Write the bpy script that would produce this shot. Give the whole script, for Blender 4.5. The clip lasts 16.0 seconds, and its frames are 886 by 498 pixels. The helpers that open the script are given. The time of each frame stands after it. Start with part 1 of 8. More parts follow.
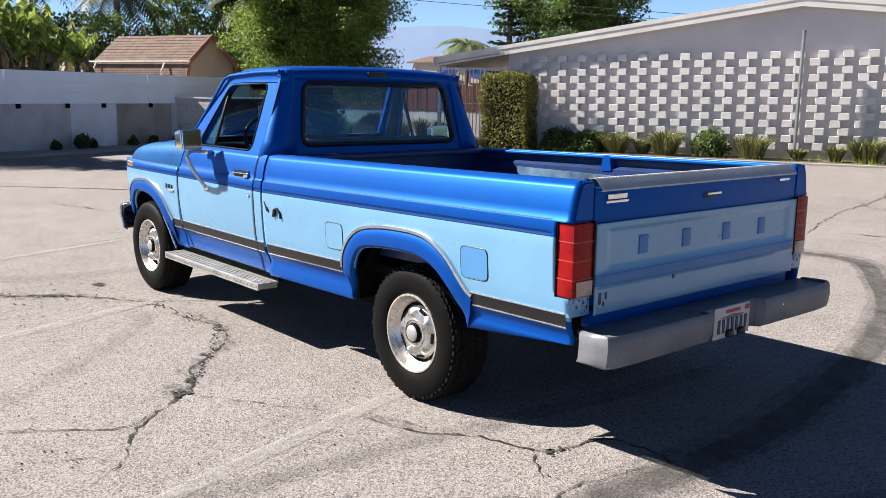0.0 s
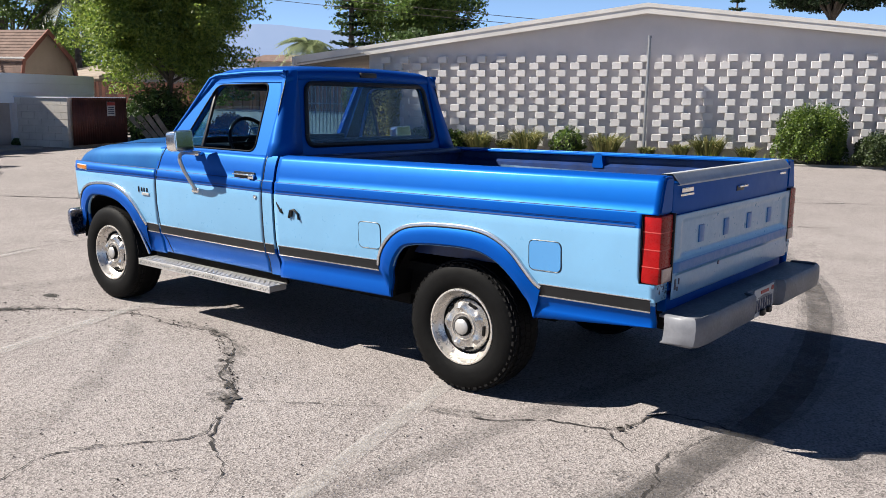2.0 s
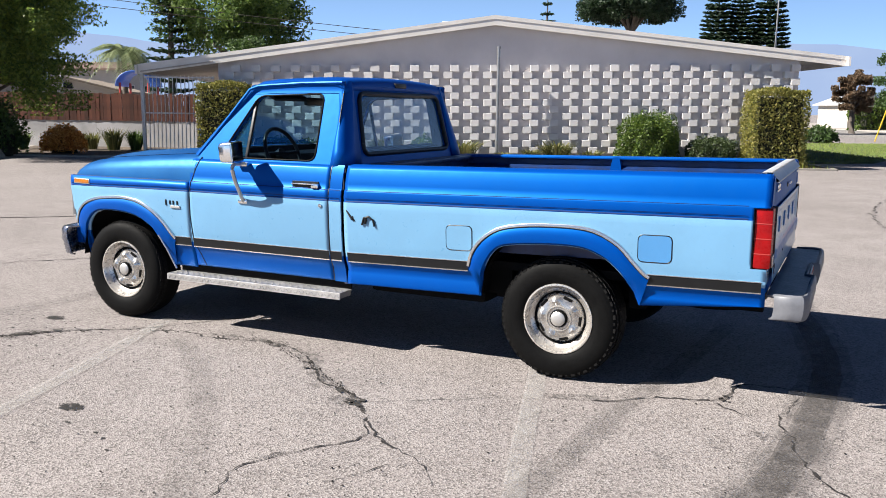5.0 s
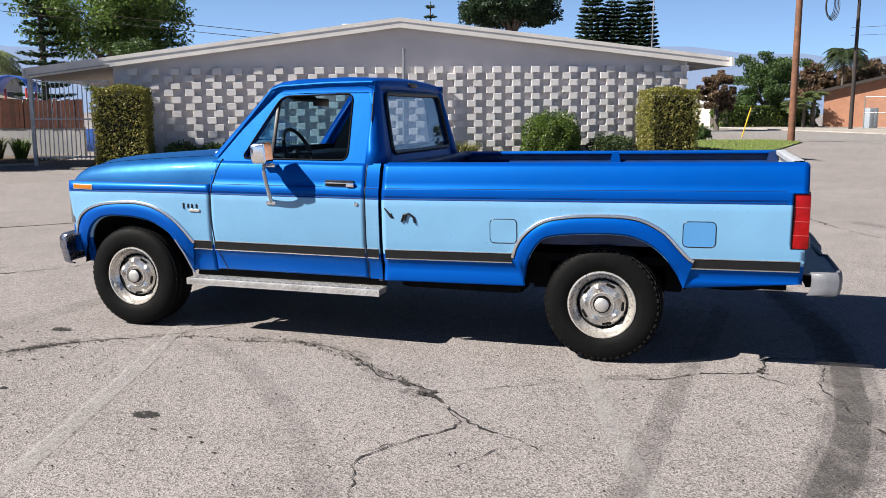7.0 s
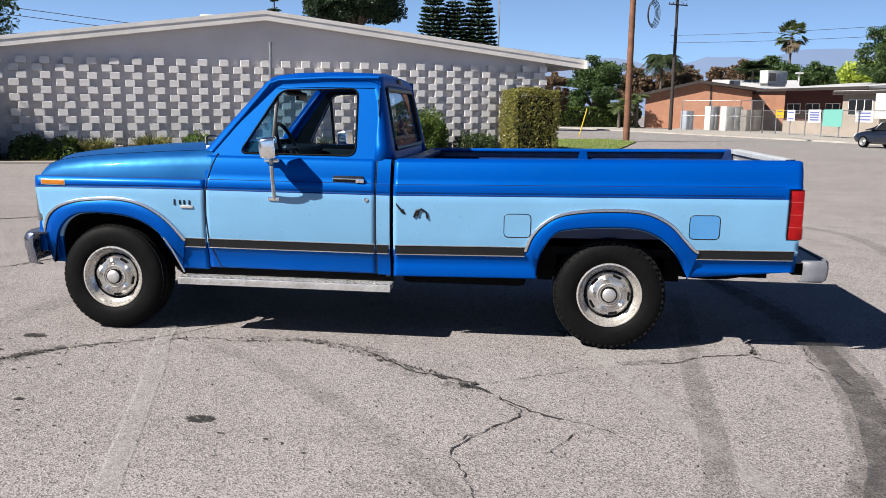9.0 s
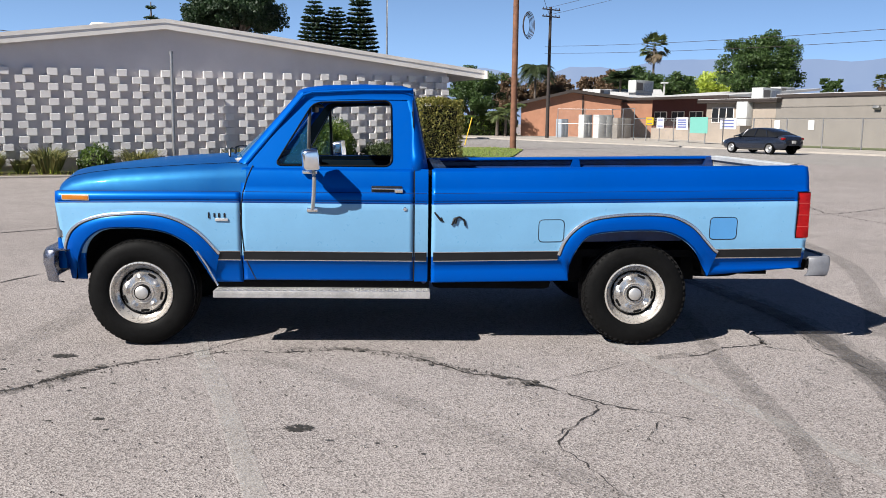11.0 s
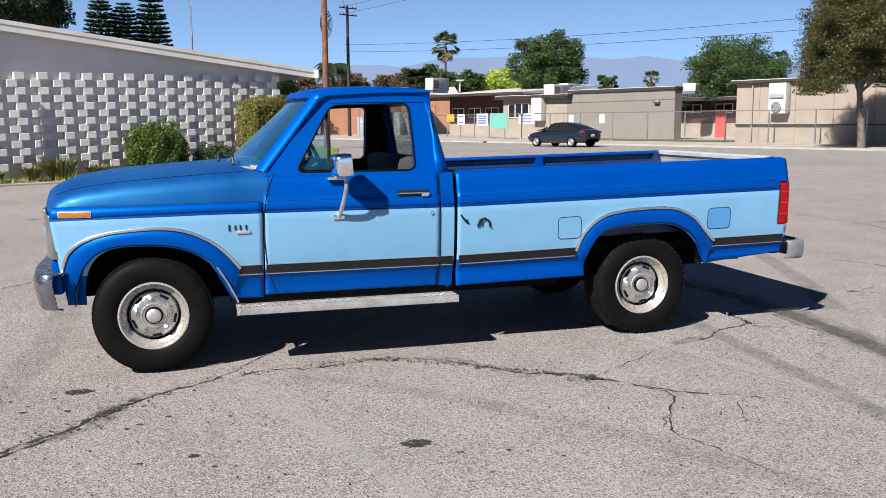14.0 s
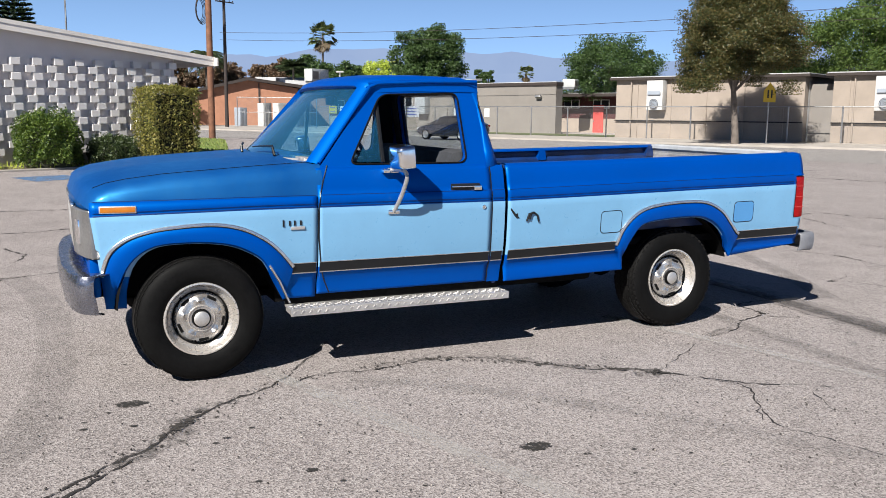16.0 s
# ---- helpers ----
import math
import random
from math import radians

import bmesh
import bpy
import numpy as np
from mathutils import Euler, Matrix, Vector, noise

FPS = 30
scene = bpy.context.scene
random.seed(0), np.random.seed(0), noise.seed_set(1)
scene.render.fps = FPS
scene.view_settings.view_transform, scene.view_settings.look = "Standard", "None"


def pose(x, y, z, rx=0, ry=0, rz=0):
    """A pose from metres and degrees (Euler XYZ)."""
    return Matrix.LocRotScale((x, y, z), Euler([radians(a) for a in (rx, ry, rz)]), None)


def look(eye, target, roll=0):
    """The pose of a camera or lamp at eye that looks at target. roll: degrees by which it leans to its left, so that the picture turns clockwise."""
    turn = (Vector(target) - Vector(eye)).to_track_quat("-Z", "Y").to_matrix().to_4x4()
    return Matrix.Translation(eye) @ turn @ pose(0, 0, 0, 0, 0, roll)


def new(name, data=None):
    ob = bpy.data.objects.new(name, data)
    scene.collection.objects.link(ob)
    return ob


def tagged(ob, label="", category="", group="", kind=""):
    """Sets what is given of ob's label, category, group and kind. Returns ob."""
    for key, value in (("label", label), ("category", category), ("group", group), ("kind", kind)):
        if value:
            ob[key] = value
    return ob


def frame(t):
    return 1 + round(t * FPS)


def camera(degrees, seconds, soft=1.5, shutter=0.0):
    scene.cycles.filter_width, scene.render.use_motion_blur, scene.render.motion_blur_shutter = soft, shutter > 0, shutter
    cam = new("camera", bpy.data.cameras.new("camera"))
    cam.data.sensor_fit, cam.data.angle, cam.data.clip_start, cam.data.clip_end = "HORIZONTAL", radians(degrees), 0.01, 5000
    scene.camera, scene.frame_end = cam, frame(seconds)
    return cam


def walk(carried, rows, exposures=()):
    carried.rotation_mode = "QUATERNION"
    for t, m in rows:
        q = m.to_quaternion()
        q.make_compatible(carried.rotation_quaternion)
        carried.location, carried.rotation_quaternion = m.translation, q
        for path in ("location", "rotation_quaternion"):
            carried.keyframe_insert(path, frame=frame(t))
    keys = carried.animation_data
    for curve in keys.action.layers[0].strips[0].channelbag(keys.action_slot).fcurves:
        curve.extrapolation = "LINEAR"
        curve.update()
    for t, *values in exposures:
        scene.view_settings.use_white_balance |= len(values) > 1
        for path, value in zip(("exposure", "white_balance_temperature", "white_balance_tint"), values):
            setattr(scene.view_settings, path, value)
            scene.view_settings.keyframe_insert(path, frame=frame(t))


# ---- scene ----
cam = camera(53.6, 16.0, soft=0.75)
PATH = [
    (0, (-3.659, -3.525, 1.616), (-2.378, -2.028, 1.269), 0.9),
    (0.5, (-3.922, -3.368, 1.614), (-2.571, -1.935, 1.27), 1.0),
    (1, (-4.127, -3.163, 1.614), (-2.706, -1.798, 1.27), 1.1),
    (1.5, (-4.355, -2.976, 1.604), (-2.852, -1.702, 1.264), 1.3),
    (2, (-4.588, -2.792, 1.601), (-3.037, -1.576, 1.261), 1.1),
    (2.5, (-4.789, -2.571, 1.593), (-3.178, -1.435, 1.255), 0.9),
    (3, (-4.997, -2.377, 1.587), (-3.333, -1.317, 1.256), 1.0),
    (3.5, (-5.212, -2.193, 1.594), (-3.509, -1.197, 1.266), 1.0),
    (4, (-5.362, -1.977, 1.585), (-3.631, -1.028, 1.263), 1.0),
    (4.5, (-5.503, -1.758, 1.584), (-3.747, -0.856, 1.267), 0.9),
    (5, (-5.718, -1.546, 1.583), (-3.932, -0.701, 1.268), 0.8),
    (5.2, (-5.784, -1.491, 1.588), (-3.99, -0.664, 1.27), 0.6),
    (7.3, (-6.294, -0.457, 1.543), (-4.389, 0.073, 1.239), 0.2),
    (7.5, (-6.326, -0.342, 1.548), (-4.411, 0.15, 1.245), 0.3),
    (8, (-6.415, -0.07, 1.536), (-4.475, 0.308, 1.232), 0.6),
    (8.5, (-6.532, 0.209, 1.536), (-4.574, 0.477, 1.228), 0.9),
    (9, (-6.564, 0.495, 1.535), (-4.599, 0.703, 1.225), 1.1),
    (9.5, (-6.625, 0.783, 1.537), (-4.652, 0.908, 1.231), 1.0),
    (9.7, (-6.668, 0.894, 1.53), (-4.694, 0.991, 1.229), 1.0),
    (12, (-6.804, 2.072, 1.53), (-4.836, 1.853, 1.247), 0.5),
    (12.5, (-6.761, 2.333, 1.54), (-4.804, 2.032, 1.259), 0.4),
    (13, (-6.734, 2.618, 1.55), (-4.795, 2.217, 1.27), 0.1),
    (13.5, (-6.653, 2.863, 1.547), (-4.73, 2.394, 1.265), -0.2),
    (14, (-6.502, 3.099, 1.547), (-4.598, 2.561, 1.26), -0.3),
    (14.5, (-6.384, 3.372, 1.537), (-4.507, 2.744, 1.246), -0.1),
    (15, (-6.26, 3.643, 1.54), (-4.411, 2.941, 1.241), 0.1),
    (15.5, (-6.089, 3.884, 1.545), (-4.263, 3.126, 1.245), 0.3),
    (16, (-5.935, 4.137, 1.536), (-4.133, 3.325, 1.233), 0.5),
]
walk(cam, [(t, look(eye, target, roll)) for t, eye, target, roll in PATH], [(0, 1.42, 6520, 10), (1, 1.38, 6520, 10), (2, 1.29, 6500, 10), (3.5, 1.35, 6460, 10), (5, 1.34, 6430, 10), (7.5, 1.10, 6420, 10), (9, 1.06, 6330, 10), (16, 1.06, 6330, 10)])

# ---- world, sun ----
SUN_TO = Vector((-0.71, 0.94, 1.0)).normalized()
world = bpy.data.worlds.new("sky")
scene.world = world
world.use_nodes = True
wn = world.node_tree.nodes
sky = wn.new("ShaderNodeTexSky")
sky.sky_type = "NISHITA"
sky.sun_disc = False
sky.sun_elevation = math.asin(SUN_TO.z)
sky.sun_rotation = math.atan2(SUN_TO.x, SUN_TO.y)
sky.altitude = 1500
sky.air_density = 1.4
sky.dust_density = 0.3
sky.ozone_density = 2.0
wn["Background"].inputs[1].default_value = 0.05


def sky_mix(mode, fac, a, b):
    n = wn.new("ShaderNodeMix")
    n.data_type, n.blend_type = "RGBA", mode
    for i, v in ((0, fac), (6, a), (7, b)):
        if isinstance(v, (float, tuple)):
            n.inputs[i].default_value = v
        else:
            world.node_tree.links.new(v, n.inputs[i])
    return n.outputs[2]


# sky dimmed for darker shadows; pale horizon glow painted in, thinning with height
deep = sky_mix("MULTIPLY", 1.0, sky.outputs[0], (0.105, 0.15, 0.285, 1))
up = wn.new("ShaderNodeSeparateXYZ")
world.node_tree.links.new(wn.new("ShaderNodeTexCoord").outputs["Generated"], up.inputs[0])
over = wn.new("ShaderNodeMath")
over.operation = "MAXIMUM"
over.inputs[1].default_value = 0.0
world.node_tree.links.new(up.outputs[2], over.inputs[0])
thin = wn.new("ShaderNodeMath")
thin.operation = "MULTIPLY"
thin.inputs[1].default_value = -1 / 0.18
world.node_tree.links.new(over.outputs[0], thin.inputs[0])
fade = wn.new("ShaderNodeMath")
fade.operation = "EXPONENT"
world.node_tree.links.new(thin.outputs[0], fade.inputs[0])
horizon_glow = sky_mix("MIX", fade.outputs[0], (0.0, 0.0, 0.0, 1), (4.1, 6.8, 11.0, 1))
world.node_tree.links.new(sky_mix("ADD", 1.0, deep, horizon_glow), wn["Background"].inputs[0])
sun_data = bpy.data.lights.new("sun", "SUN")
sun_data.energy = 5.0
sun_data.angle = radians(0.5)
sun_data.color = (1.0, 0.945, 0.865)
sun = new("sun", sun_data)
sun.matrix_world = look(SUN_TO * 50, (0, 0, 0))


# ---- materials ----
def nodes_of(name):
    m = bpy.data.materials.new(name)
    m.use_nodes = True
    nt = m.node_tree
    return m, nt, nt.nodes["Principled BSDF"]


def noise_node(nt, scale, detail=6, rough=0.6, co=None):
    n = nt.nodes.new("ShaderNodeTexNoise")
    n.inputs["Scale"].default_value = scale
    n.inputs["Detail"].default_value = detail
    n.inputs["Roughness"].default_value = rough
    if co is not None:
        nt.links.new(co, n.inputs["Vector"])
    return n


def ramp_node(nt, src, a, b, lo=0.0, hi=1.0):
    r = nt.nodes.new("ShaderNodeMapRange")
    r.inputs[1].default_value, r.inputs[2].default_value = a, b
    r.inputs[3].default_value, r.inputs[4].default_value = lo, hi
    nt.links.new(src, r.inputs[0])
    return r.outputs[0]


def mix_node(nt, fac, a, b, mode="MIX"):
    m = nt.nodes.new("ShaderNodeMix")
    m.data_type = "RGBA"
    m.blend_type = mode
    for i, v in ((0, fac), (6, a), (7, b)):
        if isinstance(v, (int, float)):
            m.inputs[i].default_value = v
        elif isinstance(v, tuple):
            m.inputs[i].default_value = (*v, 1) if len(v) == 3 else v
        else:
            nt.links.new(v, m.inputs[i])
    return m.outputs[2]


def surface(name, color, rough=0.7, metal=0.0, vary=0.25, scale=3.0, fine=60.0, bump=0.15, depth=0.004, coat=0.0, other=None, per_object=0.0, space="Object", spec=0.5, spread=0.1):
    """A worn surface: colour broken at two scales, fine relief."""
    m, nt, b = nodes_of(name)
    co = nt.nodes.new("ShaderNodeTexCoord").outputs[space]
    big, small = noise_node(nt, scale, 5, 0.6, co), noise_node(nt, fine, 4, 0.65, co)
    dark = tuple(c * (1 - vary) for c in color)
    light = tuple(min(1, c * (1 + vary * 0.6)) for c in color) if other is None else other
    c1 = mix_node(nt, ramp_node(nt, big.outputs[0], 0.35, 0.65), dark, light)
    c2 = mix_node(nt, ramp_node(nt, small.outputs[0], 0.3, 0.7, 0.0, 0.6 * vary), c1, (0.02, 0.02, 0.02))
    if per_object:
        info = nt.nodes.new("ShaderNodeObjectInfo")
        hsv = nt.nodes.new("ShaderNodeHueSaturation")
        nt.links.new(ramp_node(nt, info.outputs["Random"], 0, 1, 1 - per_object, 1 + per_object), hsv.inputs["Value"])
        nt.links.new(c2, hsv.inputs["Color"])
        c2 = hsv.outputs[0]
    nt.links.new(c2, b.inputs["Base Color"])
    nt.links.new(ramp_node(nt, small.outputs[0], 0.3, 0.7, max(0.03, rough - spread), min(1, rough + spread)), b.inputs["Roughness"])
    b.inputs["Metallic"].default_value = metal
    b.inputs["Specular IOR Level"].default_value = spec
    b.inputs["Coat Weight"].default_value = coat
    b.inputs["Coat Roughness"].default_value = 0.08
    if bump:
        bp = nt.nodes.new("ShaderNodeBump")
        bp.inputs["Strength"].default_value = bump
        bp.inputs["Distance"].default_value = depth
        nt.links.new(small.outputs[0], bp.inputs["Height"])
        nt.links.new(bp.outputs[0], b.inputs["Normal"])
    return m


def leaf_material(name, color, other, trans=0.35):
    m, nt, b = nodes_of(name)
    geo = nt.nodes.new("ShaderNodeNewGeometry")
    c = mix_node(nt, geo.outputs["Random Per Island"], color, other)
    nt.links.new(c, b.inputs["Base Color"])
    b.inputs["Roughness"].default_value = 0.55
    tr = nt.nodes.new("ShaderNodeBsdfTranslucent")
    nt.links.new(c, tr.inputs[0])
    mx = nt.nodes.new("ShaderNodeMixShader")
    mx.inputs[0].default_value = trans
    nt.links.new(b.outputs[0], mx.inputs[1])
    nt.links.new(tr.outputs[0], mx.inputs[2])
    nt.links.new(mx.outputs[0], nt.nodes["Material Output"].inputs[0])
    return m


def glass_material(name, tint, alpha, sky_film=0.0):
    """Thin pane: clear with a mirror-like gloss, under a dust film painted with blue sky sheen."""
    m, nt, b = nodes_of(name)
    t = nt.nodes.new("ShaderNodeBsdfTransparent")
    t.inputs[0].default_value = (*tint, 1)
    g = nt.nodes.new("ShaderNodeBsdfGlossy")
    g.inputs["Roughness"].default_value = 0.02
    f = nt.nodes.new("ShaderNodeLayerWeight")
    f.inputs[0].default_value = 0.5
    pw = nt.nodes.new("ShaderNodeMath")
    pw.operation = "POWER"
    nt.links.new(f.outputs["Facing"], pw.inputs[0])
    pw.inputs[1].default_value = 4.0
    mx = nt.nodes.new("ShaderNodeMixShader")
    nt.links.new(ramp_node(nt, pw.outputs[0], 0, 1, alpha, 0.9), mx.inputs[0])
    nt.links.new(t.outputs[0], mx.inputs[1])
    nt.links.new(g.outputs[0], mx.inputs[2])
    # blue of the reflected sky is put into the film's colour
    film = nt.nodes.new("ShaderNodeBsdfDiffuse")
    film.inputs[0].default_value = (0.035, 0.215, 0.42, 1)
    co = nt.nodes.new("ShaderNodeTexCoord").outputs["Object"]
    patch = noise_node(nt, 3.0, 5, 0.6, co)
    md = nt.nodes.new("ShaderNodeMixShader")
    nt.links.new(ramp_node(nt, patch.outputs[0], 0.3, 0.7, sky_film * 0.6, sky_film * 1.4), md.inputs[0])
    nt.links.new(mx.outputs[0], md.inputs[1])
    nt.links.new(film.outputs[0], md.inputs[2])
    nt.links.new(md.outputs[0], nt.nodes["Material Output"].inputs[0])
    return m


def asphalt_material(name, base, light):
    m, nt, b = nodes_of(name)
    co = nt.nodes.new("ShaderNodeTexCoord").outputs["Object"]
    big, mid = noise_node(nt, 0.22, 5, 0.6, co), noise_node(nt, 1.6, 6, 0.65, co)
    small = noise_node(nt, 80, 5, 0.7, co)
    vor = nt.nodes.new("ShaderNodeTexVoronoi")
    vor.inputs["Scale"].default_value = 120
    nt.links.new(co, vor.inputs["Vector"])
    c = mix_node(nt, ramp_node(nt, big.outputs[0], 0.3, 0.7), base, light)
    c = mix_node(nt, ramp_node(nt, mid.outputs[0], 0.42, 0.62, 0.0, 0.45), c, tuple(x * 0.76 for x in base))
    bw = nt.nodes.new("ShaderNodeRGBToBW")
    nt.links.new(vor.outputs["Color"], bw.inputs[0])
    c = mix_node(nt, ramp_node(nt, bw.outputs[0], 0.57, 0.76, 0.0, 0.62), c, (0.36, 0.335, 0.318))
    c = mix_node(nt, ramp_node(nt, bw.outputs[0], 0.39, 0.24, 0.0, 0.62), c, (0.055, 0.051, 0.048))
    c = mix_node(nt, ramp_node(nt, small.outputs[0], 0.42, 0.3, 0.0, 0.5), c, (0.050, 0.047, 0.044))
    nt.links.new(c, b.inputs["Base Color"])
    b.inputs["Roughness"].default_value = 0.88
    b.inputs["Specular IOR Level"].default_value = 0.25
    bp = nt.nodes.new("ShaderNodeBump")
    bp.inputs["Strength"].default_value = 0.5
    bp.inputs["Distance"].default_value = 0.006
    hsum = nt.nodes.new("ShaderNodeMath")
    nt.links.new(vor.outputs["Distance"], hsum.inputs[0])
    nt.links.new(small.outputs[0], hsum.inputs[1])
    nt.links.new(hsum.outputs[0], bp.inputs["Height"])
    nt.links.new(bp.outputs[0], b.inputs["Normal"])
    return m


def stain_material(name, color, cut=0.5, soft=0.12, scale=9.0, strength=0.8):
    """A patchy mark: noise breaks it up and lets the ground show through."""
    m, nt, b = nodes_of(name)
    co = nt.nodes.new("ShaderNodeTexCoord").outputs["Object"]
    n1, n2 = noise_node(nt, scale, 6, 0.7, co), noise_node(nt, 70, 4, 0.7, co)
    b.inputs["Base Color"].default_value = (*color, 1)
    b.inputs["Roughness"].default_value = 0.9
    t = nt.nodes.new("ShaderNodeBsdfTransparent")
    add = nt.nodes.new("ShaderNodeMath")
    add.operation = "MULTIPLY_ADD"
    nt.links.new(n2.outputs[0], add.inputs[0])
    add.inputs[1].default_value = 0.45
    nt.links.new(n1.outputs[0], add.inputs[2])
    mx = nt.nodes.new("ShaderNodeMixShader")
    nt.links.new(ramp_node(nt, add.outputs[0], cut + 0.22 - soft, cut + 0.22 + soft, 0.0, strength), mx.inputs[0])
    nt.links.new(t.outputs[0], mx.inputs[1])
    nt.links.new(b.outputs[0], mx.inputs[2])
    nt.links.new(mx.outputs[0], nt.nodes["Material Output"].inputs[0])
    return m


BLUE = surface("blue_paint", (0.0, 0.047, 0.300), 0.50, 0.22, 0.06, 1.2, 14, 0, 0.001, 0.08, spec=0.5, spread=0.03)
BLUE.node_tree.nodes["Principled BSDF"].inputs["Specular Tint"].default_value = (0.0, 0.8, 1.0, 1)
BLUE.node_tree.nodes["Principled BSDF"].inputs["Coat Roughness"].default_value = 0.22
# hood blue: fading, plus the sky's sheen put into the colour
HOODBLUE = surface("faded_sky_sheen_blue_paint", (0.002, 0.052, 0.225), 0.48, 0.18, 0.12, 1.6, 14, 0, 0.001, 0.06, spec=0.6, spread=0.04, other=(0.007, 0.072, 0.245))
HOODBLUE.node_tree.nodes["Principled BSDF"].inputs["Specular Tint"].default_value = (0.15, 0.8, 1.0, 1)
PINSTRIPE = surface("dark_blue_stripe", (0.0, 0.016, 0.085), 0.5, 0.0, 0.1, 4, 30, 0, spec=0.2)
# sunlight on the scuffed bed walls is put into this pale blue
BEDLIT = surface("sunlit_scuffed_bed_paint", (0.0288, 0.0832, 0.186), 0.7, 0.0, 0.45, 5.0, 26, 0.15, 0.002, 0.0, other=(0.109, 0.186, 0.294), spec=0.15)
# truck blue darkened to hold the shade of the inner faces
BLUE_SHADE = surface("shaded_blue_bed_paint", (0.00064, 0.0218, 0.109), 0.5, 0.0, 0.35, 6.0, 40, 0.1, 0.002, 0.2)
LIGHT = surface("light_blue_paint", (0.142, 0.318, 0.497), 0.35, 0.0, 0.06, 2.0, 30, 0.03, 0.001, 0.4)
PATCH = surface("mid_blue_paint", (0.064, 0.23, 0.474), 0.35, 0.0, 0.05, 2.0, 30, 0.03, 0.001, 0.4)
BUMPERCHROME = surface("hazed_bumper_chrome", (0.30, 0.31, 0.36), 0.26, 0.95, 0.15, 6, 60, 0.03, 0.001)
CHROME = surface("chrome", (0.88, 0.87, 0.85), 0.16, 1.0, 0.1, 8, 80, 0.02, 0.001)
WHEELSTEEL = surface("brushed_wheel_steel", (0.66, 0.62, 0.565), 0.30, 0.72, 0.07, 10, 40, 0.0, 0.001)
WHEELDISC = surface("wheel_disc_steel", (0.51, 0.493, 0.468), 0.24, 0.8, 0.1, 12, 40, 0.0, 0.001)
BRIGHT = surface("bright_moulding", (0.58, 0.585, 0.60), 0.24, 0.9, 0.02, 8, 20, 0, spread=0.02)
EMBLEM_SHADE = surface("emblem_and_ridge_shade_blue", (0.022, 0.150, 0.40), 0.4, 0.0, 0.1, 2.0, 30, 0)
DULL = surface("dull_aluminium", (0.578, 0.561, 0.535), 0.46, 0.75, 0.2, 8, 90, 0.2, 0.002)
CAPMETAL = surface("weathered_aluminium", (0.46, 0.48, 0.50), 0.5, 0.25, 0.15, 8, 90, 0.1, 0.002)
GREYPAINT = surface("grey_bumper_paint", (0.14, 0.145, 0.162), 0.5, 0.05, 0.2, 6, 60, 0.08, 0.002)
BLACK = surface("black_trim", (0.00768, 0.00832, 0.0096), 0.4, 0.0, 0.2, 8, 60, 0.05, 0.001, spec=0.35)
RUBBER = surface("tyre_rubber", (0.0032, 0.0032, 0.0032), 0.62, 0.0, 0.3, 9, 80, 0.15, 0.002, spec=0.07)
TREADM = surface("worn_tread_rubber", (0.00704, 0.00672, 0.0064), 0.6, 0.0, 0.5, 12, 60, 0.3, 0.003, spec=0.10)
UNDER = surface("underbody_black", (0.00384, 0.00384, 0.00384), 0.9, 0.0, 0.4, 6, 50, 0.2, 0.004, spec=0.08)
INTERIOR = surface("cab_vinyl", (0.00448, 0.0064, 0.0102), 0.6, 0.0, 0.3, 8, 60, 0.1, 0.002, spec=0.15)
SEATCLOTH = surface("seat_cloth", (0.0352, 0.0384, 0.0461), 0.85, 0.0, 0.3, 9, 120, 0.2, 0.003)
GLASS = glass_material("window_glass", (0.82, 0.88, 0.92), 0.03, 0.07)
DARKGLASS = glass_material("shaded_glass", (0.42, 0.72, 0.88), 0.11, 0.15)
MIRROR = surface("mirror_face", (0.9, 0.9, 0.9), 0.02, 1.0, 0.0, 1, 1, 0)
RED = surface("red_lens", (0.27, 0.004, 0.005), 0.3, 0.0, 0.25, 14, 120, 0.1, 0.002, 0.04, spec=0.15)
CLEARLENS = surface("clear_lens", (0.397, 0.269, 0.23), 0.2, 0.0, 0.2, 14, 120, 0.1, 0.002, 0.5)
AMBER = surface("amber_lens", (0.397, 0.128, 0.0064), 0.2, 0.0, 0.1, 20, 90, 0.1, 0.002, 0.5)
PLATE = surface("plate_white", (0.48, 0.48, 0.474), 0.45, 0.0, 0.05)
PLATEINK = surface("plate_ink", (0.0192, 0.032, 0.0768), 0.5, 0.0, 0.05)
PLATERED = surface("plate_red", (0.352, 0.0384, 0.032), 0.5, 0.0, 0.05)

ASPHALT = asphalt_material("worn_asphalt", (0.210, 0.185, 0.177), (0.276, 0.247, 0.238))
HOLE = stain_material("hole_dirt", (0.016, 0.0146, 0.0128), 0.44, 0.06, 38, 0.95)
CRACKLINE = stain_material("crack_line", (0.014, 0.012, 0.011), 0.41, 0.10, 6, 0.95)
ROADM = asphalt_material("road_asphalt", (0.212, 0.200, 0.190), (0.255, 0.240, 0.227))
CONCRETE = surface("concrete", (0.34, 0.31, 0.275), 0.85, 0.0, 0.2, 0.8, 50, 0.3, 0.004)
CRACK = surface("crack_dirt", (0.042, 0.036, 0.0312), 0.95, 0.0, 0.5, 14, 90, 0.4, 0.006)
TAR = stain_material("tar_stain", (0.042, 0.0396, 0.036), 0.58, 0.14, 16, 0.7)
SKID = stain_material("tyre_mark", (0.06, 0.057, 0.054), 0.46, 0.26, 5, 0.28)
BLUEMARK = stain_material("worn_blue_paint", (0.06, 0.14, 0.27), 0.40, 0.2, 4, 0.85)
SKIDEDGE = stain_material("tyre_mark_edge", (0.05, 0.047, 0.045), 0.50, 0.16, 7, 0.42)
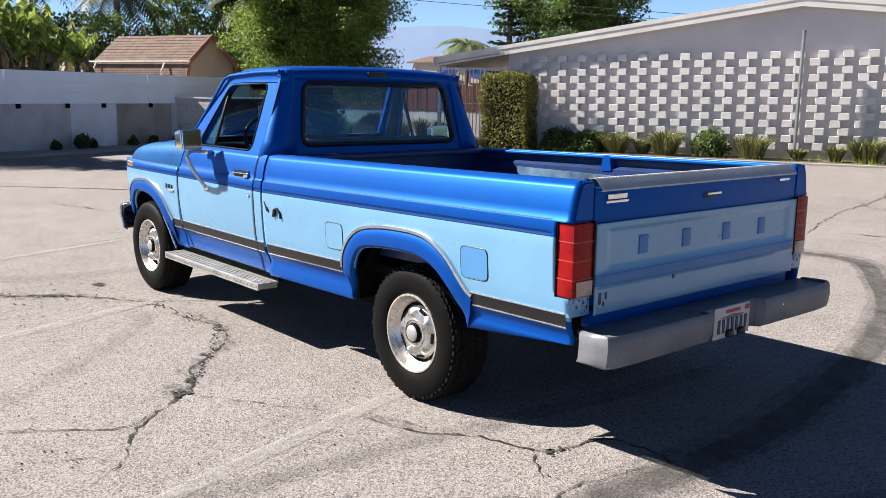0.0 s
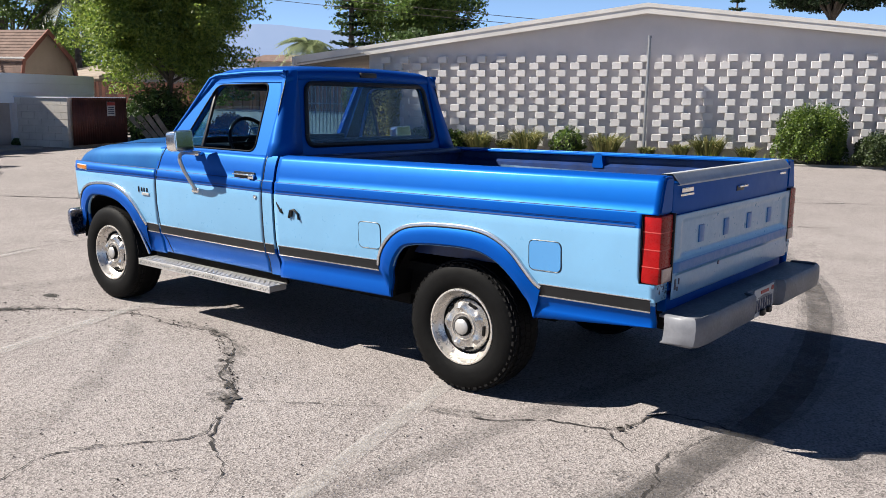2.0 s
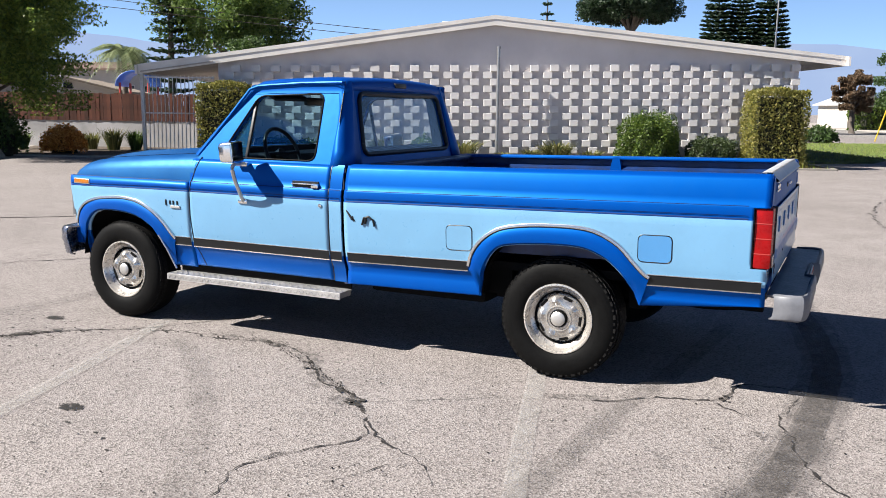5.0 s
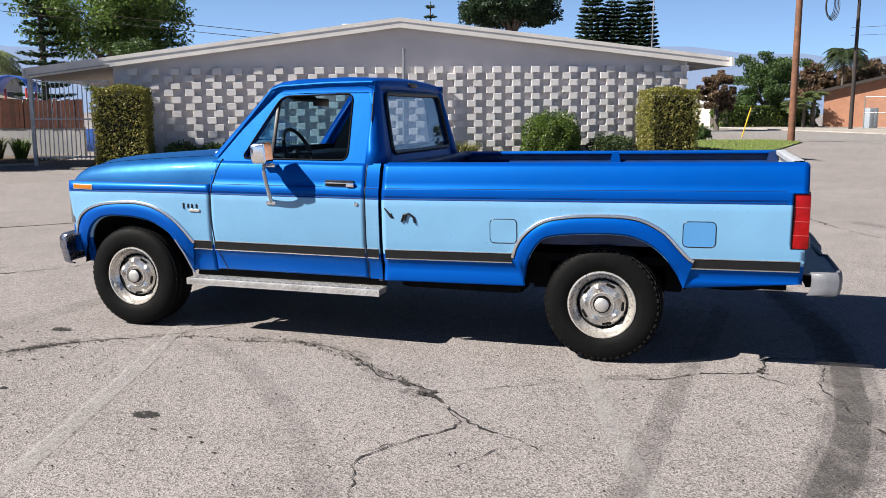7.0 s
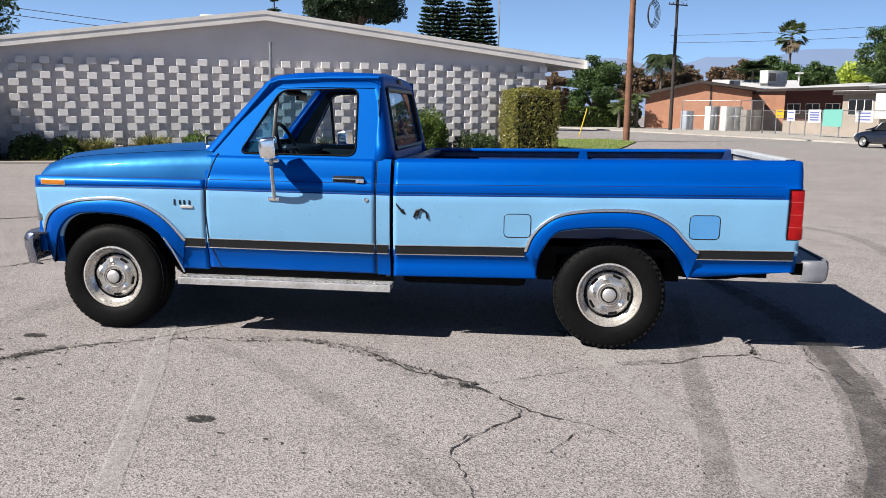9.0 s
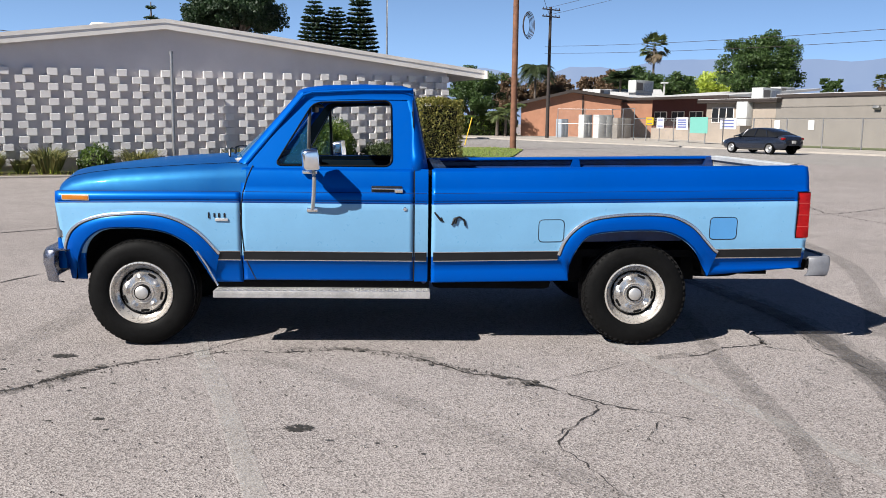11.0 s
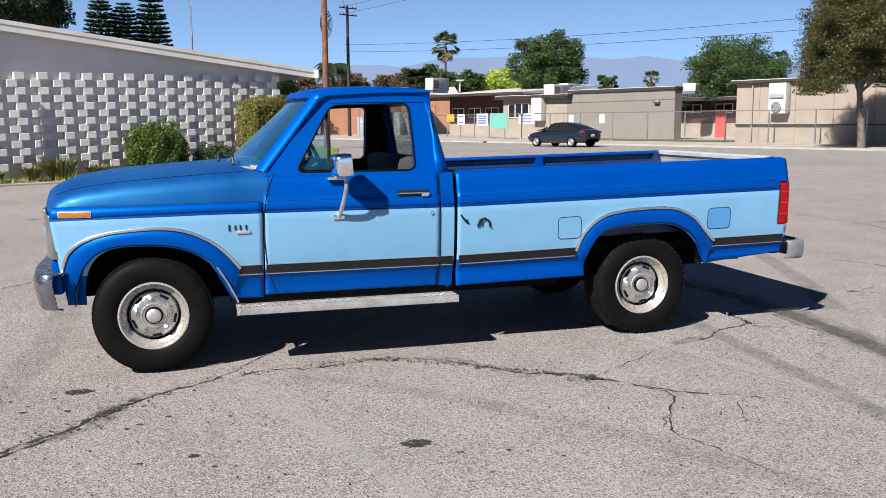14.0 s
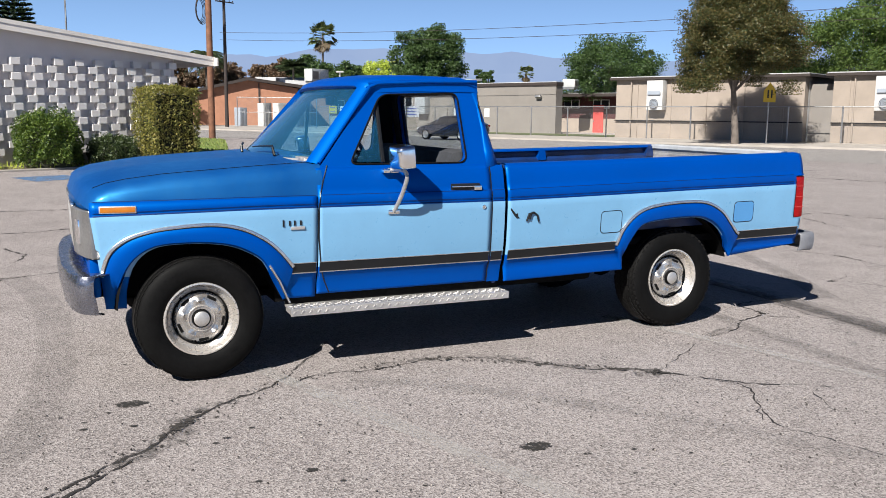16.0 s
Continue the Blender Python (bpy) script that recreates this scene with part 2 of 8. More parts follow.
SKIDFAINT = stain_material("faint_tyre_mark", (0.06, 0.057, 0.054), 0.52, 0.26, 4, 0.2)
SKIDDARK = stain_material("burnt_tyre_mark", (0.033, 0.0312, 0.03), 0.42, 0.26, 6, 0.5)
FADED = stain_material("faded_line_paint", (0.397, 0.384, 0.365), 0.46, 0.2, 6, 0.40)
SOIL = surface("planter_soil", (0.106, 0.0792, 0.0561), 0.95, 0.0, 0.4, 2, 40, 0.5, 0.02)
STUCCO = surface("white_stucco", (0.62, 0.585, 0.58), 0.85, 0.0, 0.08, 0.7, 60, 0.3, 0.004)
BLOCKM = surface("painted_block", (0.66, 0.63, 0.61), 0.8, 0.0, 0.08, 2, 70, 0.3, 0.004, per_object=0.05)
ROOFWHITE = surface("roof_white_paint", (0.72, 0.68, 0.63), 0.7, 0.0, 0.10, 1.2, 40, 0.2, 0.004)
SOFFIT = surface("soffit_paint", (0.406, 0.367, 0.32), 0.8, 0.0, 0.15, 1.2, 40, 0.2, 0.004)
GALV = surface("galvanised_steel", (0.34, 0.34, 0.34), 0.42, 0.8, 0.2, 5, 60, 0.1, 0.002)
WHITEIRON = surface("white_iron", (0.64, 0.624, 0.601), 0.6, 0.0, 0.15, 5, 60, 0.1, 0.002)
WALLGREY = surface("grey_plaster_wall", (0.52, 0.51, 0.515), 0.9, 0.0, 0.25, 0.8, 40, 0.3, 0.006)
WALLBROWN = surface("brown_grey_plaster", (0.36, 0.325, 0.305), 0.9, 0.0, 0.28, 0.8, 40, 0.3, 0.006)
WALLWHITE = surface("white_plaster_patch", (0.64, 0.68, 0.74), 0.9, 0.0, 0.12, 0.9, 40, 0.3, 0.006)
SIDING = surface("pale_blue_white_panel", (0.77, 0.84, 0.92), 0.5, 0.0, 0.06, 0.8, 30, 0.05, 0.002)
CMU = surface("tan_block", (0.56, 0.52, 0.465), 0.9, 0.0, 0.15, 1.5, 60, 0.4, 0.006)
RUST = surface("brown_corrugated_metal", (0.10, 0.030, 0.022), 0.6, 0.3, 0.3, 3, 40, 0.15, 0.004)
REDWOOD = surface("redwood_board", (0.121, 0.0374, 0.0203), 0.8, 0.0, 0.35, 3, 60, 0.3, 0.004, per_object=0.45)
PLANK = surface("grey_plank", (0.24, 0.20, 0.16), 0.85, 0.0, 0.35, 3, 60, 0.3, 0.004)
SHINGLE = surface("brown_shingle", (0.145, 0.092, 0.072), 0.9, 0.0, 0.3, 4, 30, 0.4, 0.01)
SHEDWALL = surface("tan_shed_wall", (0.312, 0.226, 0.172), 0.85, 0.0, 0.15, 1, 40, 0.2, 0.004)
BARGE = surface("red_brown_trim", (0.20, 0.06, 0.035), 0.7, 0.0, 0.2, 3, 40, 0.1, 0.003)
HOUSEW = surface("cream_house_wall", (0.484, 0.445, 0.39), 0.85, 0.0, 0.1, 1, 40, 0.2, 0.004)
HOUSER = surface("tan_roof", (0.265, 0.218, 0.172), 0.9, 0.0, 0.2, 2, 30, 0.3, 0.008)
BINM = surface("grey_plastic_bin", (0.25, 0.28, 0.32), 0.5, 0.0, 0.1, 3, 40, 0.05, 0.002)
PLAYBLUE = surface("blue_plastic", (0.06, 0.16, 0.55), 0.4, 0.0, 0.1, 3, 40, 0.05, 0.002)
PLAYRED = surface("red_plastic", (0.50, 0.07, 0.06), 0.4, 0.0, 0.1, 3, 40, 0.05, 0.002)
PLAYGREEN = surface("green_plastic", (0.05, 0.30, 0.20), 0.4, 0.0, 0.1, 3, 40, 0.05, 0.002)
ORANGE = surface("orange_brick_wall", (0.343, 0.165, 0.099), 0.85, 0.0, 0.12, 1.2, 20, 0.3, 0.006)
SCHOOLRED = surface("dark_red_wall", (0.0528, 0.0099, 0.00924), 0.8, 0.0, 0.15, 1, 40, 0.2, 0.004)
TAUPE = surface("taupe_wall", (0.178, 0.162, 0.145), 0.85, 0.0, 0.08, 0.8, 40, 0.2, 0.004)
BEIGE = surface("beige_portable_wall", (0.271, 0.228, 0.188), 0.85, 0.0, 0.1, 0.8, 40, 0.2, 0.004)
ROOFGREY = surface("pale_flat_roof", (0.409, 0.409, 0.409), 0.8, 0.0, 0.12, 1, 30, 0.2, 0.006)
DARKEDGE = surface("dark_fascia", (0.0297, 0.0211, 0.0172), 0.7, 0.0, 0.2, 2, 40, 0.1, 0.003)
CABINETGREY = surface("grey_cabinet_paint", (0.42, 0.43, 0.42), 0.6, 0.0, 0.12, 2, 40, 0.05, 0.002)
ACWHITE = surface("white_air_conditioner", (0.462, 0.462, 0.449), 0.5, 0.0, 0.08, 3, 40, 0.05, 0.002)
POLEWOOD = surface("brown_pole_wood", (0.17, 0.075, 0.04), 0.85, 0.0, 0.35, 3, 50, 0.3, 0.006)
POLEDARK = surface("dark_pole_wood", (0.03, 0.022, 0.019), 0.85, 0.0, 0.35, 3, 50, 0.3, 0.006)
BARK = surface("bark", (0.12, 0.098, 0.08), 0.95, 0.0, 0.4, 4, 30, 0.6, 0.02)
BANNERTEAL = surface("teal_banner", (0.132, 0.363, 0.31), 0.7, 0.0, 0.05)
BANNERWHITE = surface("white_banner", (0.449, 0.455, 0.475), 0.7, 0.0, 0.05)
BANNERBLUE = surface("blue_banner_print", (0.0924, 0.112, 0.297), 0.7, 0.0, 0.05)
YELLOWSIGN = surface("yellow_sign", (0.495, 0.33, 0.0066), 0.5, 0.0, 0.04)
CARPAINT = surface("bluish_black_car_paint", (0.012, 0.016, 0.028), 0.25, 0.3, 0.05, 2, 40, 0.02, 0.001, 0.8)
GRASSM = leaf_material("lawn_blades", (0.10, 0.16, 0.035), (0.20, 0.23, 0.06), 0.3)
LAWNSOIL = surface("lawn_base", (0.0792, 0.099, 0.0297), 0.95, 0.0, 0.3, 2, 40, 0.5, 0.02)
HEDGE_L = leaf_material("olive_hedge_leaf", (0.120, 0.138, 0.028), (0.320, 0.280, 0.070), 0.42)
BUSH_L = leaf_material("bright_bush_leaf", (0.022, 0.056, 0.007), (0.125, 0.180, 0.022))
LOWHEDGE_L = leaf_material("dark_low_hedge_leaf", (0.013, 0.028, 0.008), (0.055, 0.080, 0.020))
TUFT_L = leaf_material("straw_grass_blade", (0.05, 0.075, 0.02), (0.24, 0.22, 0.08))
GREEN_L = leaf_material("dark_green_leaf", (0.025, 0.054, 0.013), (0.070, 0.122, 0.027))
MID_L = leaf_material("mid_green_leaf", (0.045, 0.090, 0.020), (0.145, 0.210, 0.042), 0.48)
RUST_L = leaf_material("rusty_bush_leaf", (0.52, 0.21, 0.04), (0.85, 0.45, 0.12), 0.5)
STREET_L = leaf_material("olive_street_tree_leaf", (0.022, 0.046, 0.010), (0.120, 0.088, 0.024))
PALEBARK = surface("pale_bark", (0.15, 0.125, 0.105), 0.95, 0.0, 0.35, 3, 30, 0.6, 0.02)
AUTUMN_L = leaf_material("rusty_brown_leaf", (0.085, 0.060, 0.032), (0.20, 0.125, 0.075))
CONIFER_L = leaf_material("conifer_needle", (0.011, 0.028, 0.011), (0.030, 0.058, 0.020))
PALMDARK_L = leaf_material("dark_palm_frond", (0.016, 0.032, 0.012), (0.058, 0.078, 0.028))
PALM_L = leaf_material("palm_frond", (0.055, 0.085, 0.03), (0.15, 0.18, 0.06))
BANANA_L = leaf_material("banana_leaf", (0.035, 0.085, 0.018), (0.30, 0.36, 0.07), 0.45)
OLIVE_L = leaf_material("olive_green_leaf", (0.066, 0.125, 0.025), (0.28, 0.35, 0.064), 0.55)
YELLOW_L = leaf_material("yellow_green_leaf", (0.248, 0.341, 0.031), (0.496, 0.558, 0.078))


# ---- mesh helpers ----
def finish(name, bm, material, parent=None, label="", smooth=False):
    me = bpy.data.meshes.new(name)
    bm.to_mesh(me)
    bm.free()
    for m in material if isinstance(material, (list, tuple)) else (material,):
        me.materials.append(m)
    if smooth:
        me.shade_smooth()
        try:
            me.set_sharp_from_angle(angle=radians(38))
        except AttributeError:
            pass
    ob = new(name, me)
    ob.parent = parent
    if label:
        tagged(ob, label)
    return ob


def part(name, bm, material, parent, label="", smooth=True):
    return finish(name, bm, material, parent, label, smooth)


def thing(name, label, category, at=(0, 0, 0), turn=0.0, group="", kind=""):
    e = new(name)
    e.location = at
    e.rotation_euler = (0, 0, turn)
    return tagged(e, label, category, group, kind)


def box(bm, c, s, bevel=0.0, m=None, seg=2):
    r = bmesh.ops.create_cube(bm, size=1.0)
    vs = r["verts"]
    bmesh.ops.scale(bm, vec=s, verts=vs)
    if bevel:
        es = list({e for v in vs for e in v.link_edges})
        vs = list({v for f in bmesh.ops.bevel(bm, geom=es, offset=bevel, segments=seg, affect="EDGES", profile=0.6)["faces"] for v in f.verts} | {v for v in vs if v.is_valid})
    if m is not None:
        bmesh.ops.transform(bm, matrix=m, verts=vs)
    bmesh.ops.translate(bm, vec=c, verts=vs)
    return vs


def boxes(*items):
    bm = bmesh.new()
    for it in items:
        box(bm, *it)
    return bm


def tube(bm, pts, radii, n=8, cap=True):
    pts = [Vector(p) for p in pts]
    if isinstance(radii, (int, float)):
        radii = [radii] * len(pts)
    rings = []
    up = Vector((0, 0, 1))
    for i, p in enumerate(pts):
        d = (pts[min(i + 1, len(pts) - 1)] - pts[max(i - 1, 0)]).normalized()
        a = d.cross(up)
        if a.length < 0.05:
            a = d.cross(Vector((1, 0, 0)))
        a.normalize()
        b = d.cross(a)
        rings.append([bm.verts.new(p + radii[i] * (math.cos(2 * math.pi * k / n) * a + math.sin(2 * math.pi * k / n) * b)) for k in range(n)])
    for r0, r1 in zip(rings, rings[1:]):
        for k in range(n):
            bm.faces.new((r0[k], r0[(k + 1) % n], r1[(k + 1) % n], r1[k]))
    if cap:
        bm.faces.new(rings[0][::-1])
        bm.faces.new(rings[-1])
    return bm


def lathe_x(bm, profile, n=48, mats=None):
    """Turn (x, r) pairs round the x axis."""
    rings = []
    for x, r in profile:
        rings.append([bm.verts.new((x, r * math.cos(2 * math.pi * k / n), r * math.sin(2 * math.pi * k / n))) for k in range(n)])
    for i, (r0, r1) in enumerate(zip(rings, rings[1:])):
        for k in range(n):
            f = bm.faces.new((r0[k], r1[k], r1[(k + 1) % n], r0[(k + 1) % n]))
            if mats:
                f.material_index = mats[i]
    return bm


def loft(bm, rows, close=False, mat=None):
    """Quads between rows of points; mat(i, j) gives the material slot."""
    vs = [[bm.verts.new(p) for p in r] for r in rows]
    for i in range(len(vs) - 1):
        m = len(vs[i])
        for j in range(m if close else m - 1):
            k = (j + 1) % m
            q = []
            for v in (vs[i][j], vs[i][k], vs[i + 1][k], vs[i + 1][j]):
                if v not in q:
                    q.append(v)
            try:
                f = bm.faces.new(q)
            except ValueError:
                continue
            if mat:
                f.material_index = mat(i, j)
    return vs


def slab(bm, outline, thick, to3, holes=()):
    """A plate with holes: 2D outlines carried into space by to3(a, b, depth)."""
    loops = []
    edges = []
    for line in (outline, *holes):
        vs = [bm.verts.new(to3(a, b, 0)) for a, b in line]
        es = [bm.edges.new((vs[i], vs[(i + 1) % len(vs)])) for i in range(len(vs))]
        loops.append((line, vs))
        edges += es
    res = bmesh.ops.triangle_fill(bm, use_beauty=True, use_dissolve=False, edges=edges)
    front = [f for f in res["geom"] if isinstance(f, bmesh.types.BMFace)]
    back = {}
    for line, vs in loops:
        for (a, b), v in zip(line, vs):
            back[v] = bm.verts.new(to3(a, b, thick))
    for f in front:
        bm.faces.new([back[v] for v in reversed(f.verts)])
    for line, vs in loops:
        for i in range(len(vs)):
            a, b = vs[i], vs[(i + 1) % len(vs)]
            bm.faces.new((a, b, back[b], back[a]))
    bmesh.ops.recalc_face_normals(bm, faces=bm.faces)
    return bm


def rounded(points, r, n=4):
    """Round the corners of a 2D outline."""
    out = []
    m = len(points)
    for i in range(m):
        p, a, b = Vector(points[i]), Vector(points[i - 1]), Vector(points[(i + 1) % m])
        rr = r[i] if isinstance(r, (list, tuple)) else r
        if rr <= 0:
            out.append(tuple(p))
            continue
        da, db = (a - p), (b - p)
        d = min(rr, da.length * 0.45, db.length * 0.45)
        p0, p1 = p + da.normalized() * d, p + db.normalized() * d
        for k in range(n + 1):
            t = k / n
            out.append(tuple((1 - t) ** 2 * p0 + 2 * t * (1 - t) * p + t * t * p1))
    return out


def quads_mesh(name, centres, sizes, rng, material, parent, label="", flat=0.0, aspect=1.0, bend=0.25, kind=""):
    """Many small leaves, each a folded pair of triangles."""
    c = np.asarray(centres, float)
    n = len(c)
    d = rng.normal(size=(n, 3))
    d[:, 2] *= 1 - flat
    d /= np.linalg.norm(d, axis=1)[:, None] + 1e-9
    e = rng.normal(size=(n, 3))
    e -= d * np.sum(e * d, axis=1)[:, None]
    e /= np.linalg.norm(e, axis=1)[:, None] + 1e-9
    nor = np.cross(d, e)
    s = np.asarray(sizes, float).reshape(-1, 1) * np.ones((n, 1))
    v = np.empty((n, 4, 3))
    v[:, 0] = c - d * s
    v[:, 1] = c + e * s * 0.5 * aspect + nor * s * bend
    v[:, 2] = c + d * s
    v[:, 3] = c - e * s * 0.5 * aspect + nor * s * bend
    return raw_quads(name, v, material, parent, label, kind)


def raw_quads(name, v, material, parent, label="", kind=""):
    n = len(v)
    me = bpy.data.meshes.new(name)
    me.vertices.add(n * 4)
    me.vertices.foreach_set("co", v.reshape(-1))
    me.loops.add(n * 4)
    me.loops.foreach_set("vertex_index", np.arange(n * 4, dtype=np.int32))
    me.polygons.add(n)
    me.polygons.foreach_set("loop_start", np.arange(0, n * 4, 4, dtype=np.int32))
    me.update()
    me.validate()
    me.materials.append(material)
    ob = new(name, me)
    ob.parent = parent
    if label or kind:
        tagged(ob, label, kind=kind)
    return ob

# ---- the lie of the place ----
P0 = Vector((19.4, 8.14, 0))           # middle of the block wall's foot
AX = Vector((0.4157, -0.9095, 0))      # along the block wall
AY = Vector((0.9095, 0.4157, 0))       # away from it, and along the street
FTURN = math.atan2(AX.y, AX.x)
S0 = Vector((48.8, -29.6, 0))          # a point on the school fence


def fac(x, d, z=0.0):
    return P0 + AX * x + AY * d + Vector((0, 0, z))


def street(s, v, z=0.0):
    return S0 + AY * s - AX * v + Vector((0, 0, z))


def ground_sheet():
    bm = bmesh.new()
    ring = [0, 6, 14, 30, 60, 120, 300, 900, 2600]
    n = 48
    rows = []
    for r in ring[1:]:
        rows.append([(r * math.cos(2 * math.pi * k / n) + 2, r * math.sin(2 * math.pi * k / n), 0) for k in range(n)])
    vs = loft(bm, rows, True)
    bm.faces.new(vs[0])
    bmesh.ops.recalc_face_normals(bm, faces=bm.faces)
    for f in bm.faces:
        if f.normal.z < 0:
            f.normal_flip()
    ob = finish("ground", bm, ASPHALT)
    return tagged(ob, "worn pale grey asphalt lot with exposed gravel", "ground", kind="structure")


ground_sheet()


def flat_shape(name, pts, z, material, label, category, kind="structure", thick=0.0):
    bm = bmesh.new()
    if thick:
        slab(bm, [(p.x, p.y) for p in pts], -thick, lambda a, b, t: (a, b, z + t))
    else:
        f = bm.faces.new([bm.verts.new((p.x, p.y, z)) for p in pts])
        if f.normal.z < 0:
            f.normal_flip()
    ob = finish(name, bm, material)
    return tagged(ob, label, category, kind=kind)


flat_shape("road", [street(-90, 8), street(140, 8), street(140, 21), street(-90, 21)], 0.005, ROADM, "plain grey asphalt street past the school", "road")
flat_shape("pavement", [street(-90, -14), street(140, -14), street(140, 8), street(-90, 8)], 0.11, CONCRETE, "pale concrete pavement with a kerb along the street", "pavement", thick=0.14)
flat_shape("lawn", [fac(9.6, 1.6), fac(12.2, 2.4), fac(22.5, 17.5), fac(22.8, 21), fac(9.6, 21)], 0.05, LAWNSOIL, "short yellow-green lawn beside the white building", "lawn", thick=0.06)


flat_shape("school_lawn", [street(-4.4, -4.9), street(16.0, -4.9), street(13.6, 0.8), street(-4.4, 0.8)], 0.125, LAWNSOIL, "dark green grass strip behind the school fence", "lawn")


def planter(name, pts, z, label):
    flat_shape(name, pts, z, SOIL, label, "planting bed", thick=z + 0.02)
    bm = bmesh.new()
    cx, cy = sum(p.x for p in pts) / len(pts), sum(p.y for p in pts) / len(pts)
    for a, b in zip(pts, pts[1:]):
        d = (b - a)
        L = d.length
        m = (a + b) / 2
        box(bm, (m.x, m.y, z / 2 - 0.005), (L + 0.1, 0.14, z + 0.02), 0.02, Matrix.Rotation(math.atan2(d.y, d.x), 4, "Z"))
    ob = finish(name + "_kerb", bm, CONCRETE)
    tagged(ob, "low pale concrete kerb edging the planting bed", "kerb", kind="structure")


planter("planting_bed", [fac(-9.6, 0.1), fac(-9.6, -1.9), fac(-2, -1.75), fac(9.2, -1.6), fac(9.4, 0.2)], 0.05, "narrow soil bed with dry grass under the block wall")
planter("corner_bed", [fac(-17.4, 6), fac(-16.2, 1.6), fac(-15.0, -0.3), fac(-12.6, -0.5), fac(-11.4, 0.6), fac(-11.4, 6)], 0.05, "soil bed in front of the grey garden wall")


# ---- marks on the asphalt ----
def smooth_path(ctrl, step, rng, jitter):
    pts = []
    for i in range(len(ctrl) - 1):
        p0, p1, p2, p3 = (Vector((*ctrl[max(0, min(len(ctrl) - 1, k))], 0)) for k in (i - 1, i, i + 1, i + 2))
        n = max(2, int((p2 - p1).length / step))
        for k in range(n):
            t = k / n
            pts.append(0.5 * ((2 * p1) + (p2 - p0) * t + (2 * p0 - 5 * p1 + 4 * p2 - p3) * t * t + (3 * p1 - p0 - 3 * p2 + p3) * t ** 3))
    pts.append(Vector((*ctrl[-1], 0)))
    return [p + Vector((rng.gauss(0, jitter), rng.gauss(0, jitter), 0)) for p in pts]


def ribbon(name, ctrl, width, material, label, z=0.004, step=0.05, jitter=0.0, wob=0.0, seed=1, taper=False, category="crack"):
    rng = random.Random(seed)
    if category == "crack":
        width, step, jitter = width * 0.9, step * 1.3, jitter * 0.9
    pts = smooth_path(ctrl, step, rng, jitter)
    bm = bmesh.new()
    rows = []
    for i, p in enumerate(pts):
        d = (pts[min(i + 1, len(pts) - 1)] - pts[max(0, i - 1)])
        d = d.normalized() if d.length > 1e-6 else Vector((1, 0, 0))
        q = Vector((-d.y, d.x, 0))
        w = width * (1 + rng.uniform(-wob, wob)) * (min(1, 4 * i / len(pts), 4 * (len(pts) - 1 - i) / len(pts)) if taper else 1) / 2
        rows.append([p + q * (w * (1 + rng.uniform(-wob, wob) * 0.6)) + Vector((0, 0, z)), p - q * w + Vector((0, 0, z))])
    loft(bm, rows)
    ob = finish(name, bm, material)
    return tagged(ob, label, category, kind="structure")


CRACK_LABEL = "thin dark crack across the worn asphalt"
ribbon("crack", [(-0.98, 2.0), (-1.09, 1.67), (-1.35, 1.38), (-1.55, 1.2), (-1.70, 0.88), (-1.89, 0.72), (-2.18, 0.45), (-2.36, 0.14), (-2.62, -0.05)], 0.014, CRACKLINE, CRACK_LABEL, 0.0045, 0.03, 0.008, 0.8, 3, True)
ribbon("crack", [(-3.2, 5.2), (-2.7, 4.66), (-2.26, 4.22), (-2.12, 4.07), (-1.96, 3.92), (-1.87, 3.78), (-1.68, 3.66), (-1.49, 3.49), (-1.30, 3.27), (-1.24, 3.15), (-1.06, 2.96), (-0.75, 2.75), (-0.2, 2.4)], 0.017, CRACKLINE, CRACK_LABEL, 0.0045, 0.03, 0.008, 0.8, 4, True)
ribbon("crack", [(-2.5, 4.34), (-2.23, 4.09), (-2.05, 3.93), (-1.89, 3.77)], 0.013, CRACKLINE, CRACK_LABEL, 0.0045, 0.03, 0.007, 0.8, 51, True)
ribbon("crack", [(-1.22, 2.98), (-1.04, 2.74), (-1.08, 2.46), (-1.03, 2.2), (-0.98, 1.93)], 0.013, CRACKLINE, CRACK_LABEL, 0.0045, 0.03, 0.010, 0.9, 52, True)
ribbon("crack", [(-2.4, 0.65), (-2.57, 0.77), (-2.68, 0.87)], 0.007, CRACKLINE, CRACK_LABEL, 0.0045, 0.03, 0.008, 0.9, 53, True)
ribbon("crack", [(-0.53, -1.34), (-0.96, -1.28), (-1.12, -1.29), (-1.23, -1.35), (-1.56, -1.42), (-2.1, -1.75)], 0.012, CRACKLINE, CRACK_LABEL, 0.0045, 0.03, 0.010, 0.9, 54, True)
ribbon("crack", [(-0.72, -0.87), (-0.84, -0.89), (-1.04, -1.16)], 0.010, CRACKLINE, CRACK_LABEL, 0.0045, 0.03, 0.010, 0.9, 55, True)
ribbon("crack", [(-1.01, 5.78), (-0.65, 5.84), (-0.23, 5.99), (0.2, 6.07), (1.2, 6.2)], 0.011, CRACKLINE, CRACK_LABEL, 0.0045, 0.04, 0.012, 0.9, 56, True)
ribbon("crack", [(0.1, 9.6), (0.23, 9.32), (0.41, 8.79), (0.5, 8.3)], 0.03, CRACKLINE, CRACK_LABEL, 0.0045, 0.05, 0.02, 0.9, 57, True)
ribbon("crack", [(11.2, -13.6), (10.45, -13.93), (9.26, -14.33), (8.0, -14.8)], 0.10, CRACKLINE, CRACK_LABEL, 0.0045, 0.08, 0.03, 0.9, 58, True)
ribbon("crack", [(13.0, -15.4), (13.15, -15.9), (13.0, -16.6)], 0.12, CRACKLINE, CRACK_LABEL, 0.0045, 0.08, 0.03, 0.9, 59, True)
